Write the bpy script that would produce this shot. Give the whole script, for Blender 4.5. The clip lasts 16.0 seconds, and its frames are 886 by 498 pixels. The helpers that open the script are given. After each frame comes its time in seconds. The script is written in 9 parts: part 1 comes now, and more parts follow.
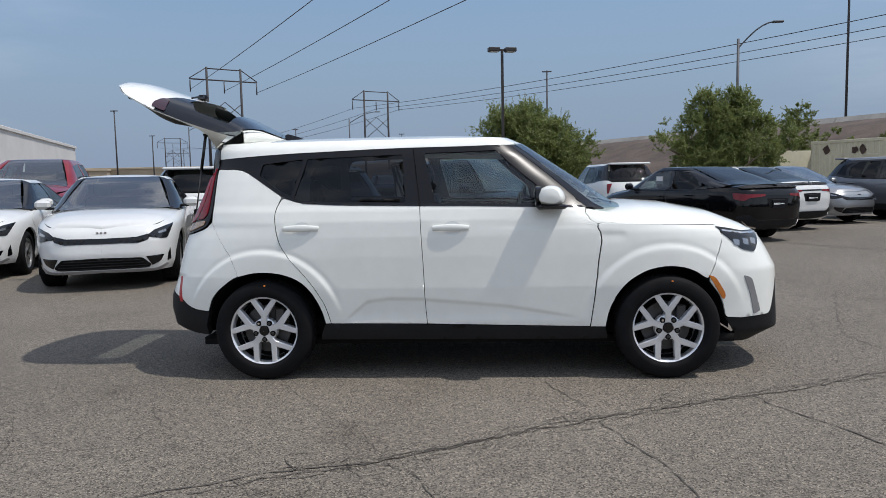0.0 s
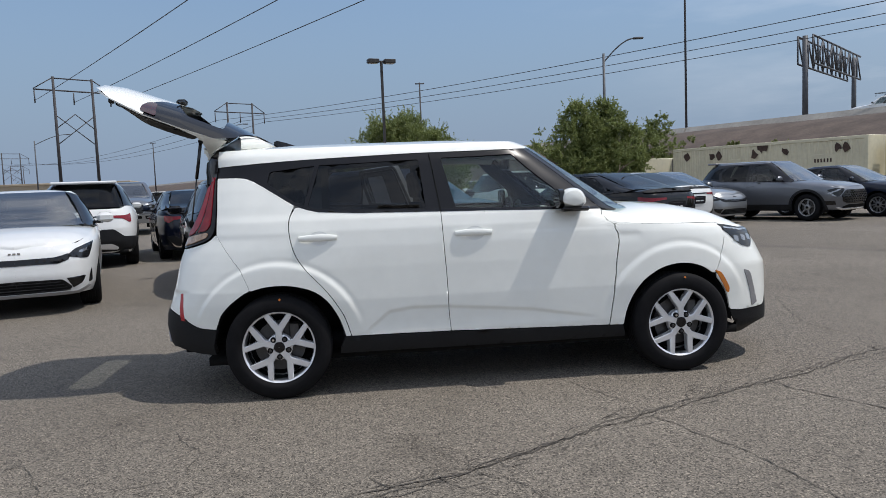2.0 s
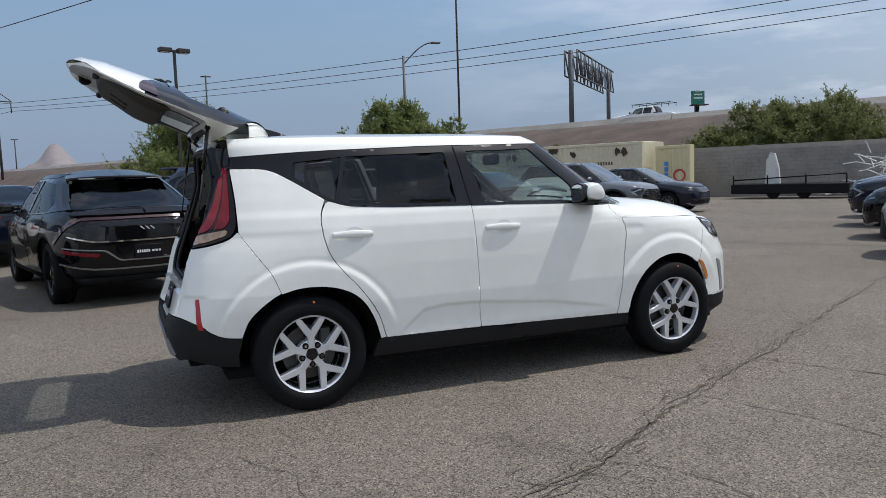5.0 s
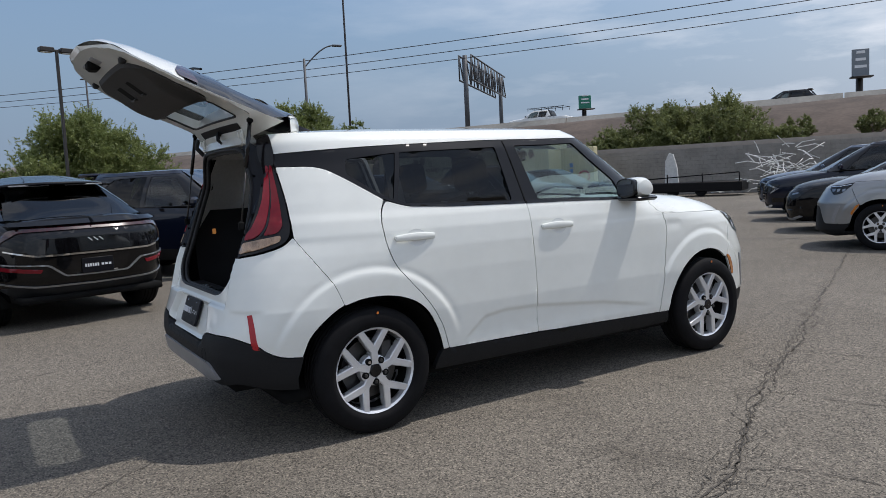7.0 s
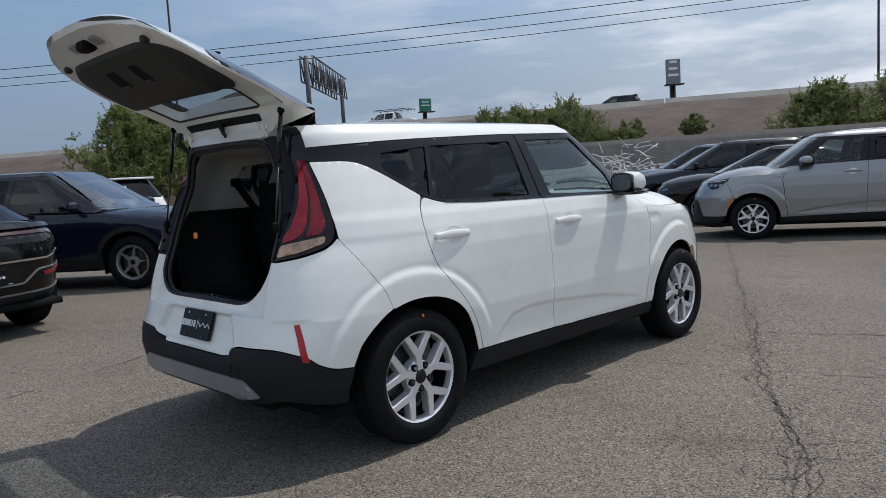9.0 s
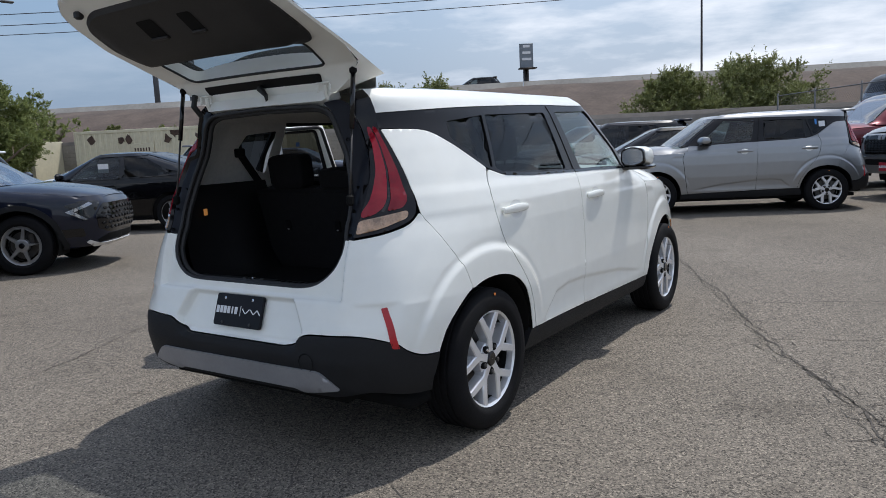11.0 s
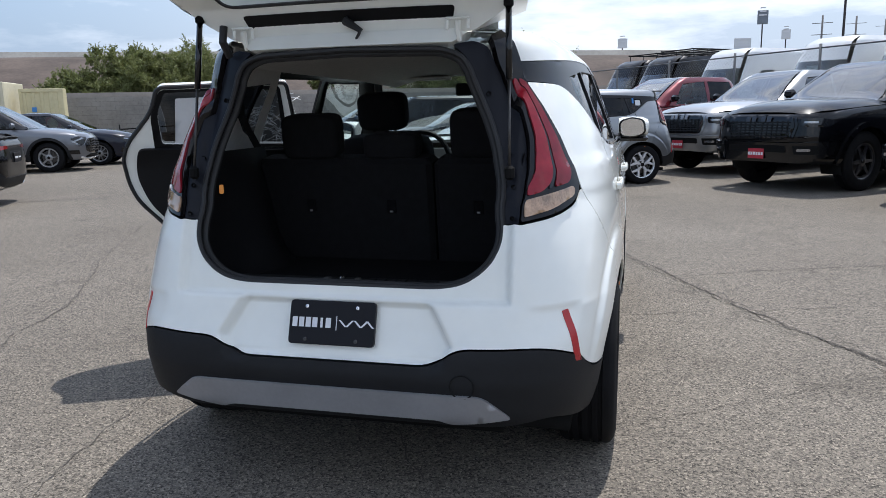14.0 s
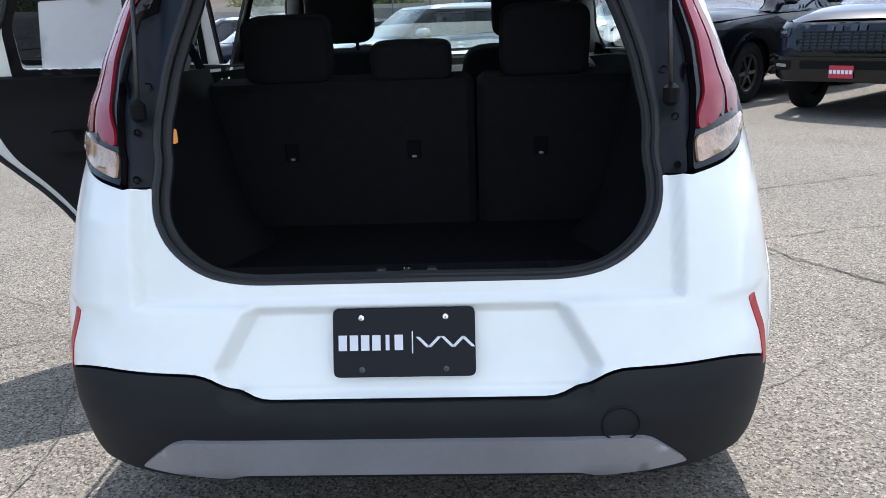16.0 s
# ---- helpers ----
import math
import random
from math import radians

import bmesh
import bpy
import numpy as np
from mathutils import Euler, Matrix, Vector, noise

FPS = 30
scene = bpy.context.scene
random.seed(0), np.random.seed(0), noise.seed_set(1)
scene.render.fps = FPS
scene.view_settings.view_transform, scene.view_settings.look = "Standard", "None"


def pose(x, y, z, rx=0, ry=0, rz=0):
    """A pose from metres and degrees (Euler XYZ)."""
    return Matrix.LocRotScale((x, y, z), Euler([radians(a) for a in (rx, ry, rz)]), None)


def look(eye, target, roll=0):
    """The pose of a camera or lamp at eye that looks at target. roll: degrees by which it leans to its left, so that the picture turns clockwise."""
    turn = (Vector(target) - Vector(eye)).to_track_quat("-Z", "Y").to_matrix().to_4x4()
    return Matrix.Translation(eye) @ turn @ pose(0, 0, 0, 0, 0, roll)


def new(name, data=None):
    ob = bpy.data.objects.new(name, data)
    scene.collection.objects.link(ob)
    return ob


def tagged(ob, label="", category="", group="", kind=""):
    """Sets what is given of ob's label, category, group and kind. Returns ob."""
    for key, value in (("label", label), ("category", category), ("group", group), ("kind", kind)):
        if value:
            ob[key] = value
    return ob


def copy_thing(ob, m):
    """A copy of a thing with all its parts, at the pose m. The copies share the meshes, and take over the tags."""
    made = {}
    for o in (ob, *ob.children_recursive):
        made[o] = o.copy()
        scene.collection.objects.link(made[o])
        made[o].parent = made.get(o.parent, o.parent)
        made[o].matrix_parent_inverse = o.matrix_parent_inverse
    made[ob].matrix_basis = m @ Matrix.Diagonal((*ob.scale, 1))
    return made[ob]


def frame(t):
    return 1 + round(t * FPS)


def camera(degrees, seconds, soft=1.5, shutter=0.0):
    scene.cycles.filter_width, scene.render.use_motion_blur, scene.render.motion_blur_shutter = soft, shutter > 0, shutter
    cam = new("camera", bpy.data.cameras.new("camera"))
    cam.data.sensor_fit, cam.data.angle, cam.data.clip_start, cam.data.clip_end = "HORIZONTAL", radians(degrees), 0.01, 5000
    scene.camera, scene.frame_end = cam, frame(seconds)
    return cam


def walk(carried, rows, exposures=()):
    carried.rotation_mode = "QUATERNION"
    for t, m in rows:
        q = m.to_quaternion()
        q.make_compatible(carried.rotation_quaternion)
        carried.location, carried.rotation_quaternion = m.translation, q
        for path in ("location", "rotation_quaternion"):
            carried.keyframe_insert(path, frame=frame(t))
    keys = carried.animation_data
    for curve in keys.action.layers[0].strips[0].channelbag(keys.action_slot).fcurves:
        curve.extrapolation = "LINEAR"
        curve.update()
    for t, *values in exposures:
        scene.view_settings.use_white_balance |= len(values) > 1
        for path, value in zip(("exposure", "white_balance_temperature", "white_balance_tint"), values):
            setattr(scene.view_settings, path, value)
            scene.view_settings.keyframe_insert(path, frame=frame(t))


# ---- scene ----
cam = camera(61.9, 16.0, soft=0.6)
PATH = [
    (0, (0.193, -5.558, 1.287), (0.062, -3.571, 1.1), -1.2),
    (0.5, (-0.057, -5.481, 1.258), (-0.105, -3.49, 1.076), -1.4),
    (1, (-0.272, -5.41, 1.285), (-0.251, -3.418, 1.106), -2.1),
    (1.5, (-0.548, -5.511, 1.289), (-0.39, -3.525, 1.117), -2.1),
    (2, (-0.782, -5.469, 1.271), (-0.556, -3.489, 1.105), -2.3),
    (2.5, (-1.035, -5.319, 1.289), (-0.737, -3.348, 1.128), -2.3),
    (3, (-1.313, -5.32, 1.289), (-0.857, -3.378, 1.134), -1.9),
    (3.5, (-1.544, -5.282, 1.292), (-1.041, -3.353, 1.133), -2.3),
    (4, (-1.727, -5.074, 1.293), (-1.132, -3.172, 1.126), -3.2),
    (4.5, (-1.939, -4.973, 1.285), (-1.265, -3.099, 1.101), -2.2),
    (4.7, (-2.069, -4.969, 1.289), (-1.342, -3.115, 1.101), -2.0),
    (6.8, (-2.916, -4.344, 1.287), (-1.881, -2.642, 1.107), -2.7),
    (7, (-2.954, -4.221, 1.282), (-1.897, -2.534, 1.095), -2.8),
    (7.5, (-3.123, -4.04, 1.299), (-2.014, -2.387, 1.107), -3.5),
    (8, (-3.398, -3.938, 1.311), (-2.165, -2.377, 1.113), -3.7),
    (8.5, (-3.515, -3.684, 1.288), (-2.192, -2.197, 1.091), -3.9),
    (9, (-3.651, -3.468, 1.297), (-2.255, -2.05, 1.093), -3.4),
    (9.5, (-3.909, -3.299, 1.317), (-2.455, -1.945, 1.09), -2.9),
    (9.7, (-3.952, -3.222, 1.307), (-2.488, -1.881, 1.067), -2.8),
    (11.8, (-4.219, -2.128, 1.305), (-2.502, -1.142, 1.021), -2.6),
    (12, (-4.244, -2.035, 1.308), (-2.518, -1.066, 1.022), -2.5),
    (12.5, (-4.354, -1.788, 1.309), (-2.55, -0.982, 1.0), -2.3),
    (13, (-4.266, -1.501, 1.274), (-2.444, -0.743, 0.946), -2.1),
    (13.5, (-4.162, -1.219, 1.294), (-2.307, -0.559, 0.941), -1.8),
    (13.7, (-4.16, -1.097, 1.278), (-2.284, -0.502, 0.925), -1.5),
    (14, (-4.153, -0.933, 1.298), (-2.249, -0.443, 0.929), -1.2),
    (14.5, (-3.991, -0.72, 1.27), (-2.08, -0.275, 0.879), -1.2),
    (15, (-3.781, -0.507, 1.28), (-1.867, -0.125, 0.846), -1.3),
    (15.2, (-3.718, -0.396, 1.269), (-1.793, -0.09, 0.822), -1.2),
    (15.5, (-3.649, -0.271, 1.284), (-1.722, -0.117, 0.772), -0.9),
    (16, (-3.407, -0.149, 1.251), (-1.494, -0.062, 0.674), -2.1),
]
walk(cam, [(t, look(eye, target, roll)) for t, eye, target, roll in PATH],
     exposures=[(0.0, 0.04, 6420, 11), (4.0, 0.06, 6420, 11), (7.0, -0.05, 6380, 11), (9.5, -0.09, 6350, 11), (12.0, 0.31, 6280, 11), (14.0, 0.50, 6240, 11), (15.0, 0.80, 6170, 11), (16.0, 1.22, 6130, 10)])

# ---------------------------------------------------------------- light
SUN_DIR = Vector((0.50, -0.10, 1.0)).normalized()
world = bpy.data.worlds.new("world")
scene.world = world
world.use_nodes = True
wt = world.node_tree
wt.nodes.clear()
w_out = wt.nodes.new("ShaderNodeOutputWorld")
w_bg = wt.nodes.new("ShaderNodeBackground")
w_sky = wt.nodes.new("ShaderNodeTexSky")
w_sky.sky_type = "NISHITA"
w_sky.sun_disc = False
w_sky.sun_elevation = math.asin(SUN_DIR.z)
w_sky.sun_rotation = math.atan2(SUN_DIR.x, SUN_DIR.y)
w_sky.air_density, w_sky.dust_density, w_sky.ozone_density = 1.3, 0.6, 4.0
w_co = wt.nodes.new("ShaderNodeTexCoord")
w_map = wt.nodes.new("ShaderNodeMapping")
w_map.inputs["Scale"].default_value = (1.6, 1.6, 7.0)
w_no = wt.nodes.new("ShaderNodeTexNoise")
w_no.inputs["Scale"].default_value = 2.2
w_no.inputs["Detail"].default_value = 7.0
w_no.inputs["Roughness"].default_value = 0.58
w_ra = wt.nodes.new("ShaderNodeValToRGB")
w_ra.color_ramp.elements[0].position, w_ra.color_ramp.elements[0].color = 0.46, (0, 0, 0, 1)
w_ra.color_ramp.elements[1].position, w_ra.color_ramp.elements[1].color = 0.70, (0.80, 0.80, 0.80, 1)
w_mix = wt.nodes.new("ShaderNodeMix")
w_mix.data_type = "RGBA"
w_mix.inputs[7].default_value = (7.9, 8.2, 8.7, 1)
w_bg.inputs["Strength"].default_value = 0.115
wt.links.new(w_co.outputs["Generated"], w_map.inputs["Vector"])
wt.links.new(w_map.outputs["Vector"], w_no.inputs["Vector"])
wt.links.new(w_no.outputs["Fac"], w_ra.inputs["Fac"])
# cloud cover by direction; the unseen -y and -x cloud is added fill light
w_sep = wt.nodes.new("ShaderNodeVectorMath")
w_sep.operation = "DOT_PRODUCT"
w_sep.inputs[1].default_value = (0.10, -1.0, 0.20)
w_cov = wt.nodes.new("ShaderNodeMapRange")
w_cov.inputs["From Min"].default_value, w_cov.inputs["From Max"].default_value = -0.90, -0.35
w_cov.inputs["To Min"].default_value, w_cov.inputs["To Max"].default_value = 0.0, 0.95
w_mul = wt.nodes.new("ShaderNodeMath")
w_mul.operation = "MULTIPLY"
wt.links.new(w_co.outputs["Generated"], w_sep.inputs[0])
wt.links.new(w_sep.outputs["Value"], w_cov.inputs["Value"])
w_sum = wt.nodes.new("ShaderNodeMath")
w_sum.operation = "ADD"
w_veil = wt.nodes.new("ShaderNodeMath")
w_veil.operation = "MULTIPLY"
w_veil.inputs[1].default_value = 0.30
wt.links.new(w_ra.outputs["Color"], w_sum.inputs[0])
wt.links.new(w_cov.outputs["Result"], w_veil.inputs[0])
wt.links.new(w_veil.outputs[0], w_sum.inputs[1])
wt.links.new(w_sum.outputs[0], w_mul.inputs[0])
wt.links.new(w_cov.outputs["Result"], w_mul.inputs[1])
wt.links.new(w_mul.outputs[0], w_mix.inputs[0])
# even blue-grey haze that thickens towards the horizon
w_xyz = wt.nodes.new("ShaderNodeSeparateXYZ")
w_low = wt.nodes.new("ShaderNodeMapRange")
w_low.interpolation_type = "SMOOTHSTEP"
w_low.inputs["From Min"].default_value, w_low.inputs["From Max"].default_value = 0.0, 0.42
w_low.inputs["To Min"].default_value, w_low.inputs["To Max"].default_value = 0.92, 0.0
w_haze = wt.nodes.new("ShaderNodeMix")
w_haze.data_type = "RGBA"
w_haze.inputs[7].default_value = (1.90, 2.60, 3.80, 1)
wt.links.new(w_co.outputs["Generated"], w_xyz.inputs[0])
wt.links.new(w_xyz.outputs["Z"], w_low.inputs["Value"])
wt.links.new(w_low.outputs["Result"], w_haze.inputs[0])
wt.links.new(w_sky.outputs["Color"], w_haze.inputs[6])
wt.links.new(w_haze.outputs[2], w_mix.inputs[6])
wt.links.new(w_mix.outputs[2], w_bg.inputs["Color"])
wt.links.new(w_bg.outputs["Background"], w_out.inputs["Surface"])

sun = new("sun", bpy.data.lights.new("sun", "SUN"))
sun.data.energy, sun.data.angle, sun.data.color = 2.95, radians(0.6), (1.0, 0.95, 0.88)
sun.matrix_world = look((0, 0, 40), Vector((0, 0, 40)) - SUN_DIR)


# ---------------------------------------------------------------- materials
def mat(name, col, rough=0.5, metal=0.0, coat=0.0, var=0.0, scale=5.0, bump=0.0, bscale=60.0, spec=0.5, col2=None, obj=True, detail=5.0, coat_rough=0.03):
    m = bpy.data.materials.new(name)
    m.use_nodes = True
    t = m.node_tree
    b = t.nodes["Principled BSDF"]
    b.inputs["Base Color"].default_value = (*col, 1)
    b.inputs["Roughness"].default_value = rough
    b.inputs["Metallic"].default_value = metal
    b.inputs["Coat Weight"].default_value = coat
    b.inputs["Coat Roughness"].default_value = coat_rough
    b.inputs["Specular IOR Level"].default_value = spec
    co = t.nodes.new("ShaderNodeTexCoord")
    if var > 0:
        n1 = t.nodes.new("ShaderNodeTexNoise")
        n1.inputs["Scale"].default_value, n1.inputs["Detail"].default_value = scale, detail
        n2 = t.nodes.new("ShaderNodeTexNoise")
        n2.inputs["Scale"].default_value, n2.inputs["Detail"].default_value = scale * 9.0, 4.0
        ad = t.nodes.new("ShaderNodeMath")
        ad.operation = "MULTIPLY_ADD"
        ad.inputs[1].default_value = 0.5
        r = t.nodes.new("ShaderNodeValToRGB")
        c2 = col2 or tuple(max(0.0, c * (1 - var)) for c in col)
        c1 = col if col2 else tuple(min(1.0, c * (1 + var)) for c in col)
        r.color_ramp.elements[0].position, r.color_ramp.elements[0].color = 0.55, (*c2, 1)
        r.color_ramp.elements[1].position, r.color_ramp.elements[1].color = 0.95, (*c1, 1)
        t.links.new(co.outputs["Object"], n1.inputs["Vector"])
        t.links.new(co.outputs["Object"], n2.inputs["Vector"])
        t.links.new(n2.outputs["Fac"], ad.inputs[0])
        t.links.new(n1.outputs["Fac"], ad.inputs[2])
        t.links.new(ad.outputs[0], r.inputs["Fac"])
        t.links.new(r.outputs["Color"], b.inputs["Base Color"])
    if bump > 0:
        n3 = t.nodes.new("ShaderNodeTexNoise")
        n3.inputs["Scale"].default_value, n3.inputs["Detail"].default_value = bscale, 4.0
        bp = t.nodes.new("ShaderNodeBump")
        bp.inputs["Strength"].default_value, bp.inputs["Distance"].default_value = bump, 0.01
        t.links.new(co.outputs["Object"], n3.inputs["Vector"])
        t.links.new(n3.outputs["Fac"], bp.inputs["Height"])
        t.links.new(bp.outputs["Normal"], b.inputs["Normal"])
    return m


def glass(name, tint, base=0.05, power=5.0, rough=0.0):
    """Thin pane: tinted see-through with a Fresnel gloss."""
    m = bpy.data.materials.new(name)
    m.use_nodes = True
    t = m.node_tree
    t.nodes.clear()
    out = t.nodes.new("ShaderNodeOutputMaterial")
    tr = t.nodes.new("ShaderNodeBsdfTransparent")
    tr.inputs["Color"].default_value = (*tint, 1)
    gl = t.nodes.new("ShaderNodeBsdfGlossy")
    gl.inputs["Roughness"].default_value = rough
    lw = t.nodes.new("ShaderNodeLayerWeight")
    lw.inputs["Blend"].default_value = 0.5
    pw = t.nodes.new("ShaderNodeMath")
    pw.operation, pw.inputs[1].default_value = "POWER", power
    fr = t.nodes.new("ShaderNodeMath")
    fr.operation, fr.inputs[1].default_value, fr.inputs[2].default_value = "MULTIPLY_ADD", 0.88, base
    t.links.new(lw.outputs["Facing"], pw.inputs[0])
    t.links.new(pw.outputs[0], fr.inputs[0])
    mx = t.nodes.new("ShaderNodeMixShader")
    t.links.new(fr.outputs[0], mx.inputs["Fac"])
    t.links.new(tr.outputs["BSDF"], mx.inputs[1])
    t.links.new(gl.outputs["BSDF"], mx.inputs[2])
    t.links.new(mx.outputs["Shader"], out.inputs["Surface"])
    return m


def paint(name, col, metal=0.0, rough=0.32):
    return mat(name, col, rough=rough, metal=metal, coat=1.0, var=0.035, scale=1.3, coat_rough=0.02, spec=0.12)


M_WHITE = paint("white_paint", (0.875, 0.885, 0.835))
M_WHITE2 = paint("white_paint_plain", (0.70, 0.71, 0.70))
M_BLACK = mat("black_paint", (0.0022, 0.0022, 0.003), rough=0.3, coat=0.75, coat_rough=0.015, spec=0.04, var=0.03, scale=1.3)
M_NAVY = mat("dark_blue_paint", (0.005, 0.008, 0.020), rough=0.3, coat=0.8, coat_rough=0.015, spec=0.08, var=0.03, scale=1.3)
M_SILVER = paint("silver_paint", (0.30, 0.31, 0.32), 0.7)
M_GREY = paint("grey_paint", (0.16, 0.17, 0.19), 0.6)
M_RED = paint("red_paint", (0.25, 0.012, 0.02), 0.2)
M_DKRED = paint("dark_red_paint", (0.13, 0.010, 0.018), 0.3)
M_BLUEGREY = paint("blue_grey_paint", (0.06, 0.085, 0.13), 0.5)
M_CLAD = mat("black_plastic_cladding", (0.012, 0.0125, 0.014), spec=0.26, rough=0.62, var=0.12, scale=6, bump=0.10, bscale=700)
M_GLOSSBLACK = mat("gloss_black_trim", (0.005, 0.005, 0.006), rough=0.12, coat=0.8, spec=0.1)
M_TRIM = mat("satin_black_trim", (0.007, 0.007, 0.008), spec=0.16, rough=0.48, var=0.1, scale=8)
M_FRAME = mat("satin_window_frame", (0.008, 0.008, 0.010), spec=0.32, rough=0.30, var=0.1, scale=8)
M_DARK = mat("dark_parts_and_recess_shade", (0.008, 0.008, 0.008), spec=0.15, rough=0.85, var=0.2, scale=4)
M_RUBBER = mat("tyre_rubber", (0.008, 0.008, 0.009), spec=0.15, rough=0.75, var=0.18, scale=14, bump=0.08, bscale=240)
M_SEAL = mat("rubber_seal", (0.016, 0.016, 0.017), rough=0.6, var=0.1, scale=20)
M_ALLOY = mat("silver_alloy", (0.80, 0.81, 0.83), rough=0.26, metal=0.5, coat=0.6, var=0.04, scale=10)
M_ALLOYDK = mat("machined_dark_alloy", (0.05, 0.05, 0.055), rough=0.3, metal=0.6, coat=0.5)
M_MACHINED = mat("machined_grey_alloy", (0.30, 0.305, 0.31), rough=0.32, metal=0.6, coat=0.5, var=0.05, scale=12)
M_STEEL = mat("cast_steel", (0.085, 0.082, 0.08), rough=0.45, metal=0.8, var=0.15, scale=20)
M_SKID = mat("silver_plastic_skid", (0.30, 0.30, 0.31), rough=0.42, metal=0.35, var=0.06, scale=8)
M_CHROME = mat("chrome", (0.7, 0.7, 0.7), rough=0.08, metal=1.0)
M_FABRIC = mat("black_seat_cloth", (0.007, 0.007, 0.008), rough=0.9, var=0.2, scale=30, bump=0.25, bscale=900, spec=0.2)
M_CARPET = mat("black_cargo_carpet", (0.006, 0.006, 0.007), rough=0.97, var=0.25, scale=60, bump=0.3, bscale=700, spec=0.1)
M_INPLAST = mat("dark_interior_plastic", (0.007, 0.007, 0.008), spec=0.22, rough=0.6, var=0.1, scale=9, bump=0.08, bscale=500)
M_HEADLINER = mat("grey_headliner_cloth", (0.76, 0.755, 0.73), rough=0.9, var=0.05, scale=40, bump=0.1, bscale=900)
M_JAMB = mat("dark_grey_jamb", (0.008, 0.009, 0.014), rough=0.5, coat=0.05, spec=0.2, var=0.05, scale=4)
M_REDLENS = mat("red_lamp_lens", (0.19, 0.006, 0.014), rough=0.14, spec=0.25, coat=0.4, var=0.16, scale=30)
M_REDLENS2 = mat("bright_red_lamp_bar", (0.27, 0.010, 0.022), rough=0.16, spec=0.25, coat=0.4, var=0.1, scale=60)
M_SMOKE = mat("smoked_lamp_lens", (0.006, 0.005, 0.006), rough=0.16, coat=0.15, spec=0.3)
M_CLEARLENS = mat("clear_lamp_lens", (0.42, 0.27, 0.17), rough=0.12, coat=1.0, var=0.45, scale=18)
M_AMBER = mat("amber_lens", (0.55, 0.17, 0.02), rough=0.15, coat=1.0, var=0.12, scale=40)
M_REFLECT = mat("red_reflector", (0.42, 0.008, 0.014), rough=0.35, coat=0.3, var=0.08, scale=60)
M_LAMPDK = mat("dark_headlamp_lens", (0.012, 0.013, 0.015), rough=0.08, spec=0.3, coat=0.45, var=0.3, scale=18)
M_LAMPWH = mat("headlamp_reflector", (0.30, 0.31, 0.33), rough=0.12, metal=0.7, coat=1.0)
M_PLATEBK = mat("black_plate_insert", (0.008, 0.008, 0.011), rough=0.4, spec=0.2)
M_PLATEWH = mat("white_plate_print", (0.75, 0.76, 0.78), rough=0.4)
M_PAPER = mat("white_paper", (0.72, 0.73, 0.74), rough=0.7, var=0.03, scale=5)
M_STICKBLUE = mat("blue_sticker", (0.05, 0.22, 0.55), rough=0.5)
M_PLATERED = mat("red_plate_insert", (0.45, 0.03, 0.05), rough=0.4)
M_ORANGE = mat("orange_dot", (0.75, 0.22, 0.03), rough=0.5)
G_CLEAR = glass("clear_car_glass", (0.66, 0.76, 0.74), 0.07, 4.0)
G_SCREEN = glass("windscreen_glass", (0.62, 0.72, 0.71), 0.13, 3.2)
G_WIND = glass("sky_lit_windscreen", (0.62, 0.72, 0.71), 0.05, 1.7)
G_TINT = glass("lightly_tinted_car_glass", (0.30, 0.34, 0.34), 0.06, 3.2)
G_DARK = glass("privacy_car_glass", (0.10, 0.11, 0.12), 0.04)
G_BACK = glass("dark_back_glass", (0.03, 0.033, 0.036), 0.04)
G_REAR = glass("rear_window_glass", (0.42, 0.47, 0.49))
M_MIRROR = mat("mirror_glass", (0.85, 0.86, 0.87), rough=0.01, metal=1.0)


# ---------------------------------------------------------------- mesh helpers
def mesh_ob(name, verts, faces, material=None, parent=None, label="", smooth=True, at=None):
    me = bpy.data.meshes.new(name)
    me.from_pydata([tuple(map(float, v)) for v in verts], [], [tuple(map(int, f)) for f in faces])
    if smooth:
        me.polygons.foreach_set("use_smooth", [True] * len(me.polygons))
    if material is not None:
        me.materials.append(material)
    ob = new(name, me)
    if at is not None:
        ob.matrix_basis = at
    if parent is not None:
        ob.parent = parent
    if label:
        ob["label"] = label
    return ob


def part(name, bm, material, parent=None, label="", smooth=True, at=None):
    me = bpy.data.meshes.new(name)
    bm.to_mesh(me)
    bm.free()
    if smooth:
        me.polygons.foreach_set("use_smooth", [True] * len(me.polygons))
    if material is not None:
        me.materials.append(material)
    ob = new(name, me)
    if at is not None:
        ob.matrix_basis = at
    if parent is not None:
        ob.parent = parent
    if label:
        ob["label"] = label
    return ob


def thing(name, label, category, group="", at=None, kind=""):
    ob = new(name)
    if at is not None:
        ob.matrix_basis = at
    return tagged(ob, label, category, group, kind)


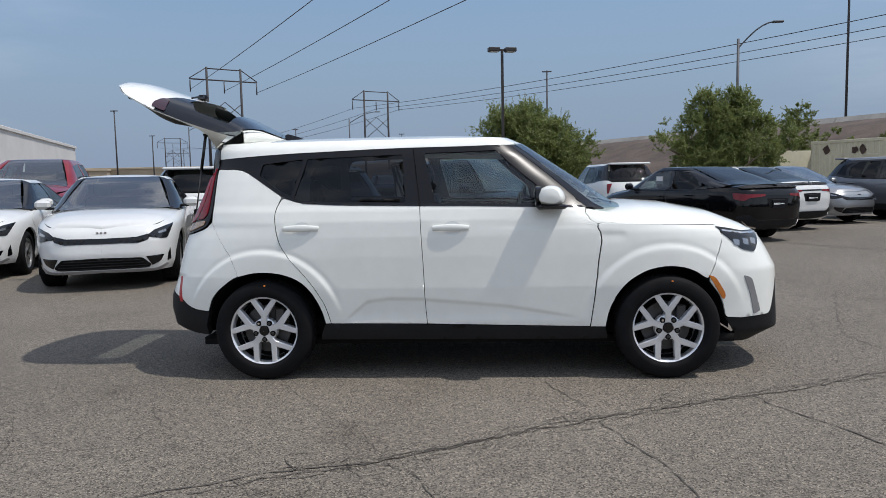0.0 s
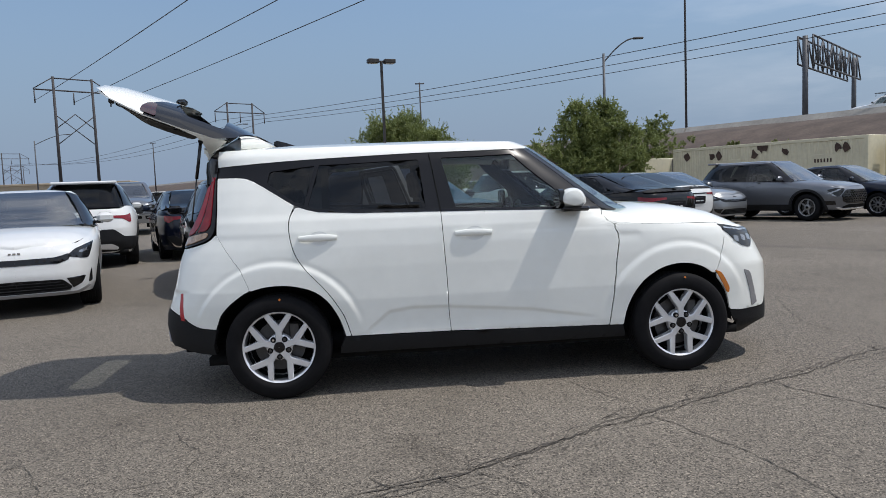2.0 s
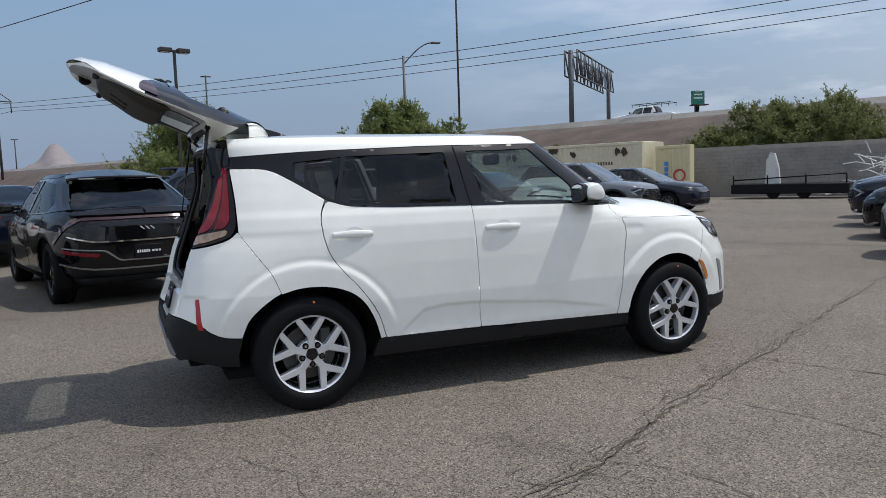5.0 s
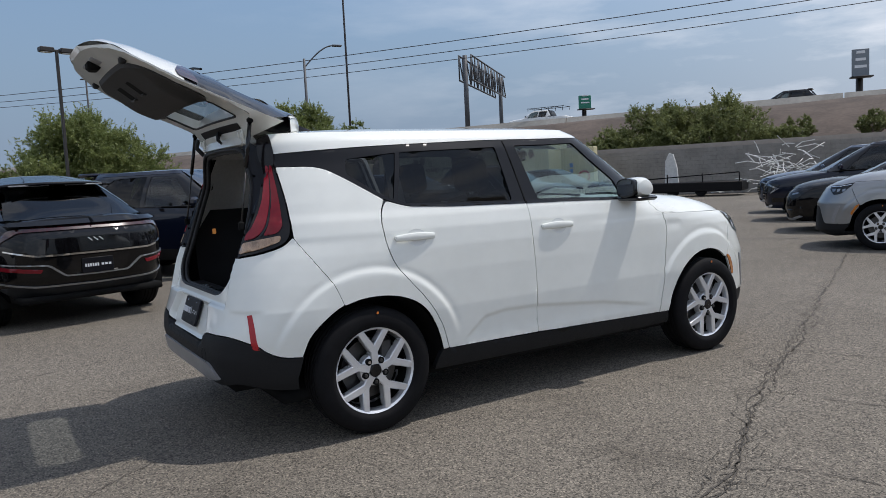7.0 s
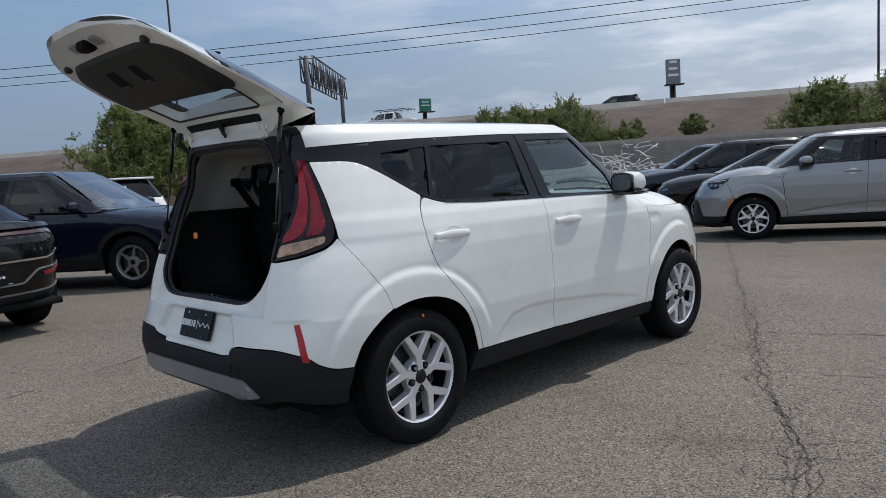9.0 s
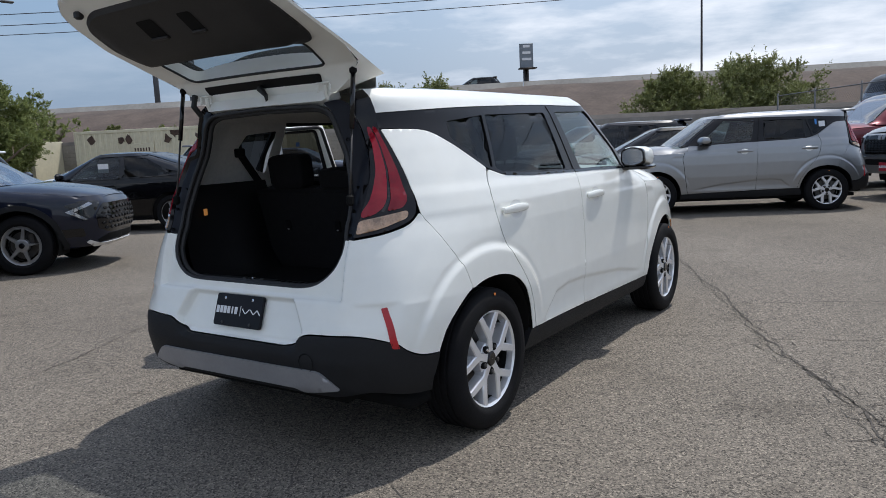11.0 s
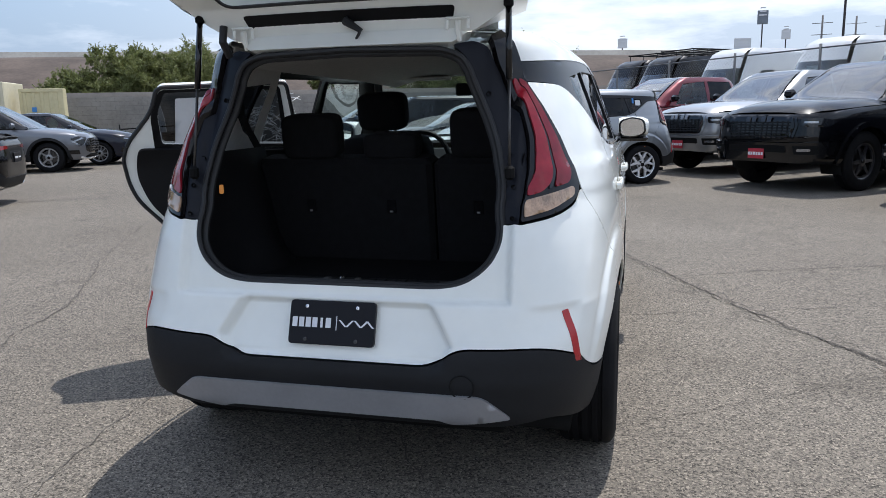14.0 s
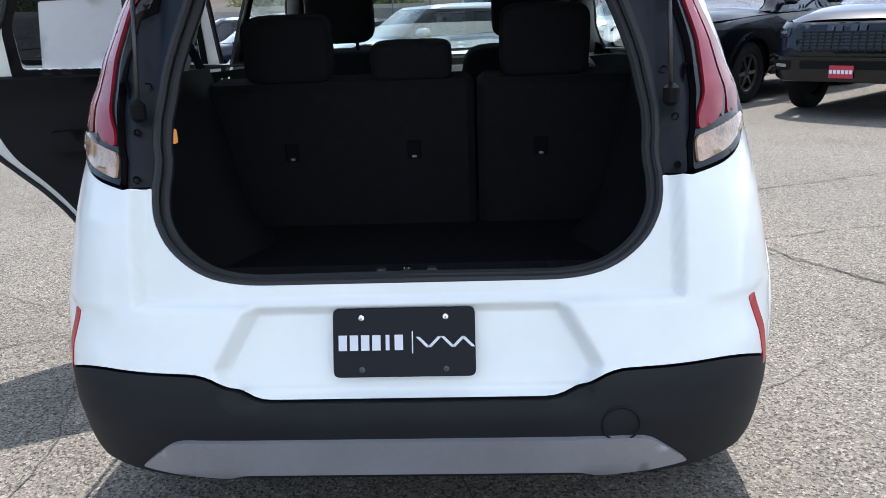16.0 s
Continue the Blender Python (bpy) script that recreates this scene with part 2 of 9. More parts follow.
class Geo:
    """Collects vertices and faces of one mesh."""

    def __init__(self):
        self.v, self.f = [], []

    def add(self, v, f):
        n = len(self.v)
        self.v += [tuple(p) for p in v]
        self.f += [tuple(i + n for i in q) for q in f]
        return self

    def box(self, c, s, rz=0.0, m=None, ch=0.0):
        """A box with chamfered upright and level edges where ch is given."""
        x, y, z = (q / 2 for q in s)
        if ch <= 0:
            p = [(-x, -y, -z), (x, -y, -z), (x, y, -z), (-x, y, -z), (-x, -y, z), (x, -y, z), (x, y, z), (-x, y, z)]
            f = [(3, 2, 1, 0), (4, 5, 6, 7), (0, 1, 5, 4), (1, 2, 6, 5), (2, 3, 7, 6), (3, 0, 4, 7)]
        else:
            p, f = [], []
            rings = [(-z, ch), (-z + ch, 0.0), (z - ch, 0.0), (z, ch)]
            for zz, i in rings:
                a, b, k = x - i, y - i, max(ch - i * 0.5, 0.3 * ch)
                p += [(-a + k, -b, zz), (a - k, -b, zz), (a, -b + k, zz), (a, b - k, zz), (a - k, b, zz), (-a + k, b, zz), (-a, b - k, zz), (-a, -b + k, zz)]
            for r in range(3):
                for i in range(8):
                    j = (i + 1) % 8
                    f.append((r * 8 + i, r * 8 + j, r * 8 + 8 + j, r * 8 + 8 + i))
            f += [tuple(range(7, -1, -1)), tuple(range(24, 32))]
        mm = (m or Matrix()) @ Matrix.Translation(c) @ Matrix.Rotation(rz, 4, "Z")
        return self.add([mm @ Vector(q) for q in p], f)

    def soft(self, c, s, m=None, e=0.30, nu=28, nv=16):
        """A cushion: a box with fully rounded edges."""
        mm = (m or Matrix()) @ Matrix.Translation(c)
        pw = lambda q: math.copysign(abs(q) ** e, q)
        v, f = [], []
        for j in range(nv + 1):
            b = -math.pi / 2 + math.pi * j / nv
            for i in range(nu):
                a = 2 * math.pi * (i + 0.5) / nu
                v.append(mm @ Vector((s[0] / 2 * pw(math.cos(b)) * pw(math.cos(a)), s[1] / 2 * pw(math.cos(b)) * pw(math.sin(a)), s[2] / 2 * pw(math.sin(b)))))
        for j in range(nv):
            for i in range(nu):
                f.append((j * nu + i, j * nu + (i + 1) % nu, (j + 1) * nu + (i + 1) % nu, (j + 1) * nu + i))
        return self.add(v, f)

    def tube(self, pts, r, n=8, cap=True):
        pts = [Vector(p) for p in pts]
        rr = r if hasattr(r, "__len__") else [r] * len(pts)
        ring, prev = [], None
        for i, p in enumerate(pts):
            d = (pts[min(i + 1, len(pts) - 1)] - pts[max(i - 1, 0)]).normalized()
            a = prev if prev is not None else (Vector((0, 0, 1)) if abs(d.z) < 0.9 else Vector((1, 0, 0)))
            s = d.cross(a).normalized()
            u = s.cross(d).normalized()
            prev = u
            ring += [p + (s * math.cos(k * 2 * math.pi / n) + u * math.sin(k * 2 * math.pi / n)) * rr[i] for k in range(n)]
        f = []
        for i in range(len(pts) - 1):
            for k in range(n):
                j = (k + 1) % n
                f.append((i * n + k, i * n + j, i * n + n + j, i * n + n + k))
        if cap:
            f += [tuple(range(n - 1, -1, -1)), tuple(range((len(pts) - 1) * n, len(pts) * n))]
        return self.add(ring, f)

    def lathe(self, prof, n=40, axis="y"):
        """prof: (radius, along the axis)."""
        v, f = [], []
        for r, a in prof:
            for k in range(n):
                c, s = math.cos(2 * math.pi * k / n), math.sin(2 * math.pi * k / n)
                v.append((r * c, a, r * s) if axis == "y" else (r * c, r * s, a))
        for i in range(len(prof) - 1):
            for k in range(n):
                j = (k + 1) % n
                f.append((i * n + k, i * n + j, i * n + n + j, i * n + n + k))
        return self.add(v, f)

    def prism(self, poly, y0, y1, ch=0.0, to=lambda a, b, d: (a, d, b)):
        """A 2D outline drawn out in depth, its front edge chamfered."""
        poly = [Vector((*p, 0)) for p in poly]
        n = len(poly)
        c = sum(poly, Vector()) / n
        v = [to(p.x, p.y, y1) for p in poly]
        mid = y0 + (ch if y1 > y0 else -ch)
        v += [to(p.x, p.y, mid) for p in poly]
        ins = []
        for i, p in enumerate(poly):
            e1, e2 = (p - poly[i - 1]).normalized(), (poly[(i + 1) % n] - p).normalized()
            nn = Vector((-(e1.y + e2.y), e1.x + e2.x, 0))
            nn = nn.normalized() if nn.length > 1e-6 else Vector()
            if (c - p).dot(nn) < 0 and ch > 0 and n < 6:
                nn = -nn
            ins.append(p + nn * ch)
        v += [to(p.x, p.y, y0) for p in ins]
        f = []
        for r in range(2):
            for i in range(n):
                j = (i + 1) % n
                f.append((r * n + i, r * n + j, r * n + n + j, r * n + n + i))
        f.append(tuple(range(2 * n, 3 * n)))
        f.append(tuple(range(n - 1, -1, -1)))
        return self.add(v, f)

    def ob(self, name, material, parent=None, label="", smooth=True, at=None, fix=True):
        if not fix:
            return mesh_ob(name, self.v, self.f, material, parent, label, smooth, at)
        bm = bmesh.new()
        vs = [bm.verts.new(p) for p in self.v]
        for q in self.f:
            try:
                bm.faces.new([vs[i] for i in q])
            except ValueError:
                pass
        bmesh.ops.recalc_face_normals(bm, faces=bm.faces)
        if smooth:
            for e in bm.edges:
                e.smooth = not (len(e.link_faces) == 2 and e.calc_face_angle(0) > 0.6)
        return part(name, bm, material, parent, label, smooth, at)


def sstep(a, b, x):
    t = np.clip((np.asarray(x, float) - a) / (b - a), 0, 1)
    return t * t * (3 - 2 * t)


def fillet(pts, closed=True, k=6):
    """pts: (a, b, radius). Each corner becomes a small curve."""
    out, n = [], len(pts)
    for i, (a, b, r) in enumerate(pts):
        p = np.array((a, b), float)
        if (not closed and i in (0, n - 1)) or r <= 0:
            out.append(p)
            continue
        q0, q1 = np.array(pts[i - 1][:2], float), np.array(pts[(i + 1) % n][:2], float)
        l0, l1 = np.linalg.norm(q0 - p), np.linalg.norm(q1 - p)
        d0, d1 = min(r, l0 * 0.49), min(r, l1 * 0.49)
        s, e = p + (q0 - p) * d0 / max(l0, 1e-9), p + (q1 - p) * d1 / max(l1, 1e-9)
        for t in np.linspace(0, 1, k):
            out.append((1 - t) ** 2 * s + 2 * t * (1 - t) * p + t * t * e)
    return np.array(out)


def densify(loop, step):
    out, n = [], len(loop)
    for i in range(n):
        a, b = loop[i], loop[(i + 1) % n]
        m = max(1, int(np.ceil(np.linalg.norm(b - a) / step)))
        for t in range(m):
            out.append(a + (b - a) * t / m)
    out = np.array(out)
    keep = [0]
    for i in range(1, len(out)):
        if np.linalg.norm(out[i] - out[keep[-1]]) > step * 0.12:
            keep.append(i)
    if np.linalg.norm(out[keep[-1]] - out[0]) < step * 0.12:
        keep.pop()
    return out[keep]


def inside(p, loop):
    x, y = p[:, 0], p[:, 1]
    r = np.zeros(len(p), bool)
    a, b = loop, np.roll(loop, -1, axis=0)
    for (x0, y0), (x1, y1) in zip(a, b):
        if y0 != y1:
            c = (y0 > y) != (y1 > y)
            r ^= c & (x < (x1 - x0) * (y - y0) / (y1 - y0) + x0)
    return r


def fill(loops, step):
    """Triangles between an outline and its holes, with an even inner grid."""
    loops = [densify(np.asarray(q, float), step) for q in loops]
    lo, hi = loops[0].min(0), loops[0].max(0)
    gx = np.arange(lo[0], hi[0], step)
    gz = np.arange(lo[1], hi[1], step * 0.87)
    X, Z = np.meshgrid(gx, gz)
    X = X + (np.arange(len(gz)) % 2)[:, None] * step * 0.5
    g = np.stack([X.ravel(), Z.ravel()], 1)
    g = g[inside(g, loops[0])]
    for h in loops[1:]:
        g = g[~inside(g, h)]
    bd = np.concatenate(loops)
    if len(g):
        keep = np.ones(len(g), bool)
        for i in range(0, len(g), 2000):
            d = ((g[i:i + 2000, None, :] - bd[None]) ** 2).sum(2).min(1)
            keep[i:i + 2000] = d > (0.5 * step) ** 2
        g = g[keep]
    pts = np.concatenate([bd, g]) if len(g) else bd
    edges, n = [], 0
    for q in loops:
        edges += [(n + i, n + (i + 1) % len(q)) for i in range(len(q))]
        n += len(q)
    from mathutils.geometry import delaunay_2d_cdt
    res = delaunay_2d_cdt([Vector((float(a), float(b))) for a, b in pts], edges, [], 0, 1e-7)
    v = np.array([tuple(q) for q in res[0]])
    t = np.array([f for f in res[2] if len(f) == 3])
    c = v[t].mean(1)
    ok = inside(c, loops[0])
    for h in loops[1:]:
        ok &= ~inside(c, h)
    t = t[ok]
    a, b, c = v[t[:, 0]], v[t[:, 1]], v[t[:, 2]]
    neg = ((b - a)[:, 0] * (c - a)[:, 1] - (b - a)[:, 1] * (c - a)[:, 0]) < 0
    t[neg] = t[neg][:, ::-1]
    return v, t


class Shell:
    """A car's outer skin: level slices, each a superellipse whose rear, front and width follow tables over z.
    x runs to the car's front, y to its left. Points on the skin are named by S (side: x, z), R (rear: y, z) and F (front: y, z)."""

    def __init__(self, ar, af, w, nr=5.0, nf=4.0, disp=None):
        self.tab = [tuple(np.array(q, float).T) for q in (ar, af, w)]
        self.nf, self.disp = nf, disp
        self.nt = tuple(np.array(nr if hasattr(nr, "__len__") else [(0, nr), (9, nr)], float).T)
        self.nr = float(self.nt[1].mean())
        self.ra, self.fa, self.wa = (float(np.max(q[1])) for q in self.tab)
        self.phi = np.linspace(0, math.pi, 4001)
        x, y = self.xy(self.phi, self.ra, self.fa, self.wa, self.nr)
        self.u = np.concatenate([[0], np.cumsum(np.hypot(np.diff(x), np.diff(y)))])

    def at(self, z):
        return [np.interp(z, *q) for q in self.tab]

    def n_at(self, z):
        return float(np.interp(z, *self.nt))

    def xy(self, ph, a, f, w, nr):
        c, s = np.abs(np.cos(ph)), np.abs(np.sin(ph))
        back = np.cos(ph) >= 0
        x = np.where(back, -a * c ** (2 / self.nr), f * c ** (2 / self.nf))
        y = np.where(back, np.maximum(0.0, 1 - c ** (2 * nr / self.nr)) ** (1 / nr), s ** (2 / self.nf))
        return x, w * y

    def S(self, x, z, r=None):
        a, f, w = self.at(z)
        if x < 0:
            ph = math.acos(min(1.0, (-x / a)) ** (self.nr / 2))
        else:
            ph = math.pi - math.acos(min(1.0, x / f) ** (self.nf / 2))
        return (float(np.interp(ph, self.phi, self.u)), z, r)

    def R(self, y, z, r=None):
        n = self.n_at(z)
        ph = math.acos(max(0.0, 1 - min(1.0, abs(y) / self.at(z)[2]) ** n) ** (self.nr / (2 * n)))
        u = float(np.interp(ph, self.phi, self.u))
        return (u if y <= 0 else -u, z, r)

    def F(self, y, z, r=None):
        ph = math.pi - math.asin(min(1.0, abs(y) / self.at(z)[2]) ** (self.nf / 2))
        u = float(np.interp(ph, self.phi, self.u))
        return (u if y <= 0 else -u, z, r)

    def raw(self, u, z):
        ph = np.interp(np.abs(u), self.u, self.phi)
        a, f, w = self.at(z)
        x, y = self.xy(ph, a, f, w, np.interp(z, *self.nt))
        return np.stack([x, -np.sign(u) * y, z], -1)

    def surf(self, u, z, off=0.0):
        u, z = np.asarray(u, float), np.asarray(z, float)
        h = 0.012
        p = self.raw(u, z)
        du = self.raw(u + h, z) - self.raw(u - h, z)
        dz = self.raw(u, z + h) - self.raw(u, z - h)
        n = np.cross(du, dz)
        n /= np.maximum(np.linalg.norm(n, axis=-1, keepdims=True), 1e-9)
        d = off + (self.disp(p[..., 0], p[..., 1], p[..., 2]) if self.disp else 0.0)
        return p + n * (np.zeros(len(p)) + d)[:, None], n

    def y_at(self, x, z):
        """Half width at x and height z."""
        u, _, _ = self.S(x, z)
        return abs(float(self.surf(np.array([u]), np.array([z]))[0][0, 1]))

    def panel(self, name, pts, material, parent, label="", r=0.02, holes=(), off=0.0, rim=0.012, step=0.03, flip=False, kr=None):
        loops = []
        for q in (pts, *holes):
            q = [(-a if flip else a, b, (c if c is not None else r)) for a, b, c in q]
            loops.append(fillet(q))
        uv, t = fill(loops, step)
        p, n = self.surf(uv[:, 0], uv[:, 1], off)
        v, f = [tuple(q) for q in p], [tuple(q) for q in t]
        if rim:
            ed = {}
            for a, b, c in t:
                for e in ((a, b), (b, c), (c, a)):
                    ed[e] = True
            open_e = [e for e in ed if (e[1], e[0]) not in ed]
            idx = {}
            base = len(v)
            for a, b in open_e:
                for q in (a, b):
                    if q not in idx:
                        idx[q] = len(v)
                        v.append(tuple(p[q]))
                        v.append(tuple(p[q] - n[q] * rim))
            for a, b in open_e:
                f.append((idx[b], idx[a], idx[a] + 1, idx[b] + 1))
        return mesh_ob(name, v, f, material, parent, label)


def sheet(name, fn, nu, nv, material, parent, label="", flip=False):
    v = [fn(i / nu, j / nv) for j in range(nv + 1) for i in range(nu + 1)]
    f = []
    for j in range(nv):
        for i in range(nu):
            a = j * (nu + 1) + i
            q = (a, a + 1, a + nu + 2, a + nu + 1)
            f.append(q[::-1] if flip else q)
    return mesh_ob(name, v, f, material, parent, label)


# ---------------------------------------------------------------- wheels
WHEELS = {}


def wheel(parent, x, y, R=0.326, rim=0.222, wide=0.205, style="y", left=False, nuts=False, material=None):
    """Alloy wheel whose face looks to -y (turned about for the left side)."""
    material = material or M_ALLOY
    key = (R, rim, wide, style, material.name)
    turn = pose(x, y, R, 0, 0, 180 if left else 0)
    if key not in WHEELS:
        h = wide / 2
        g = Geo()
        g.lathe([(rim * 0.88, h * 0.5), (rim * 0.93, -h * 0.40), (rim * 0.955, -h * 0.80), (rim * 1.0, -h * 0.88), (rim * 1.03, -h * 0.80), (rim * 1.03, h * 0.9)], 48)
        fy = -h * 0.78
        spokes = []
        if style == "y":
            for k in range(5):
                a = math.radians(90 + 72 * k)
                for sgn in (-1, 1):
                    loc = [(0.030, -sgn * 0.004), (0.030, sgn * 0.023), (0.094, sgn * 0.0205), (0.198, sgn * 0.089), (0.211, sgn * 0.057), (0.131, -sgn * 0.004)]
                    if sgn > 0:
                        loc = loc[::-1]
                    poly = [(math.cos(a) * p - math.sin(a) * q, math.sin(a) * p + math.cos(a) * q) for p, q in loc]
                    spokes.append(Geo().prism(poly, fy - 0.006, fy + 0.045, 0.005))
        else:
            n = {"multi": 10, "five": 5}.get(style, 6)
            wid = {"multi": 0.020, "five": 0.026}.get(style, 0.034)
            disc = [(rim * 0.95 * math.cos(a), rim * 0.95 * math.sin(a)) for a in np.linspace(0, 2 * math.pi, 49)[:-1]]
            holes = []
            for k in range(n):
                a0, a1 = 2 * math.pi * (k + 0.12 * (k % 2)) / n, 2 * math.pi * (k + 1 + 0.12 * ((k + 1) % 2)) / n
                pol = lambda r, a: (r * math.cos(a), r * math.sin(a), 0.008)
                holes.append(fillet([pol(0.075, a0 + wid * 0.9 / 0.075), pol(rim * 0.86, a0 + wid * 0.7 / rim), pol(rim * 0.88, (a0 + a1) / 2), pol(rim * 0.86, a1 - wid * 0.7 / rim), pol(0.075, a1 - wid * 0.9 / 0.075)] if wid * 1.8 / 0.075 < a1 - a0 else [pol(0.10, (a0 + a1) / 2), pol(rim * 0.86, a0 + wid * 0.7 / rim), pol(rim * 0.88, (a0 + a1) / 2), pol(rim * 0.86, a1 - wid * 0.7 / rim)], k=3))
            uv, tri = fill([np.array(disc)] + holes, 0.03)
            m0 = len(uv)
            vs = [(p[0], fy + 0.006, p[1]) for p in uv] + [(p[0], fy + 0.034, p[1]) for p in uv]
            ed = {}
            for t3 in tri:
                for e in ((t3[0], t3[1]), (t3[1], t3[2]), (t3[2], t3[0])):
                    ed[e] = 1
            face = (vs, [tuple(t3) for t3 in tri] + [(a, b, b + m0, a + m0) for a, b in ed if (b, a) not in ed])
            spokes.append(Geo().add(*face))
        w = g.ob("wheel", material, parent, at=turn)
        hub = Geo().lathe([(0.001, fy + 0.004), (0.066, fy + 0.002), (0.080, fy + 0.010), (0.084, fy + 0.05)], 30).ob("hub", material, w)
        prof = [(rim * 0.99, h * 0.80), (rim * 1.06, h * 0.98), ((R + rim) / 2, h * 1.06), (R * 0.955, h * 0.93), (R * 0.992, h * 0.78)]
        grooves = (0.52, 0.18, -0.18, -0.52)
        for q in grooves:
            prof += [(R, h * (q + 0.08)), (R * 0.978, h * (q + 0.06)), (R * 0.978, h * (q - 0.06)), (R, h * (q - 0.08))]
        prof += [(R * 0.992, -h * 0.78), (R * 0.975, -h * 0.88), (R * 0.945, -h * 0.95), (R * 0.93, -h * 0.985), ((R + rim) / 2, -h * 1.06), (rim * 1.16, -h * 1.04), (rim * 1.13, -h * 1.05), (rim * 1.06, -h * 0.98), (rim * 0.99, -h * 0.84)]
        ty = Geo().lathe(prof, 64).ob("tyre", M_RUBBER, w)
        di = Geo().lathe([(0.02, fy + 0.075), (rim * 0.70, fy + 0.075), (rim * 0.70, fy + 0.10), (0.05, fy + 0.10)], 40)
        di.box((rim * 0.42, fy + 0.07, rim * 0.30), (0.07, 0.05, 0.15), ch=0.01)
        di = di.ob("brake_disc", M_STEEL, w)
        # dark cup added behind the spokes, shade of the alloy barrel as colour
        bk = Geo().lathe([(0.001, h * 0.55), (rim * 0.895, h * 0.55), (rim * 0.895, -h * 0.56)], 32).ob("wheel_back_shade", M_DARK, w)
        cap = Geo().lathe([(0.001, fy - 0.014), (0.029, fy - 0.013), (0.034, fy - 0.006), (0.034, fy + 0.01)], 24).ob("hub_cap", M_GLOSSBLACK, w)
        kids = [ty, di, bk, cap, hub] + [q.ob("spoke" if style == "y" else "wheel_face", material, w) for q in spokes]
        nut = Geo().lathe([(0.001, fy - 0.012), (0.008, fy - 0.012), (0.0105, fy - 0.006), (0.0105, fy + 0.01)], 6)
        for k in range(5 if style == "y" else 0):
            a = math.radians(90 + 36 + 72 * k)
            n = nut.ob("lug_nut", M_CHROME if k == 0 else M_STEEL, w, at=pose(0.059 * math.cos(a), 0, 0.059 * math.sin(a)))
            kids.append(n)
            # dark disc just proud of the spokes stands for the nut hole's shade
            kids.append(Geo().lathe([(0.001, fy - 0.0045), (0.0165, fy - 0.0075), (0.0175, fy - 0.006), (0.0175, fy + 0.01)], 18).ob("nut_recess_shade", M_DARK, w, at=pose(0.059 * math.cos(a), 0, 0.059 * math.sin(a))))
        if nuts:
            kids.append(Geo().lathe([(0.001, 0), (0.0065, 0), (0.0065, 0.003)], 12).ob("orange_dot", M_ORANGE, w, at=pose(0.02, -h * 1.055, (R + rim) / 2 + 0.025)))
        WHEELS[key] = (w, kids)
        return w
    w0, kids = WHEELS[key]
    w = new("wheel", w0.data)
    w.parent, w.matrix_basis = parent, turn
    for k in kids:
        o = new(k.name.split(".")[0], k.data)
        o.parent, o.matrix_basis = w, k.matrix_basis
    return w


def seat(parent, x, y, z, wide=0.50, tall=0.62, head=True, name="seat", lean=0.16, material=None):
    material = material or M_FABRIC
    g = Geo()
    g.soft((x + 0.02, y, z + 0.10), (0.52, wide, 0.20))
    m = Matrix.Translation((x - 0.22, y, z + 0.16)) @ Matrix.Rotation(-lean, 4, "Y")
    g.soft((0, 0, tall / 2), (0.17, wide, tall), m=m)
    s = g.ob(name, material, parent)
    if head:
        h = Geo()
        h.soft((0.0, 0, tall + 0.13), (0.12, 0.27, 0.20), m=m, e=0.42)
        for k in (-0.06, 0.06):
            h.tube([m @ Vector((0, k, tall - 0.02)), m @ Vector((0, k, tall + 0.08))], 0.007, 6)
        h.ob("headrest", material, s)
    return s


# ---------------------------------------------------------------- the small boxy crossover
def soul_disp(x, y, z):
    ay = np.abs(y)
    side = sstep(0.62, 0.76, ay)
    d = np.zeros_like(x)
    # wheel-arch flares: a flat lip round the arch with a firm outer edge that dies out towards the sill
    for cx in (-1.3, 1.3):
        r = np.hypot(x - cx, z - 0.318)
        fade = sstep(0.40, 0.64, z)
        d = d + (0.010 * (1 - sstep(0.508, 0.538, r)) - 0.002 * np.exp(-((r - 0.545) / 0.014) ** 2)) * side * fade
    # crease low on the doors
    zc = np.interp(x, [-0.80, -0.613, -0.466, -0.246, 0.296, 0.72], [0.36, 0.515, 0.535, 0.529, 0.480, 0.405])
    along = sstep(-0.80, -0.70, x) * (1 - sstep(0.60, 0.76, x))
    d = d - 0.009 * side * along * (1 - sstep(zc - 0.013, zc + 0.004, z)) * sstep(0.33, 0.45, z)
    # short crease behind the bonnet's shut line
    d = d - 0.005 * side * sstep(0.86, 0.90, x) * (1 - sstep(1.00, 1.06, x)) * (1 - sstep(0.928, 0.944, z)) * sstep(0.86, 0.93, z)
    d = d - 0.004 * side * sstep(0.10, 0.45, x) * (1 - sstep(0.80, 0.86, x)) * sstep(0.965, 0.985, z) * (1 - sstep(1.02, 1.10, z))
    # rear: plate recess, and the step round the tailgate opening
    rear = 1 - sstep(-1.72, -1.55, x)
    hw = np.interp(z, [0.52, 0.575, 0.72], [0.370, 0.402, 0.315])
    d = d - 0.036 * rear * (1 - sstep(hw - 0.018, hw + 0.008, ay)) * sstep(0.500, 0.525, z) * (1 - sstep(0.690, 0.704, z))
    d = d - 0.032 * rear * sstep(0.698, 0.711, z) * (1 - sstep(0.568, 0.583, ay)) * (1 - sstep(1.30, 1.45, z))
    # hollow that runs out to the side over the reflector
    d = d - 0.007 * rear * sstep(0.60, 0.68, ay) * (1 - sstep(0.685, 0.692, z)) * sstep(0.58, 0.67, z) * (1 - sstep(0.76, 0.80, ay))
    return d


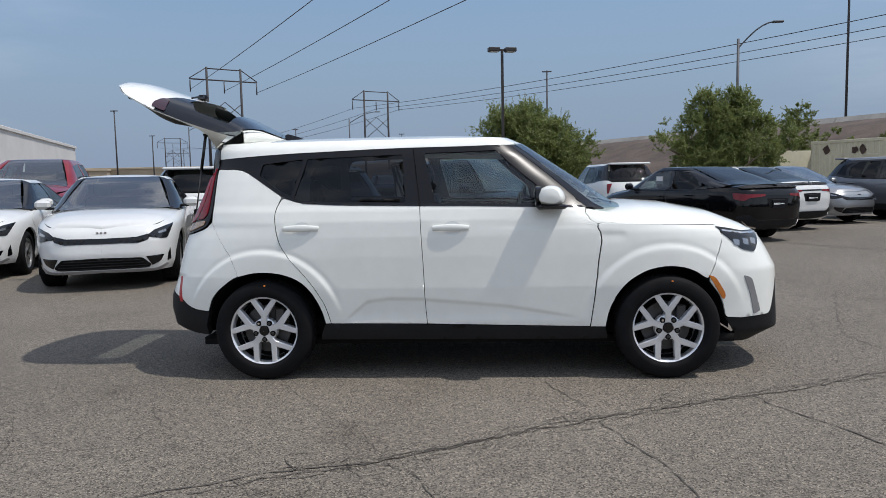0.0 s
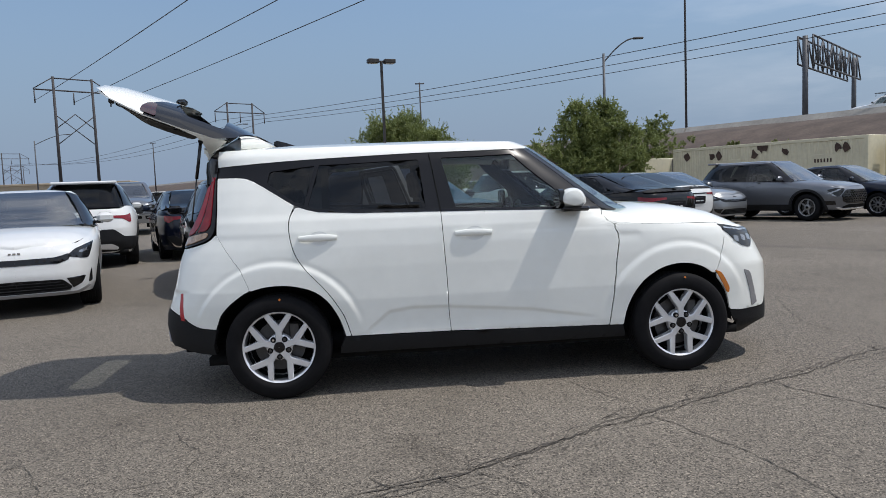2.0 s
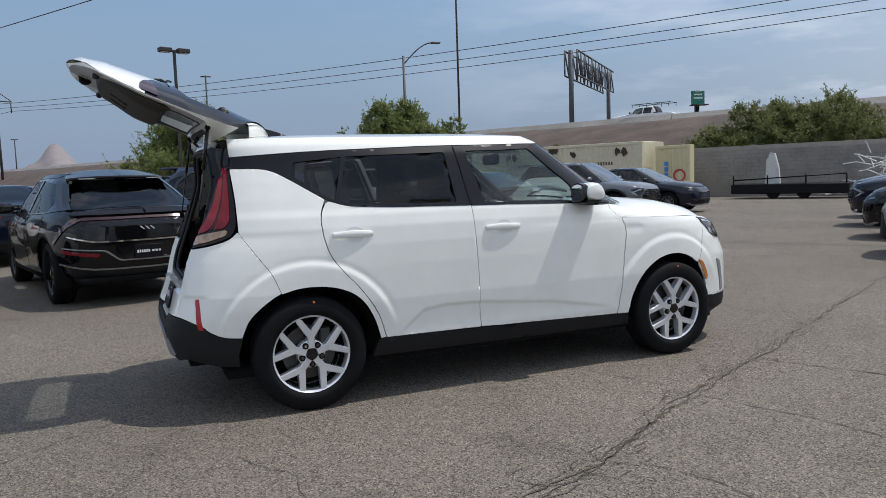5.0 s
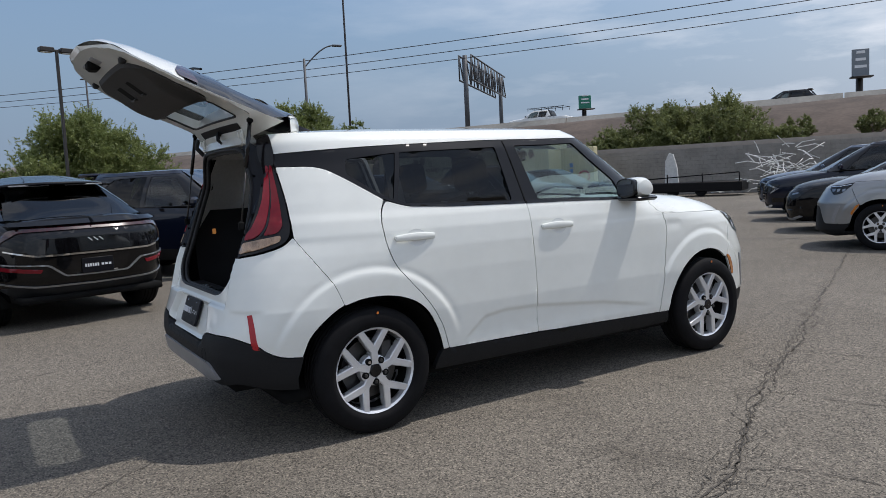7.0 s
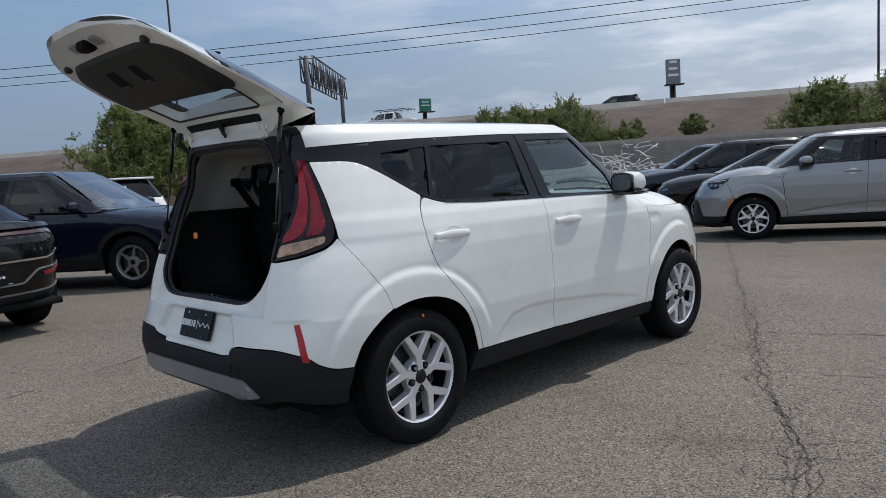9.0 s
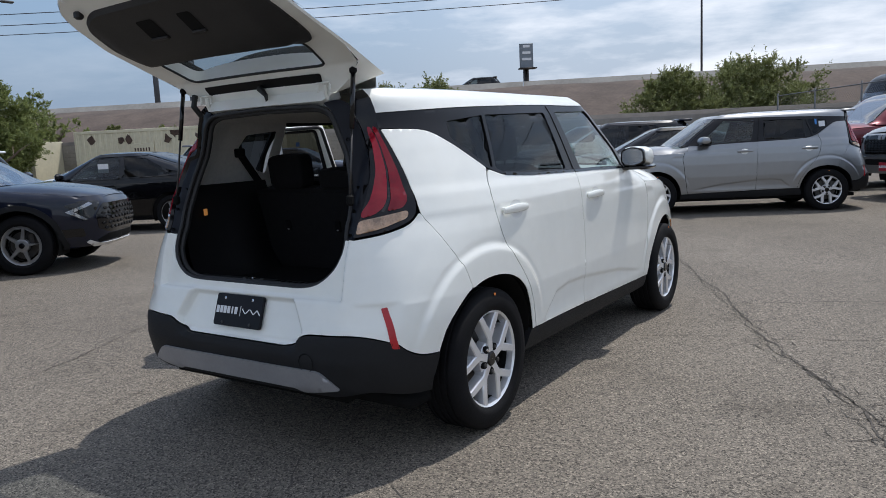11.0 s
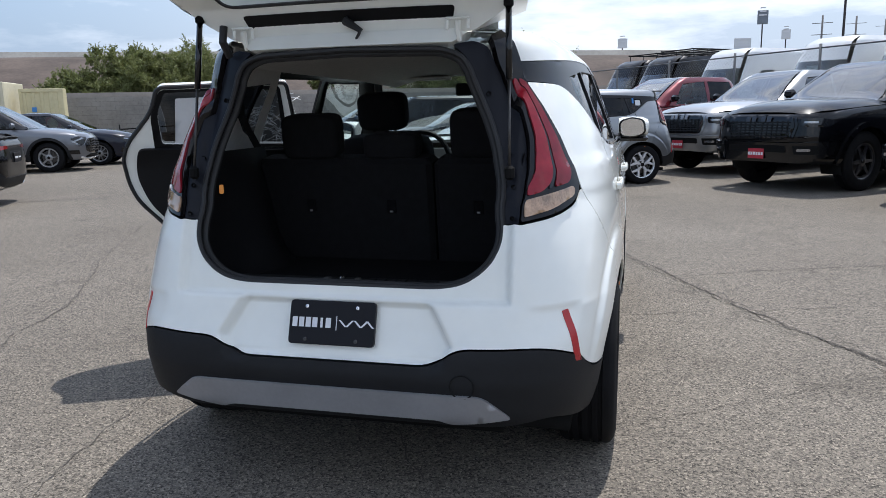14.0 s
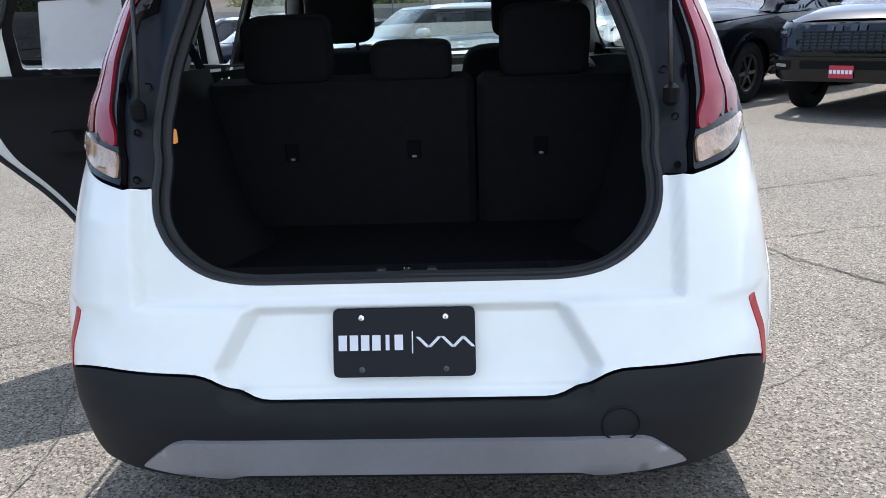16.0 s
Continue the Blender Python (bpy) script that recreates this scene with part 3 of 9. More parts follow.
SOUL = Shell(
    ar=[(0.20, 1.86), (0.28, 1.98), (0.34, 2.025), (0.46, 2.045), (0.54, 2.035), (0.62, 2.005), (0.70, 1.98), (0.87, 1.95), (1.0, 1.915), (1.2, 1.855), (1.39, 1.80), (1.5, 1.775), (1.60, 1.74)],
    af=[(0.16, 1.98), (0.26, 2.17), (0.38, 2.16), (0.67, 2.14), (0.80, 2.07), (0.89, 2.01), (0.94, 1.94), (0.985, 1.80), (1.02, 1.45), (1.06, 1.20), (1.10, 1.06), (1.31, 0.745), (1.52, 0.43), (1.60, 0.24)],
    w=[(0.20, 0.83), (0.30, 0.868), (0.38, 0.885), (0.60, 0.90), (0.80, 0.90), (0.93, 0.895), (1.03, 0.885), (1.10, 0.866), (1.14, 0.846), (1.30, 0.790), (1.45, 0.732), (1.52, 0.690), (1.56, 0.640), (1.60, 0.56)],
    nr=[(0.2, 6.5), (0.68, 6.8), (0.85, 5.8), (1.0, 5.0), (1.2, 5.0), (1.3, 4.8), (1.4, 4.5), (1.45, 4.6), (1.51, 5.0)], nf=4.0, disp=soul_disp)


def soul(paint_mat, label, at=None, hatch_open=False, group=""):
    car = thing("hatchback_car", label, "car", group, at)
    K = SOUL
    S, R, F = K.S, K.R, K.F
    r_arch = [S(-1.671, 0.45, 0.05), S(-1.619, 0.574, 0.08), S(-1.501, 0.665, 0.09), S(-1.349, 0.712, 0.09), S(-1.20, 0.710, 0.09), S(-1.06, 0.668, 0.09), S(-0.968, 0.585, 0.08), S(-0.91, 0.473, 0.08), S(-0.886, 0.372, 0.0)]
    f_arch = [S(0.909, 0.336, 0.0), S(0.931, 0.456, 0.08), S(1.008, 0.599, 0.09), S(1.13, 0.688, 0.09), S(1.287, 0.725, 0.09), S(1.444, 0.701, 0.09), S(1.55, 0.625, 0.08)]
    f_arch2 = [S(1.565, 0.612, 0.02), S(1.654, 0.503, 0.08), S(1.684, 0.377, 0.02)]
    for flip in (False, True):
        def P(name, pts, m, label="", flip=flip, **k):
            return K.panel(name, pts, m, car, label, flip=flip, **k)
        opened = flip and hatch_open
        if not opened:
            d = P("rear_door", [S(-1.160, 1.188, 0.03), S(-1.045, 1.150, 0.06), S(-0.78, 1.134, 0.05), S(-0.2625, 1.122, 0.004), S(-0.2450, 0.75, 0.1), S(-0.2275, 0.366, 0.006), S(-0.850, 0.373, 0.006), S(-0.880, 0.50, 0.08), S(-0.965, 0.635, 0.10), S(-1.136, 0.826, 0.10), S(-1.189, 0.937, 0.08), S(-1.207, 1.10, 0.06)], paint_mat, step=0.012)
            handle(K, d, -1.034, 0.994, flip, paint_mat)
        d = P("front_door", [S(-0.2582, 1.121, 0.004), S(0.66, 1.098, 0.02), S(0.793, 1.093, 0.01), S(0.836, 0.977, 0.06), S(0.848, 0.726, 0.12), S(0.834, 0.51, 0.10), S(0.8115, 0.340, 0.006), S(-0.2232, 0.366, 0.006), S(-0.2407, 0.75, 0.1)], paint_mat, step=0.012)
        handle(K, d, -0.067, 0.985, flip, paint_mat)
        P("quarter_panel", [S(-1.655, 1.384, 0.01), S(-1.458, 1.378, 0.08), S(-1.350, 1.313, 0.06), S(-1.168, 1.194, 0.006), S(-1.2125, 1.10, 0.06), S(-1.1945, 0.937, 0.08), S(-1.1415, 0.826, 0.10), S(-0.9705, 0.635, 0.10), S(-0.8855, 0.50, 0.08), S(-0.8555, 0.374, 0.0), *r_arch[::-1][:-3], S(-1.455, 0.684, 0.01), S(-1.499, 0.805, 0.06), S(-1.652, 1.030, 0.01), S(-1.648, 1.20, 0.08)], paint_mat, step=0.013, rim=0.004)
        P("front_fender", [S(0.802, 1.088, 0.0), S(0.858, 0.992, 0.01), S(1.602, 0.964, 0.004), S(1.650, 0.915, 0.01), S(1.628, 0.80, 0.04), S(1.565, 0.66, 0.01), *f_arch[::-1], S(0.818, 0.338, 0.0), S(0.842, 0.51, 0.10), S(0.856, 0.726, 0.12), S(0.844, 0.977, 0.06)], paint_mat, step=0.016)
        P("bonnet_corner", [S(0.800, 1.086, 0.0), S(0.850, 0.998, 0.01), S(1.05, 0.990, 0.01), S(1.03, 1.020, 0.01), S(0.93, 1.062, 0.02)], paint_mat, off=-0.001, step=0.02, rim=0.01)
        P("front_bumper", [S(1.608, 0.962, 0.004), S(1.90, 0.925, 0.05), F(-0.01, 0.90, 0.0), F(-0.01, 0.64, 0.0), F(-0.52, 0.62, 0.06), F(-0.62, 0.37, 0.04), S(1.78, 0.366, 0.02), *f_arch2[::-1], S(1.571, 0.66, 0.01), S(1.634, 0.80, 0.04), S(1.656, 0.915, 0.01)], paint_mat, step=0.025)
        P("lower_bumper", [S(1.682, 0.372, 0.0), S(1.78, 0.362, 0.02), F(-0.62, 0.366, 0.04), F(-0.52, 0.61, 0.04), F(-0.01, 0.63, 0.0), F(-0.01, 0.20, 0.0), S(1.86, 0.18, 0.02), S(1.70, 0.20, 0.02)], M_CLAD, off=-0.004, step=0.03)
        hl = P("headlamp", [S(1.615, 0.952, 0.006), S(1.66, 0.905, 0.02), S(1.79, 0.803, 0.03), S(1.885, 0.782, 0.02), S(1.935, 0.86, 0.02), S(1.915, 0.912, 0.02), S(1.80, 0.918, 0.03)], M_LAMPDK, off=0.006, step=0.02)
        for lx in (1.755, 1.825, 1.885):
            K.panel("lamp_reflector", [S(lx - 0.026, 0.872, 0.01), S(lx - 0.020, 0.836, 0.01), S(lx + 0.018, 0.824, 0.01), S(lx + 0.022, 0.862, 0.01)], M_LAMPWH, hl, off=0.0075, step=0.02, flip=flip, rim=0.003)
        K.panel("running_light", [S(1.66, 0.922, 0.004), S(1.80, 0.898, 0.01), S(1.915, 0.893, 0.004), S(1.915, 0.902, 0.004), S(1.80, 0.908, 0.01), S(1.655, 0.932, 0.004)], M_CHROME, hl, off=0.008, step=0.02, flip=flip, rim=0.003)
        P("fog_slot", [S(1.80, 0.64, 0.01), S(1.86, 0.62, 0.03), S(1.93, 0.40, 0.01), S(1.88, 0.38, 0.01), S(1.855, 0.50, 0.06)], M_SKID, off=0.004, step=0.02, rim=0.004)
        P("side_marker", [S(1.552, 0.655, 0.01), S(1.60, 0.64, 0.03), S(1.672, 0.53, 0.03), S(1.668, 0.495, 0.01), S(1.650, 0.500, 0.01), S(1.60, 0.585, 0.06)], M_AMBER, "amber side marker lamp", off=0.005, step=0.015, rim=0.008)
        P("sill_cladding", [S(-0.925, 0.258, 0.0), S(0.925, 0.25, 0.0), S(0.908, 0.334, 0.004), S(0.0, 0.352, 0.3), S(-0.886, 0.368, 0.004)], M_CLAD, off=-0.004, step=0.03, rim=0.03)
        # glasshouse
        win_q = [S(-1.108, 1.190, 0.012), S(-1.165, 1.218, 0.02), S(-1.335, 1.338, 0.02), S(-1.318, 1.412, 0.02), S(-1.035, 1.440, 0.008)]
        win_r = [S(-1.040, 1.168, 0.015), S(-1.084, 1.190, 0.012), S(-1.008, 1.442, 0.008), S(-0.378, 1.458, 0.02), S(-0.352, 1.146, 0.02)]
        win_f = [S(-0.160, 1.138, 0.02), S(-0.236, 1.464, 0.02), S(0.232, 1.474, 0.03), S(0.50, 1.235, 0.03), S(0.53, 1.122, 0.01)]
        trim = [S(-1.665, 1.462, 0.0), S(-1.176, 1.488, 0.2), S(-0.424, 1.510, 0.2), S(0.315, 1.516, 0.0), S(0.455, 1.40, 0.1), S(0.581, 1.298, 0.1), S(0.806, 1.097, 0.0), S(0.66, 1.103, 0.1), S(-0.418, 1.128, 0.1), S(-0.785, 1.139, 0.1), S(-1.044, 1.155, 0.06), S(-1.17, 1.20, 0.02), S(-1.352, 1.318, 0.06), S(-1.458, 1.382, 0.08), S(-1.657, 1.389, 0.0)]
        if opened:
            gap = [S(-0.30, 1.135, 0.02), S(-0.33, 1.478, 0.03), S(-0.98, 1.462, 0.05), S(-1.045, 1.32, 0.05), S(-1.05, 1.17, 0.03)]
            P("window_surround", trim, M_FRAME, holes=[win_q, gap, win_f], off=-0.003, step=0.03)
        else:
            P("window_surround", trim, M_FRAME, holes=[win_q, win_r, win_f], off=-0.003, step=0.025)
            P("rear_window", win_r, G_DARK, "dark tinted privacy glass", off=-0.010, rim=0, step=0.05)
            P("belt_moulding", [S(-1.03, 1.150, 0.01), S(-0.78, 1.134, 0.05), S(-0.27, 1.122, 0.0), S(-0.27, 1.134, 0.0), S(-0.78, 1.147, 0.05), S(-1.02, 1.163, 0.01)], M_GLOSSBLACK, off=0.003, step=0.02, rim=0.006)
            P("pillar_gap", [S(-0.262, 1.122, 0), S(-0.255, 1.122, 0), S(-0.305, 1.492, 0), S(-0.312, 1.492, 0)], M_DARK, off=-0.0005, rim=0.003, step=0.03)
        P("belt_moulding", [S(-0.255, 1.121, 0.0), S(0.66, 1.098, 0.05), S(0.78, 1.094, 0.0), S(0.775, 1.106, 0.0), S(0.66, 1.110, 0.05), S(-0.257, 1.133, 0.0)], M_GLOSSBLACK, off=0.003, step=0.02, rim=0.006)
        P("quarter_window", win_q, G_DARK, "dark tinted privacy glass", off=-0.010, rim=0, step=0.05)
        P("front_window", win_f, G_CLEAR, "clear greenish glass", off=-0.010, rim=0, step=0.05)
        P("roof_rail", [S(-1.655, 1.453, 0.0), S(-1.176, 1.478, 0.2), S(-0.424, 1.500, 0.2), S(0.318, 1.507, 0.1), F(-0.45, 1.516, 0.1), F(-0.01, 1.520, 0), F(-0.01, 1.5585, 0), S(0.0, 1.5585, 0), S(-1.655, 1.5585, 0)], paint_mat, step=0.02, rim=0.004)
        P("front_pillar", [S(0.330, 1.503, 0.0), S(0.46, 1.40, 0.1), S(0.586, 1.298, 0.1), S(0.812, 1.094, 0.0), F(-0.735, 1.088, 0.0), F(-0.60, 1.514, 0.0)], M_GLOSSBLACK, off=-0.002, step=0.025)
        # tail lamp
        lamp = P("tail_lamp", [R(-0.600, 0.948, 0.01), R(-0.606, 1.01, 0.02), R(-0.612, 1.07, 0.03), R(-0.615, 1.15, 0.04), R(-0.604, 1.229, 0.05), R(-0.568, 1.33, 0.04), R(-0.530, 1.40, 0.03), R(-0.510, 1.43, 0.03), R(-0.47, 1.53, 0.02), R(-0.50, 1.552, 0.01), S(-1.650, 1.552, 0.01), S(-1.650, 1.450, 0.02), S(-1.661, 1.385, 0.02), S(-1.654, 1.20, 0.08), S(-1.660, 1.055, 0.05), S(-1.700, 1.000, 0.06), R(-0.70, 0.966, 0.05)], M_SMOKE, "smoked tail lamp with red light bars", off=0.006, step=0.018, rim=0.03)
        def Q(name, pts, m, label="", off=0.012, flip=flip):
            K.panel(name, pts, m, lamp, label, flip=flip, off=off, step=0.012, r=0.012, rim=0.008)
        zs = [1.395, 1.35, 1.29, 1.22, 1.14, 1.085]
        yi = np.interp(zs, [1.085, 1.15, 1.229, 1.33, 1.40, 1.43], [0.624, 0.628, 0.617, 0.580, 0.542, 0.522])
        yo = np.array([K.at(z)[2] * (1 - (1.668 / K.at(z)[0]) ** K.n_at(z)) ** (1 / K.n_at(z)) for z in zs])
        yo = np.maximum(yo, yi + 0.03)
        def bar(f0, f1, tail0=(), tail1=()):
            e0, e1 = yi + (yo - yi) * f0, yi + (yo - yi) * f1
            return [R(-y, z, 0.02) for y, z in zip(e0, zs)] + [R(-y, z, 0.015) for y, z in (*tail0, *tail1)] + [R(-y, z, 0.02) for y, z in zip(e1[::-1], zs[::-1])]
        Q("red_lens", bar(0.04, 0.47, ((0.612, 1.050), (0.612, 1.024)), ((0.655, 1.036), (0.676, 1.058))), M_REDLENS2, "red inner light bar", off=0.0125)
        Q("light_guide", bar(0.485, 0.545, ((0.672, 1.045),), ((0.682, 1.043),)), M_LAMPDK, "grey light guide", off=0.010)
        Q("red_lens", bar(0.56, 0.90, ((0.690, 1.046),), ((0.728, 1.056),)), M_REDLENS, "red outer light bar", off=0.012)
        Q("reversing_lens", [R(-0.608, 0.960, 0.01), R(-0.610, 1.014, 0.01), R(-0.665, 1.026, 0.02), R(-0.742, 1.046, 0.02), R(-0.746, 1.016, 0.02), R(-0.69, 0.980, 0.03)], M_CLEARLENS, "clear and amber lower lens")
        P("reflector", [R(-0.736, 0.676, 0.006), R(-0.754, 0.68, 0.006), R(-0.777, 0.60, 0.03), R(-0.792, 0.508, 0.006), R(-0.776, 0.513, 0.006), R(-0.759, 0.60, 0.03)], M_REFLECT, "slim red bumper reflector", off=0.002, step=0.012, rim=0.003)
        if hatch_open:
            P("tailgate_jamb", [R(-0.554, 0.955, 0.005), R(-0.598, 0.946, 0.005), R(-0.604, 1.01, 0.02), R(-0.610, 1.07, 0.03), R(-0.613, 1.15, 0.04), R(-0.602, 1.229, 0.05), R(-0.566, 1.33, 0.04), R(-0.528, 1.40, 0.03), R(-0.508, 1.43, 0.03), R(-0.478, 1.50, 0.02), R(-0.43, 1.525, 0.02), R(-0.36, 1.512, 0.02), R(-0.428, 1.455, 0.05), R(-0.505, 1.284, 0.08), R(-0.555, 1.064, 0.08)], M_JAMB, "dark grey tailgate jamb", off=-0.012, step=0.02, rim=0.03)
            P("roof_header", [R(-0.42, 1.5585, 0.0), R(0.0, 1.5585, 0.0), R(0.0, 1.515, 0.0), R(-0.36, 1.515, 0.0)], paint_mat, step=0.03, rim=0.05)
            for zz, yy in ((0.965, 0.578), (1.06, 0.578), (1.16, 0.572), (1.36, 0.488)):
                u = R(-yy, zz)
                p = K.surf(np.array([-u[0] if flip else u[0]]), np.array([zz]), -0.008)[0][0]
                Geo().lathe([(0.001, -0.005), (0.006, -0.004), (0.008, 0.004)], 12, "x").ob("jamb_bolt", M_DARK, car, at=pose(*p, 0, -90, 0))
        # dark inner shell, added to stop light and keep the panel gaps dark
        inner = [R(-0.61, 0.34, 0.0), S(-1.69, 0.30, 0.0), *r_arch, S(-0.89, 0.262, 0.0), S(0.905, 0.255, 0.0), *f_arch, *f_arch2, S(1.72, 0.22, 0.0), F(-0.02, 0.22, 0.0), F(-0.02, 0.88, 0.0), S(1.6, 0.95, 0.0), S(0.85, 0.98, 0), S(0.79, 1.085, 0), S(-1.04, 1.135, 0), S(-1.18, 1.18, 0), S(-1.46, 1.365, 0), S(-1.66, 1.37, 0), R(-0.63, 1.30, 0), R(-0.63, 0.95, 0), R(-0.60, 0.72, 0)]
        hole = [[S(-0.29, 0.40, 0.03), S(-0.31, 1.09, 0.0), S(-1.08, 1.09, 0.02), S(-1.10, 0.88, 0.05), S(-0.84, 0.45, 0.05)]] if opened else []
        P("inner_shell", inner, M_DARK, off=-0.024, step=0.06, rim=0, holes=hole)
        sg = 1 if flip else -1
        for cx in (-1.3, 1.3):
            v, f = [], []
            for i in range(15):
                a = math.radians(-2 + 184 * i / 14)
                edge = K.y_at(cx + 0.412 * math.cos(a), max(0.30, 0.318 + 0.412 * math.sin(a))) - 0.022
                for yy, rr in ((edge, 0.412), (0.78, 0.40), (0.50, 0.40), (0.50, 0.05)):
                    v.append((cx + rr * math.cos(a), sg * yy, 0.318 + rr * math.sin(a)))
            for i in range(14):
                for j in range(3):
                    f.append((i * 4 + j, i * 4 + j + 1, i * 4 + j + 5, i * 4 + j + 4))
            mesh_ob("arch_liner", v, f, M_DARK, car)
        # mirror
        yb = K.y_at(0.60, 1.13)
        body = [(0.475, 1.13, 0.05), (0.49, 1.215, 0.05), (0.56, 1.243, 0.05), (0.63, 1.225, 0.05), (0.665, 1.14, 0.04), (0.60, 1.105, 0.03)]
        lp = fillet(body)
        g = Geo()
        n = len(lp)
        c = lp.mean(0)
        vs = []
        for yy, sc, dx in ((yb + 0.025, 0.86, 0.02), (yb + 0.05, 0.97, 0.01), (yb + 0.11, 1.0, 0.0), (yb + 0.165, 0.94, -0.01), (yb + 0.195, 0.72, -0.015), (yb + 0.205, 0.3, -0.015)):
            vs += [(c[0] + (p[0] - c[0]) * sc + dx, sg * yy, c[1] + (p[1] - c[1]) * sc) for p in lp]
        g.add(vs, [(r * n + i, r * n + (i + 1) % n, r * n + n + (i + 1) % n, r * n + n + i) for r in range(5) for i in range(n)] + [tuple(range(5 * n, 6 * n)), tuple(range(n - 1, -1, -1))])
        mir = g.ob("door_mirror", paint_mat, car)
        g = Geo()
        g.box((0.565, sg * (yb + 0.105), 1.107), (0.185, 0.19, 0.030), ch=0.012)
        g.tube([(0.60, sg * (yb - 0.03), 1.115), (0.59, sg * (yb + 0.05), 1.108)], [0.03, 0.022], 8)
        g.ob("mirror_base", M_GLOSSBLACK, mir)
        lpm = fillet([(sg * (yb + 0.030), 1.122, 0.03), (sg * (yb + 0.026), 1.214, 0.03), (sg * (yb + 0.10), 1.238, 0.03), (sg * (yb + 0.178), 1.221, 0.03), (sg * (yb + 0.188), 1.134, 0.03), (sg * (yb + 0.11), 1.111, 0.03)])
        m1 = [(0.470, p[0], p[1]) for p in lpm]
        cy = sum(p[1] for p in m1) / len(m1)
        m2 = [(0.465, cy + (p[1] - cy) * 0.86, 1.175 + (p[2] - 1.175) * 0.86) for p in m1]
        k = len(m1)
        Geo().add([(0.50, *p[1:]) for p in m1] + m1 + m2, [(r * k + i, r * k + (i + 1) % k, r * k + k + (i + 1) % k, r * k + k + i) for r in range(2) for i in range(k)]).ob("mirror_rim", M_GLOSSBLACK, mir)
        mesh_ob("mirror_glass", [(p[0] + 0.001, p[1], p[2]) for p in m2], [tuple(range(k))], M_MIRROR, mir, smooth=False)
    # bumper over the whole rear
    right = [S(-1.676, 0.456, 0.0), S(-1.619, 0.580, 0.08), S(-1.501, 0.668, 0.06), S(-1.458, 0.686, 0.01), S(-1.503, 0.805, 0.06), S(-1.657, 1.034, 0.01), S(-1.700, 0.990, 0.06), R(-0.70, 0.957, 0.05), R(-0.600, 0.940, 0.005)]
    if hatch_open:
        op = [R(-0.553, 0.950, 0.005), R(-0.550, 0.890, 0.08), R(-0.520, 0.825, 0.08), R(-0.44, 0.762, 0.08), R(-0.35, 0.742, 0.05)]
    else:
        op = [R(-0.562, 0.72, 0.05)]
    low = [R(-0.34, 0.512, 0.05), R(-0.412, 0.570, 0.05), R(-0.69, 0.577, 0.08), R(-0.79, 0.532, 0.05), S(-1.84, 0.497, 0.05), S(-1.77, 0.464, 0.05)]
    mir_l = lambda q: [(-a, b, c) for a, b, c in q[::-1]]
    K.panel("rear_bumper", right + op + mir_l(op) + mir_l(right) + mir_l(low) + low, paint_mat, car, step=0.0092, rim=0.004)
    clad_top = [S(-1.672, 0.450, 0.0), S(-1.77, 0.456, 0.05), S(-1.84, 0.491, 0.05), R(-0.79, 0.526, 0.05), R(-0.69, 0.571, 0.08), R(-0.414, 0.564, 0.05), R(-0.342, 0.506, 0.05)]
    clad_bot = [R(-0.55, 0.31, 0.05), R(-0.70, 0.345, 0.05), S(-1.80, 0.30, 0.05), S(-1.69, 0.29, 0.0)]
    K.panel("bumper_cladding", clad_top + mir_l(clad_top) + mir_l(clad_bot) + clad_bot, M_CLAD, car, "black plastic lower bumper cladding", off=0.002, step=0.022, rim=0.04)
    sk = [R(-0.588, 0.352, 0.01), R(-0.50, 0.425, 0.03), R(0.50, 0.425, 0.03), R(0.588, 0.352, 0.01), R(0.40, 0.325, 0.02), R(0.36, 0.340, 0.02), R(-0.36, 0.340, 0.02), R(-0.40, 0.325, 0.02)]
    K.panel("skid_plate", [q if q[2] else q for q in sk], M_SKID, car, "silver plastic skid plate", off=0.012, step=0.02, rim=0.03)
    # towing-eye cover on the cladding
    u = R(-0.44, 0.455)
    p = K.surf(np.array([u[0]]), np.array([0.455]), 0.003)[0][0]
    Geo().lathe([(0.036, 0.001), (0.0385, 0.0025), (0.041, 0.001)], 28, "z").ob("tow_cover", M_TRIM, car, at=Matrix.Translation(p) @ Matrix.Rotation(radians(-90), 4, "Y"))
    # hood, cowl, windscreen and roof
    def hood(s, t):
        x = 0.875 + s * 1.105
        ye = K.y_at(min(x, 1.60 + (x - 1.60) * 0.5), 0.975) - 0.004
        if x > 1.6:
            ye *= 1 - 0.10 * ((x - 1.6) / 0.38) ** 2
        k = 2 * t - 1
        zc = float(np.interp(x, [0.9, 1.17, 1.40, 1.66, 1.88, 1.98], [1.10, 1.118, 1.102, 1.052, 0.965, 0.905]))
        ze = float(np.interp(x, [0.9, 1.6, 1.98], [0.992, 0.967, 0.895]))
        return (x, -k * ye, zc - (zc - ze) * (0.25 * abs(k) ** 2 + 0.75 * abs(k) ** 7))
    sheet("bonnet", hood, 30, 40, paint_mat, car)
    sheet("cowl", lambda s, t: (0.74 + 0.24 * s, -(2 * t - 1) * 0.79, 1.085 + 0.012 * s - (0.03 + 0.07 * s) * abs(2 * t - 1) ** 5), 4, 16, M_DARK, car)
    for y0 in (-0.55, 0.05):
        Geo().tube([(0.99, y0, 1.112), (0.96, y0 + 0.28, 1.125), (0.975, y0 + 0.52, 1.12)], 0.009, 6).ob("wiper", M_GLOSSBLACK, car)

    def screen(s, t):
        z = 1.085 + 0.432 * s
        _, f, w = K.at(z)
        y = -(2 * t - 1) * np.interp(z, [1.085, 1.517], [0.745, 0.61])
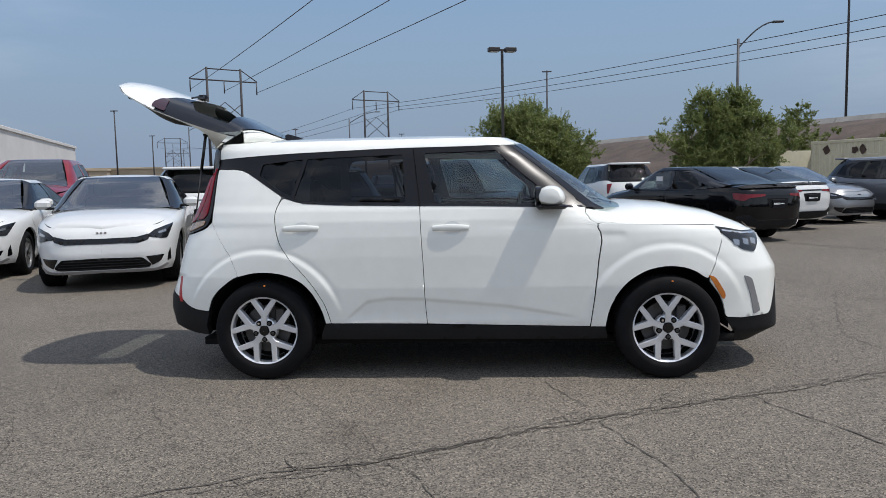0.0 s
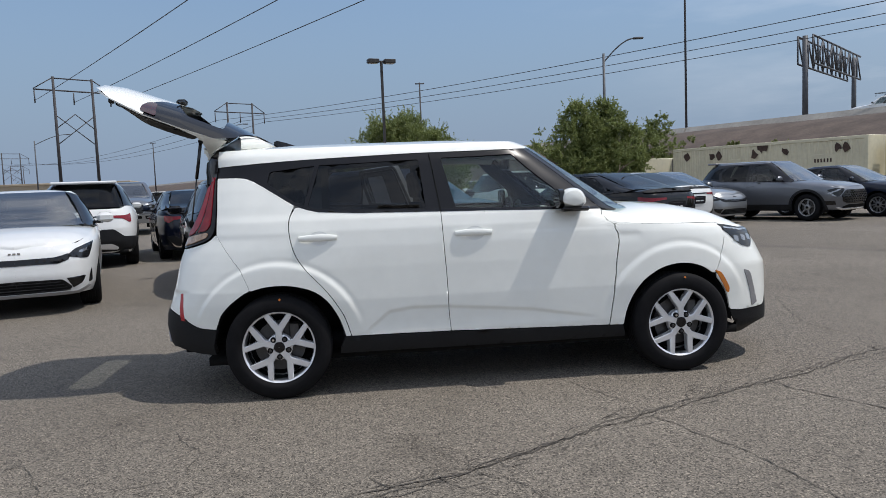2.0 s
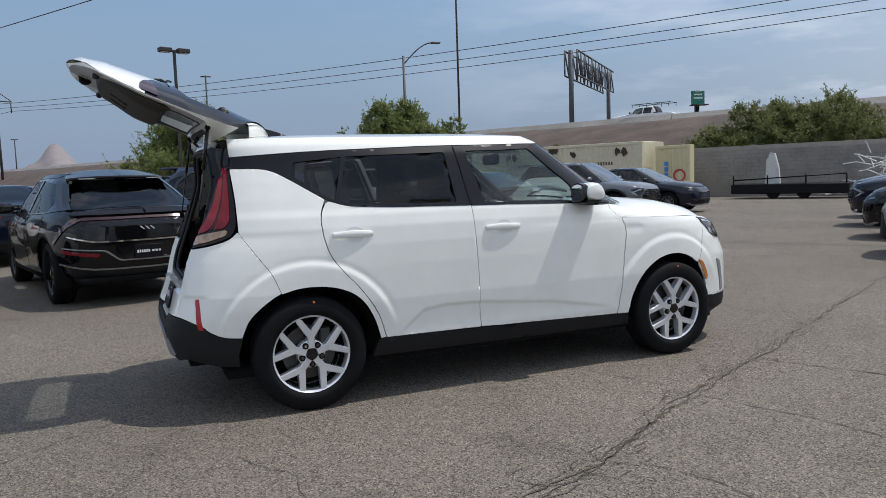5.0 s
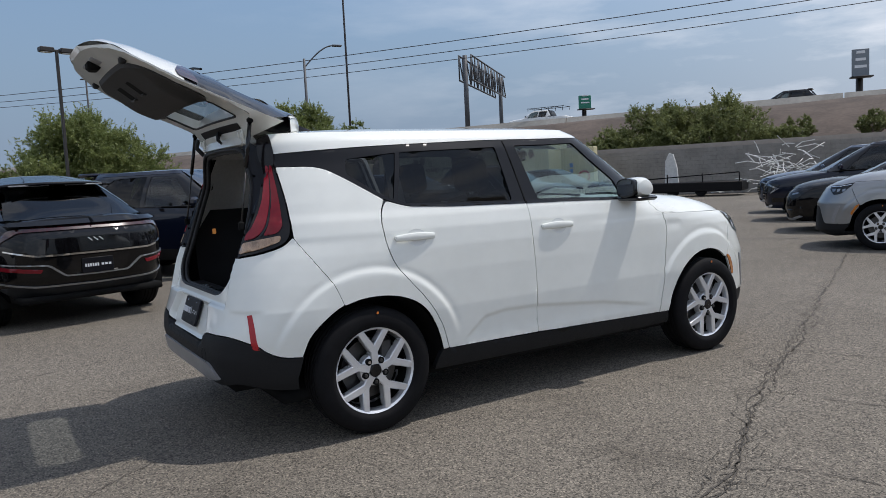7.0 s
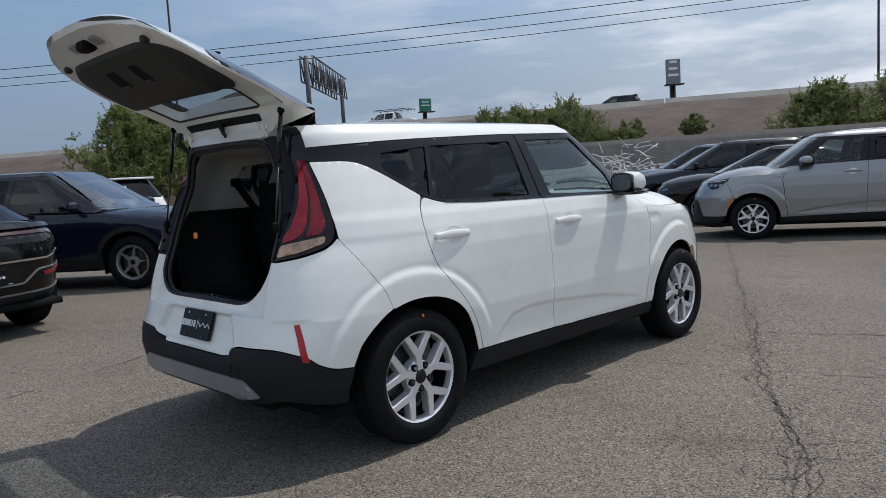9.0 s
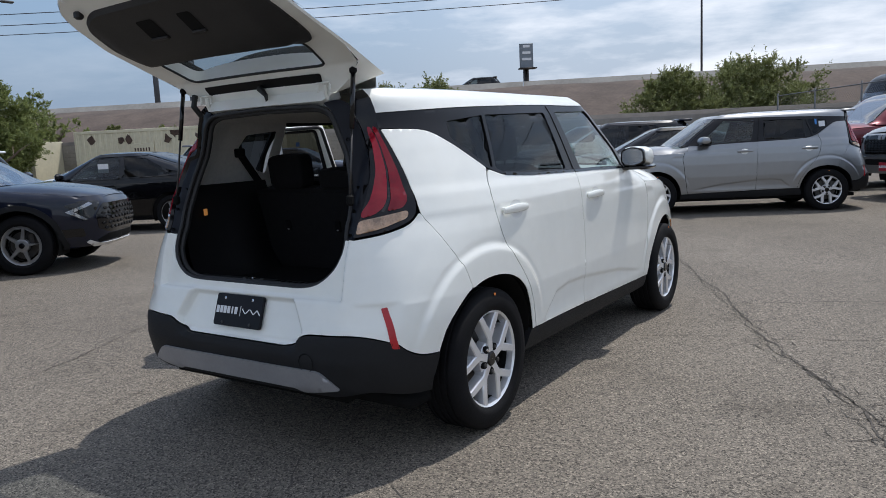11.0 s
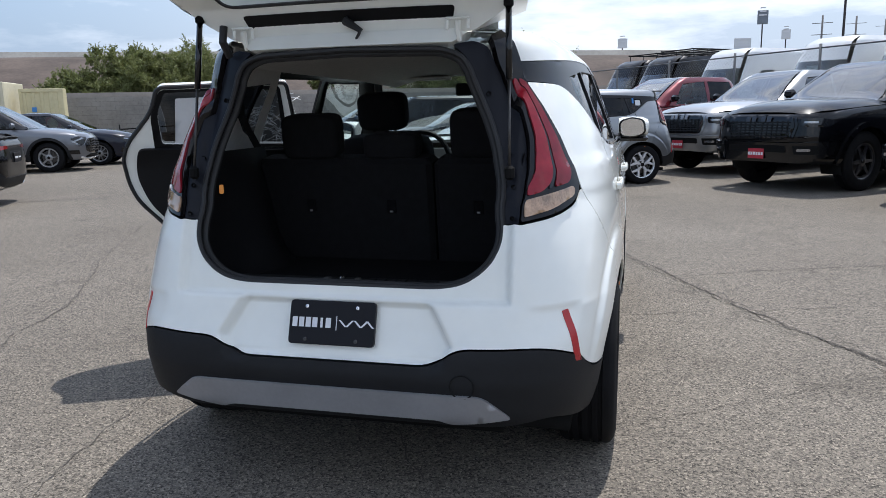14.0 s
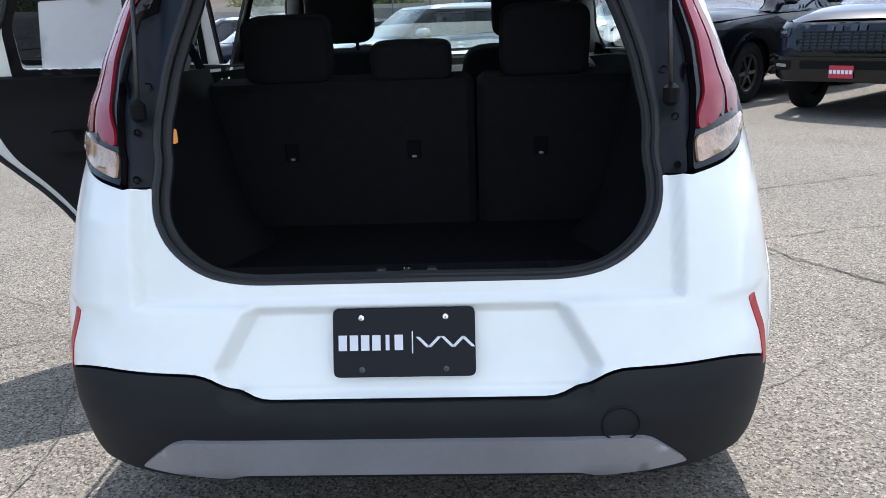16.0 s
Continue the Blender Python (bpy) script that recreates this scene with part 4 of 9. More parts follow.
        return (f * (1 - abs(y / w) ** 4) ** 0.25 + 0.002, y, z)
    sheet("windscreen", screen, 14, 20, G_SCREEN, car, "clear windscreen glass")

    us = np.concatenate([-np.linspace(K.u[-1], 0, 60)[:-1], np.linspace(0, K.u[-1], 60)])
    ring = K.surf(us, np.full(len(us), 1.558))[0]
    def cap(s, t):
        p = ring[int(round(t * (len(us) - 1)))]
        k = 1 - 0.97 * s
        return (-0.72 + (p[0] + 0.72) * k, p[1] * k, 1.558 + 0.046 * (1 - k ** 2.4))
    sheet("roof", cap, 12, len(us) - 1, paint_mat, car)
    sheet("headliner", lambda s, t: (-1.73 + 2.05 * s, (2 * t - 1) * (0.56 - 0.06 * s - 0.14 * (1 - s) ** 5), 1.53 - 0.06 * abs(2 * t - 1) ** 3 - 0.03 * s ** 4), 12, 12, M_HEADLINER, car, "light grey cloth headliner")
    g = Geo()
    g.box((0, 0, 0.235), (3.5, 1.50, 0.05))
    g.box((-1.72, 0, 0.30), (0.42, 1.1, 0.07))
    g.ob("underbody", M_DARK, car)
    for x in (-1.3, 1.3):
        wheel(car, x, -0.79, nuts=True)
        wheel(car, x, 0.79, nuts=True, left=True)
    # cabin
    for y in (-0.37, 0.37):
        seat(car, 0.02, y, 0.42, 0.52, 0.60, name="front_seat")
    g = Geo()
    g.box((0.70, 0, 0.93), (0.36, 1.45, 0.24), ch=0.06)
    g.box((0.25, 0, 0.62), (0.9, 0.24, 0.30), ch=0.04)
    g.ob("dashboard", M_INPLAST, car)
    a = [(0.40 + 0.05 * math.cos(k) * 0.6, 0.37 + 0.185 * math.sin(k), 0.98 + 0.185 * math.cos(k)) for k in np.linspace(0, 2 * math.pi, 25)]
    g = Geo().tube(a, 0.016, 8)
    g.tube([(0.42, 0.37, 0.98), (0.60, 0.37, 0.93)], 0.05, 10)
    g.box((0.42, 0.37, 0.98), (0.04, 0.30, 0.05), ch=0.01)
    g.ob("steering_wheel", M_INPLAST, car)
    g = Geo().box((0.33, 0, 1.42), (0.03, 0.24, 0.075), ch=0.012)
    g.tube([(0.35, 0, 1.44), (0.40, 0, 1.50)], 0.012, 6)
    g.ob("rear_view_mirror", M_INPLAST, car)
    for y in (-0.33, 0.33):
        Geo().box((0.21, y, 1.485), (0.16, 0.40, 0.018), ch=0.006).ob("sun_visor", M_HEADLINER, car)
    g = Geo().box((-0.1, 0, 0.33), (2.6, 1.55, 0.10))
    g.ob("cabin_floor", M_CARPET, car)
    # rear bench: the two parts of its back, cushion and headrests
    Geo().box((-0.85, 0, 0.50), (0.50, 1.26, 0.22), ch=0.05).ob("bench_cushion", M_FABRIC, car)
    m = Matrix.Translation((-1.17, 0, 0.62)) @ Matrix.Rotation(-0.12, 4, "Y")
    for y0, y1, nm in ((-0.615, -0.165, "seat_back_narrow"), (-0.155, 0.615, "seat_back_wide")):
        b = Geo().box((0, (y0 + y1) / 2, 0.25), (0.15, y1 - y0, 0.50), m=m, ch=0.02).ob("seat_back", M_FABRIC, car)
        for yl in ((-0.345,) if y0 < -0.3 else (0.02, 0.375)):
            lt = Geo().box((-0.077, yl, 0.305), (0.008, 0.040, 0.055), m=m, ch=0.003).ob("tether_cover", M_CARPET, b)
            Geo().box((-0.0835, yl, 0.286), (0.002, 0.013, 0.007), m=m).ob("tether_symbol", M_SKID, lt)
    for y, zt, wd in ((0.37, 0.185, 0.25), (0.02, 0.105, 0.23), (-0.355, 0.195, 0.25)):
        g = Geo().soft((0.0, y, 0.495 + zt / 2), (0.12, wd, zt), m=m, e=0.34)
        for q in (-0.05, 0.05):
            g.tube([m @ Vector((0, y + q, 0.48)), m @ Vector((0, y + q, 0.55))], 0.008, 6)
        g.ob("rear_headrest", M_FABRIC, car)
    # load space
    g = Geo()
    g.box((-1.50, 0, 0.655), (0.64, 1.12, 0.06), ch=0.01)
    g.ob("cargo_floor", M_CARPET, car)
    for sg in (-1, 1):
        def wallf(s, t, sg=sg):
            x = -1.80 + 0.60 * s
            z = 0.66 + 0.50 * t
            bow = 0.085 * math.exp(-((x + 1.42) / 0.16) ** 2) * (1 - t) ** 0.5
            y = np.interp(z, [0.66, 0.72, 0.80, 0.95, 1.16], [0.46, 0.52, 0.555, 0.57, 0.60]) - bow
            y = min(y, 0.60) + 0.02 * s
            return (x, sg * y, z)
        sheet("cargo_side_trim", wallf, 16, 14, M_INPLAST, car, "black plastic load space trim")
        uv, tri = fill([fillet([(-1.80, 1.05, 0.01), (-1.0, 1.09, 0.01), (-1.0, 1.485, 0.02), (-1.66, 1.50, 0.02)]), fillet([(-1.09, 1.19, 0.02), (-1.18, 1.22, 0.02), (-1.33, 1.335, 0.02), (-1.29, 1.41, 0.02), (-1.07, 1.43, 0.01)])], 0.03)
        vs = []
        for x, z in uv:
            x_r = np.interp(z, [1.05, 1.5], [-1.80, -1.66])
            y_r = np.interp(z, [1.05, 1.284, 1.46, 1.5], [0.560, 0.512, 0.434, 0.36])
            y_f = K.y_at(-1.3, z) - 0.06
            vs.append((x, sg * (y_r + (y_f - y_r) * float(sstep(0, 1, (x - x_r) / 0.30)) ** 0.7), z))
        mesh_ob("pillar_trim", vs, tri, M_HEADLINER, car, "light grey rear pillar trim")
    g = Geo().box((-1.845, 0, 0.716), (0.11, 0.92, 0.035), ch=0.012)
    for k in range(24):
        y = -0.42 + 0.84 * k / 23
        if y < -0.09:
            g.box((-1.845, y, 0.736), (0.05, 0.012, 0.005))
    sp = g.ob("load_sill_plate", M_INPLAST, car)
    g = Geo().box((-1.890, 0.0, 0.742), (0.02, 0.016, 0.03), ch=0.003).ob("latch_striker", M_CHROME, sp)
    for y in (-0.055, 0.055):
        Geo().box((-1.890, y, 0.740), (0.024, 0.022, 0.028), ch=0.004).ob("latch_guide", M_STEEL, sp)
    g = Geo().box((-1.68, 0.556, 1.024), (0.022, 0.009, 0.034), ch=0.003)
    if hatch_open:
        e = bpy.data.materials.new("courtesy_lamp_glow")
        e.use_nodes = True
        b = e.node_tree.nodes["Principled BSDF"]
        b.inputs["Emission Color"].default_value, b.inputs["Emission Strength"].default_value = (1.0, 0.42, 0.10, 1), 0.22
        b.inputs["Base Color"].default_value = (0.25, 0.12, 0.05, 1)
        g.ob("courtesy_lamp", e, car, "lit warm load space lamp")
        # seal round the opening
        lp = fillet([R(0.0, 0.746, 0.0)] + [(a, b + 0.002, c) for a, b, c in op[::-1]] + [R(-0.555, 1.064, 0.10), R(-0.503, 1.284, 0.10), R(-0.424, 1.460, 0.09), R(-0.33, 1.498, 0.05), R(0.0, 1.508, 0.0)], closed=False)
        full = np.concatenate([lp, np.stack([-lp[::-1, 0], lp[::-1, 1]], 1)[1:-1]])
        full = densify(full, 0.04)
        for off, rr, nm, mm in ((-0.012, 0.010, "opening_seal", M_SEAL), (-0.036, 0.013, "opening_seal_inner", M_SEAL)):
            sc = 1.0 if off > -0.02 else 0.988
            q = full.copy()
            q[:, 0] *= sc
            q[:, 1] = 1.09 + (q[:, 1] - 1.09) * sc
            p = K.surf(q[:, 0], q[:, 1], off)[0]
            Geo().tube(list(p) + [p[0]], rr, 8, cap=False).ob("opening_seal", mm, car)
        loops = [K.surf(full[:, 0] * k, 1.09 + (full[:, 1] - 1.09) * k, o)[0] for k, o in ((1.0, -0.01), (0.996, -0.03), (0.992, -0.05))]
        v = [tuple(p) for q in loops for p in q]
        n = len(full)
        mesh_ob("opening_return", v, [(r * n + i, r * n + (i + 1) % n, r * n + n + (i + 1) % n, r * n + n + i) for r in range(2) for i in range(n)], M_INPLAST, car)
        left_rear_door(car, K, paint_mat)
        for sg in (-1, 1):
            g = Geo()
            g.add([(-1.36, sg * 0.655, 1.30), (-1.31, sg * 0.655, 1.31), (-1.14, sg * 0.60, 1.02), (-1.19, sg * 0.60, 1.01), (-1.36, sg * 0.652, 1.30), (-1.31, sg * 0.652, 1.31), (-1.14, sg * 0.597, 1.02), (-1.19, sg * 0.597, 1.01)], [(0, 1, 2, 3), (7, 6, 5, 4), (0, 4, 5, 1), (1, 5, 6, 2), (2, 6, 7, 3), (3, 7, 4, 0)])
            g.box((-1.34, sg * 0.652, 1.315), (0.07, 0.02, 0.05), ch=0.006)
            g.ob("seat_belt", M_FABRIC, car)
        v, f, n = [], [], 9
        for i in range(n):
            s = i / (n - 1)
            for y in (-1, 1):
                for k in (0, 1):
                    v.append((-1.16 - 0.19 * s - 0.02 * k * (1 - s), y * (0.030 - 0.020 * k) * math.sin(math.pi * min(0.97, 0.12 + s * 0.8)) ** 0.5, 1.597 + k * 0.062 * s ** 0.7 * (1 if s < 0.9 else 0.75)))
        for i in range(n - 1):
            b = i * 4
            f += [(b, b + 4, b + 5, b + 1), (b + 1, b + 5, b + 7, b + 3), (b + 3, b + 7, b + 6, b + 2)]
        f += [(0, 1, 3, 2), (n * 4 - 4, n * 4 - 2, n * 4 - 1, n * 4 - 3)]
        Geo().add(v, f).ob("shark_fin_antenna", M_GLOSSBLACK, car)
        tailgate(car, K, paint_mat)
    else:
        top = [R(-0.598, 0.925, 0.02), R(-0.610, 1.07, 0.03), R(-0.602, 1.229, 0.05), R(-0.566, 1.33, 0.04), R(-0.508, 1.43, 0.03), R(-0.48, 1.52, 0.02)]
        win = [R(-0.52, 1.10, 0.03), R(-0.44, 1.44, 0.03), R(0.44, 1.44, 0.03), R(0.52, 1.10, 0.03)]
        K.panel("tailgate", [R(-0.555, 0.725, 0.05)] + top + mir_l(top) + [R(0.555, 0.725, 0.05)], paint_mat, car, holes=[win], step=0.03)
        K.panel("tailgate_window", win, G_DARK, car, off=-0.005, rim=0, step=0.05)
        Geo().box((-1.72, 0, 1.555), (0.22, 1.06, 0.035), ch=0.012).ob("roof_spoiler", paint_mat, car)
    plate(car, K, -2.0)
    return car


def handle(K, parent, x, z, flip, m):
    sg = 1 if flip else -1
    y = K.y_at(x, z)
    g = Geo()
    vs, n, k = [], 10, 12
    for i in range(n + 1):
        s = i / n
        px = x - 0.112 + 0.232 * s
        bow = 0.005 + 0.011 * math.sin(math.pi * min(1, max(0, s * 1.05))) ** 0.5
        hz = 0.0205 * (0.75 + 0.25 * math.sin(math.pi * s))
        for j in range(k):
            a = 2 * math.pi * j / k
            vs.append((px, sg * (y + bow + 0.009 * math.cos(a)), z + hz * math.sin(a) - 0.004 * (2 * s - 1) ** 2))
    g.add(vs, [(i * k + j, i * k + (j + 1) % k, i * k + k + (j + 1) % k, i * k + k + j) for i in range(n) for j in range(k)] + [tuple(range(k - 1, -1, -1)), tuple(range(n * k, n * k + k))])
    for s in (-0.108, 0.112):
        g.tube([(x + s, sg * (y - 0.004), z), (x + s, sg * (y + 0.010), z)], 0.012, 8)
    g.ob("door_handle", m, parent)
    # finger scoop: a shallow bowl rim around and below the pull
    vs, f = [], []
    rings = ((1.0, 0.0015), (0.90, 0.0005), (0.60, 0.0022), (0.25, 0.003))
    N = 28
    for sc, dd in rings:
        for i in range(N):
            a = 2 * math.pi * i / N
            px, pz = x + 0.012 + 0.062 * sc * math.cos(a), z - 0.006 + 0.044 * sc * math.sin(a)
            yy = K.y_at(px, pz)
            vs.append((px, sg * (yy + dd), pz))
    for r in range(3):
        for i in range(N):
            f.append((r * N + i, r * N + (i + 1) % N, r * N + N + (i + 1) % N, r * N + N + i))
    f.append(tuple(range(3 * N, 4 * N)))
    Geo().add(vs, f).ob("handle_scoop", M_SCOOP, parent)


# body white made darker, so the scoop's shade lies in its colour
M_SCOOP = mat("shaded_white_scoop", (0.74, 0.75, 0.73), rough=0.35, coat=0.8)


def plate(car, K, x):
    """Black dealer plate: light bars stand for its print."""
    p0 = K.surf(np.array([0.0, 0.0]), np.array([0.545, 0.685]))[0]
    tilt = math.atan2(p0[1][0] - p0[0][0], 0.14)
    m = Matrix.Translation((p0[:, 0].mean() - 0.014, 0.004, 0.622)) @ Matrix.Rotation(tilt, 4, "Y")
    lp = fillet([(-0.149, -0.072, 0.014), (0.149, -0.072, 0.014), (0.149, 0.072, 0.014), (-0.149, 0.072, 0.014)])
    g = Geo().prism([tuple(q) for q in lp], -0.004, 0.010, 0.002, to=lambda a, b, d: (d, -a, b))
    pl = g.ob("number_plate_blank", M_PLATEBK, car, "black dealer plate with light print", at=m)
    g = Geo()
    for i in range(6):
        g.box((-0.0058, 0.128 - i * 0.0235, 0.000), (0.002, 0.0175 if i != 4 else 0.008, 0.032))
    g.box((-0.0058, -0.018, 0.0), (0.002, 0.0025, 0.046))
    for i, (q, k) in enumerate(((0.0, 0.5), (0.024, 0.9), (0.052, 0.5), (0.074, 0.9), (0.094, 0.5))):
        y0, dy = -0.036 - q, 0.011 * (1 if i % 2 else -1)
        g.add([(-0.0068, y0 + dy, -0.011), (-0.0068, y0 + dy - 0.008, -0.011), (-0.0068, y0 - dy - 0.008, 0.011), (-0.0068, y0 - dy, 0.011)], [(0, 1, 2, 3)])
    g.ob("plate_print", M_PLATEWH, pl, smooth=False)
    for y in (-0.088, 0.088):
        for z, mm in ((0.052, M_CHROME), (-0.056, M_STEEL)):
            Geo().lathe([(0.001, -0.009), (0.006, -0.008), (0.0065, -0.003)], 12, "z").ob("plate_screw", mm, pl, at=pose(0, y, z, 0, 90, 0))


def left_rear_door(car, K, paint_mat):
    """The far side's rear door, swung wide open about its front edge."""
    S = K.S
    hx, hy = -0.235, 0.87
    m = Matrix.Translation((hx, hy, 0)) @ Matrix.Rotation(radians(-64), 4, "Z") @ Matrix.Translation((-hx, -hy, 0))
    d = new("open_rear_door")
    d.parent, d.matrix_basis = car, m
    out = [S(-1.160, 1.188, 0.03), S(-1.045, 1.150, 0.06), S(-0.78, 1.134, 0.05), S(-0.2665, 1.122, 0.004), S(-0.2345, 0.886, 0.12), S(-0.2225, 0.63, 0.12), S(-0.2355, 0.366, 0.006), S(-0.850, 0.373, 0.006), S(-0.880, 0.50, 0.08), S(-0.965, 0.635, 0.10), S(-1.136, 0.826, 0.10), S(-1.189, 0.937, 0.08), S(-1.207, 1.10, 0.06)]
    full = [S(-1.160, 1.188, 0.03), S(-1.03, 1.335, 0.06), S(-0.98, 1.468, 0.04), S(-0.325, 1.488, 0.03), *out[3:]]
    win = [S(-0.995, 1.166, 0.02), S(-1.0, 1.33, 0.04), S(-0.95, 1.434, 0.02), S(-0.378, 1.456, 0.02), S(-0.352, 1.146, 0.02)]
    K.panel("door_skin", out, paint_mat, d, flip=True, step=0.035)
    K.panel("door_frame", full, paint_mat, d, "white inner door frame", flip=True, off=-0.05, rim=-0.045, step=0.035, holes=[win])
    K.panel("door_glass", win, G_DARK, d, flip=True, off=-0.03, rim=0, step=0.05)
    K.panel("window_channel", [S(-1.035, 1.140, 0.02), S(-1.035, 1.33, 0.05), S(-0.97, 1.452, 0.03), S(-0.36, 1.474, 0.03), S(-0.325, 1.130, 0.02)], M_TRIM, d, flip=True, off=-0.054, rim=-0.01, step=0.04, holes=[win])
    K.panel("window_shade", [S(-0.93, 1.16, 0.01), S(-0.90, 1.40, 0.01), S(-0.62, 1.41, 0.01), S(-0.64, 1.155, 0.01)], M_PAPER, d, "white paper sheet on the glass", flip=True, off=-0.036, rim=0.002, step=0.05)
    trim = [S(-1.125, 1.150, 0.04), S(-0.36, 1.135, 0.02), S(-0.28, 1.10, 0.02), S(-0.268, 0.41, 0.04), S(-0.81, 0.415, 0.04), S(-0.91, 0.61, 0.1), S(-1.09, 0.835, 0.08), S(-1.145, 1.0, 0.06)]
    K.panel("door_trim", trim, M_INPLAST, d, "black inner door trim", flip=True, off=-0.078, rim=-0.025, step=0.035)
    K.panel("arm_rest", [S(-0.95, 0.84, 0.03), S(-0.95, 0.92, 0.03), S(-0.42, 0.93, 0.03), S(-0.42, 0.84, 0.03)], M_TRIM, d, flip=True, off=-0.125, rim=-0.05, step=0.04)
    K.panel("door_pocket", [S(-0.80, 0.47, 0.03), S(-0.92, 0.62, 0.03), S(-0.42, 0.64, 0.03), S(-0.42, 0.47, 0.03)], M_TRIM, d, flip=True, off=-0.115, rim=-0.04, step=0.04)
    sl = fillet([(a, b, c) for a, b, c in full])
    p = K.surf(-sl[:, 0], sl[:, 1], -0.052)[0]
    Geo().tube(list(p) + [p[0]], 0.011, 6, cap=False).ob("door_seal", M_SEAL, d)


H_A = [-0.27, -0.16, 0.0, 0.12, 0.36, 0.60, 0.74, 0.83, 0.875]
H_OX = [-1.335, -1.42, -1.545, -1.655, -1.895, -2.125, -2.285, -2.405, -2.470]
H_OZ = [1.618, 1.668, 1.738, 1.795, 1.895, 1.975, 2.030, 2.050, 2.020]
H_IX = [-1.37, -1.45, -1.58, -1.69, -1.905, -2.120, -2.265, -2.370, -2.450]
H_IZ = [1.605, 1.640, 1.612, 1.640, 1.715, 1.805, 1.885, 1.950, 1.990]
G_A = [0.05, 0.12, 0.185, 0.36, 0.60, 0.74, 0.83, 0.875]
G_X = [-1.738, -1.756, -1.790, -1.905, -2.120, -2.265, -2.370, -2.455]
G_Z = [1.548, 1.606, 1.658, 1.715, 1.805, 1.885, 1.950, 1.995]
H_W = [0.50, 0.54, 0.565, 0.590, 0.625, 0.625, 0.605, 0.565, 0.505]


def tailgate(car, K, paint_mat):
    gate = new("tailgate")
    gate.parent = car

    def edge(a, h):
        return np.clip(np.abs(h) / np.interp(a, H_A, H_W), 0, 1)

    def outer(a, h):
        e = edge(a, h) ** 3.2 * 0.93
        bow = 0.045 * (np.abs(h) / 0.6) ** 2
        x = np.interp(a, H_A, H_OX) * (1 - e) + np.interp(a, H_A, H_IX) * e
        z = np.interp(a, H_A, H_OZ) * (1 - e) + np.interp(a, H_A, H_IZ) * e
        return np.stack([x + bow * 0.9, h, z - bow * 0.35], -1)

    def inner(a, h, lift=0.0):
        a, h = np.asarray(a, float), np.asarray(h, float)
        bow = 0.045 * (np.abs(h) / 0.6) ** 2
        k = lift + 0.0 * a
        return np.stack([np.interp(a, G_A, G_X) + 0.5 * bow + 0.36 * k, h, np.interp(a, G_A, G_Z) - 0.1 * bow - 0.93 * k], -1)

    def under(a, h):
        return outer(a, h) + np.array([0.008, 0.0, -0.020])

    def pane(a, h):
        return 0.45 * outer(a, h) + 0.55 * inner(a, h)

    def hp(name, pts, surf, material, label="", holes=(), step=0.03, flip=False, thick=None):
        uv, t = fill([fillet(q) for q in (pts, *holes)], step)
        p = surf(uv[:, 0], uv[:, 1])
        v, f = [tuple(q) for q in p], [tuple(q if not flip else q[::-1]) for q in t]
        return mesh_ob(name, v, f, material, gate, label)

    def sym(pts):
        return pts + [(a, -h, r) for a, h, r in pts[::-1]]

    tip = [(0.800, 0.578, 0.03), (0.838, 0.505, 0.04), (0.864, 0.36, 0.08), (0.875, 0.16, 0.08)]
    win_o = sym([(0.09, 0.47, 0.04), (0.33, 0.485, 0.03), (0.40, 0.34, 0.05), (0.345, 0.22, 0.03)])
    low = [(0.36, 0.24, 0.04), (0.50, 0.36, 0.06), (0.60, 0.50, 0.05)] + [(a, w, 0.03) for a, w in zip(H_A, H_W) if 0.60 < a < 0.80] + tip
    low[2:3] = [(0.585, 0.52, 0.03), (0.60, 0.624, 0.01)]
    hp("outer_skin", sym(low), outer, paint_mat, flip=True)
    up = [(-0.27, 0.10, 0.03), (-0.20, 0.25, 0.05), (-0.09, 0.40, 0.05), (0.03, 0.53, 0.04)] + [(a, w, 0.03) for a, w in zip(H_A, H_W) if 0.05 < a < 0.60] + [(0.597, 0.624, 0.01), (0.582, 0.516, 0.03), (0.498, 0.357, 0.06), (0.357, 0.238, 0.04)]
    hp("glass_surround", sym(up), outer, M_GLOSSBLACK, "gloss black border of the rear window and spoiler", holes=[win_o], flip=True)
    hp("window_glass", sym([(0.14, 0.47, 0.04), (0.45, 0.49, 0.03)]), pane, G_REAR, "tinted rear window glass")
    fr = sym([(0.05, 0.42, 0.03), (0.12, 0.52, 0.03), (0.185, 0.585, 0.03)] + [(a, w * 0.99, 0.03) for a, w in zip(H_A[4:7], H_W[4:7])] + [(a, w * 0.99, r) for a, w, r in tip])
    win_i = sym([(0.185, 0.425, 0.05), (0.425, 0.455, 0.05)])
    hp("inner_frame", fr, inner, paint_mat, "white inner frame", holes=[win_i], step=0.016)
    # sides of the window well, lip round it, and the gate's outer side walls
    lo = densify(fillet(win_i), 0.04)
    p0, p1 = inner(lo[:, 0], lo[:, 1]), pane(lo[:, 0], lo[:, 1])
    n = len(lo)
    mesh_ob("window_frame", [tuple(q) for q in p0] + [tuple(q) for q in p1], [(i, (i + 1) % n, n + (i + 1) % n, n + i) for i in range(n)], paint_mat, gate)
    Geo().tube([*p0, p0[0]], 0.006, 6, cap=False).ob("window_seal", M_SEAL, gate)
    for sg in (-1, 1):
        aa = np.linspace(0.05, 0.875, 24)
        ww = np.where(aa < 0.74, np.interp(aa, H_A, H_W), np.interp(aa, [0.74, 0.800, 0.838, 0.864, 0.875], [0.605, 0.578, 0.505, 0.36, 0.16]))
        wi = np.where(aa < 0.185, np.interp(aa, [0.05, 0.12, 0.185], [0.42, 0.52, 0.585]), ww * 0.99)
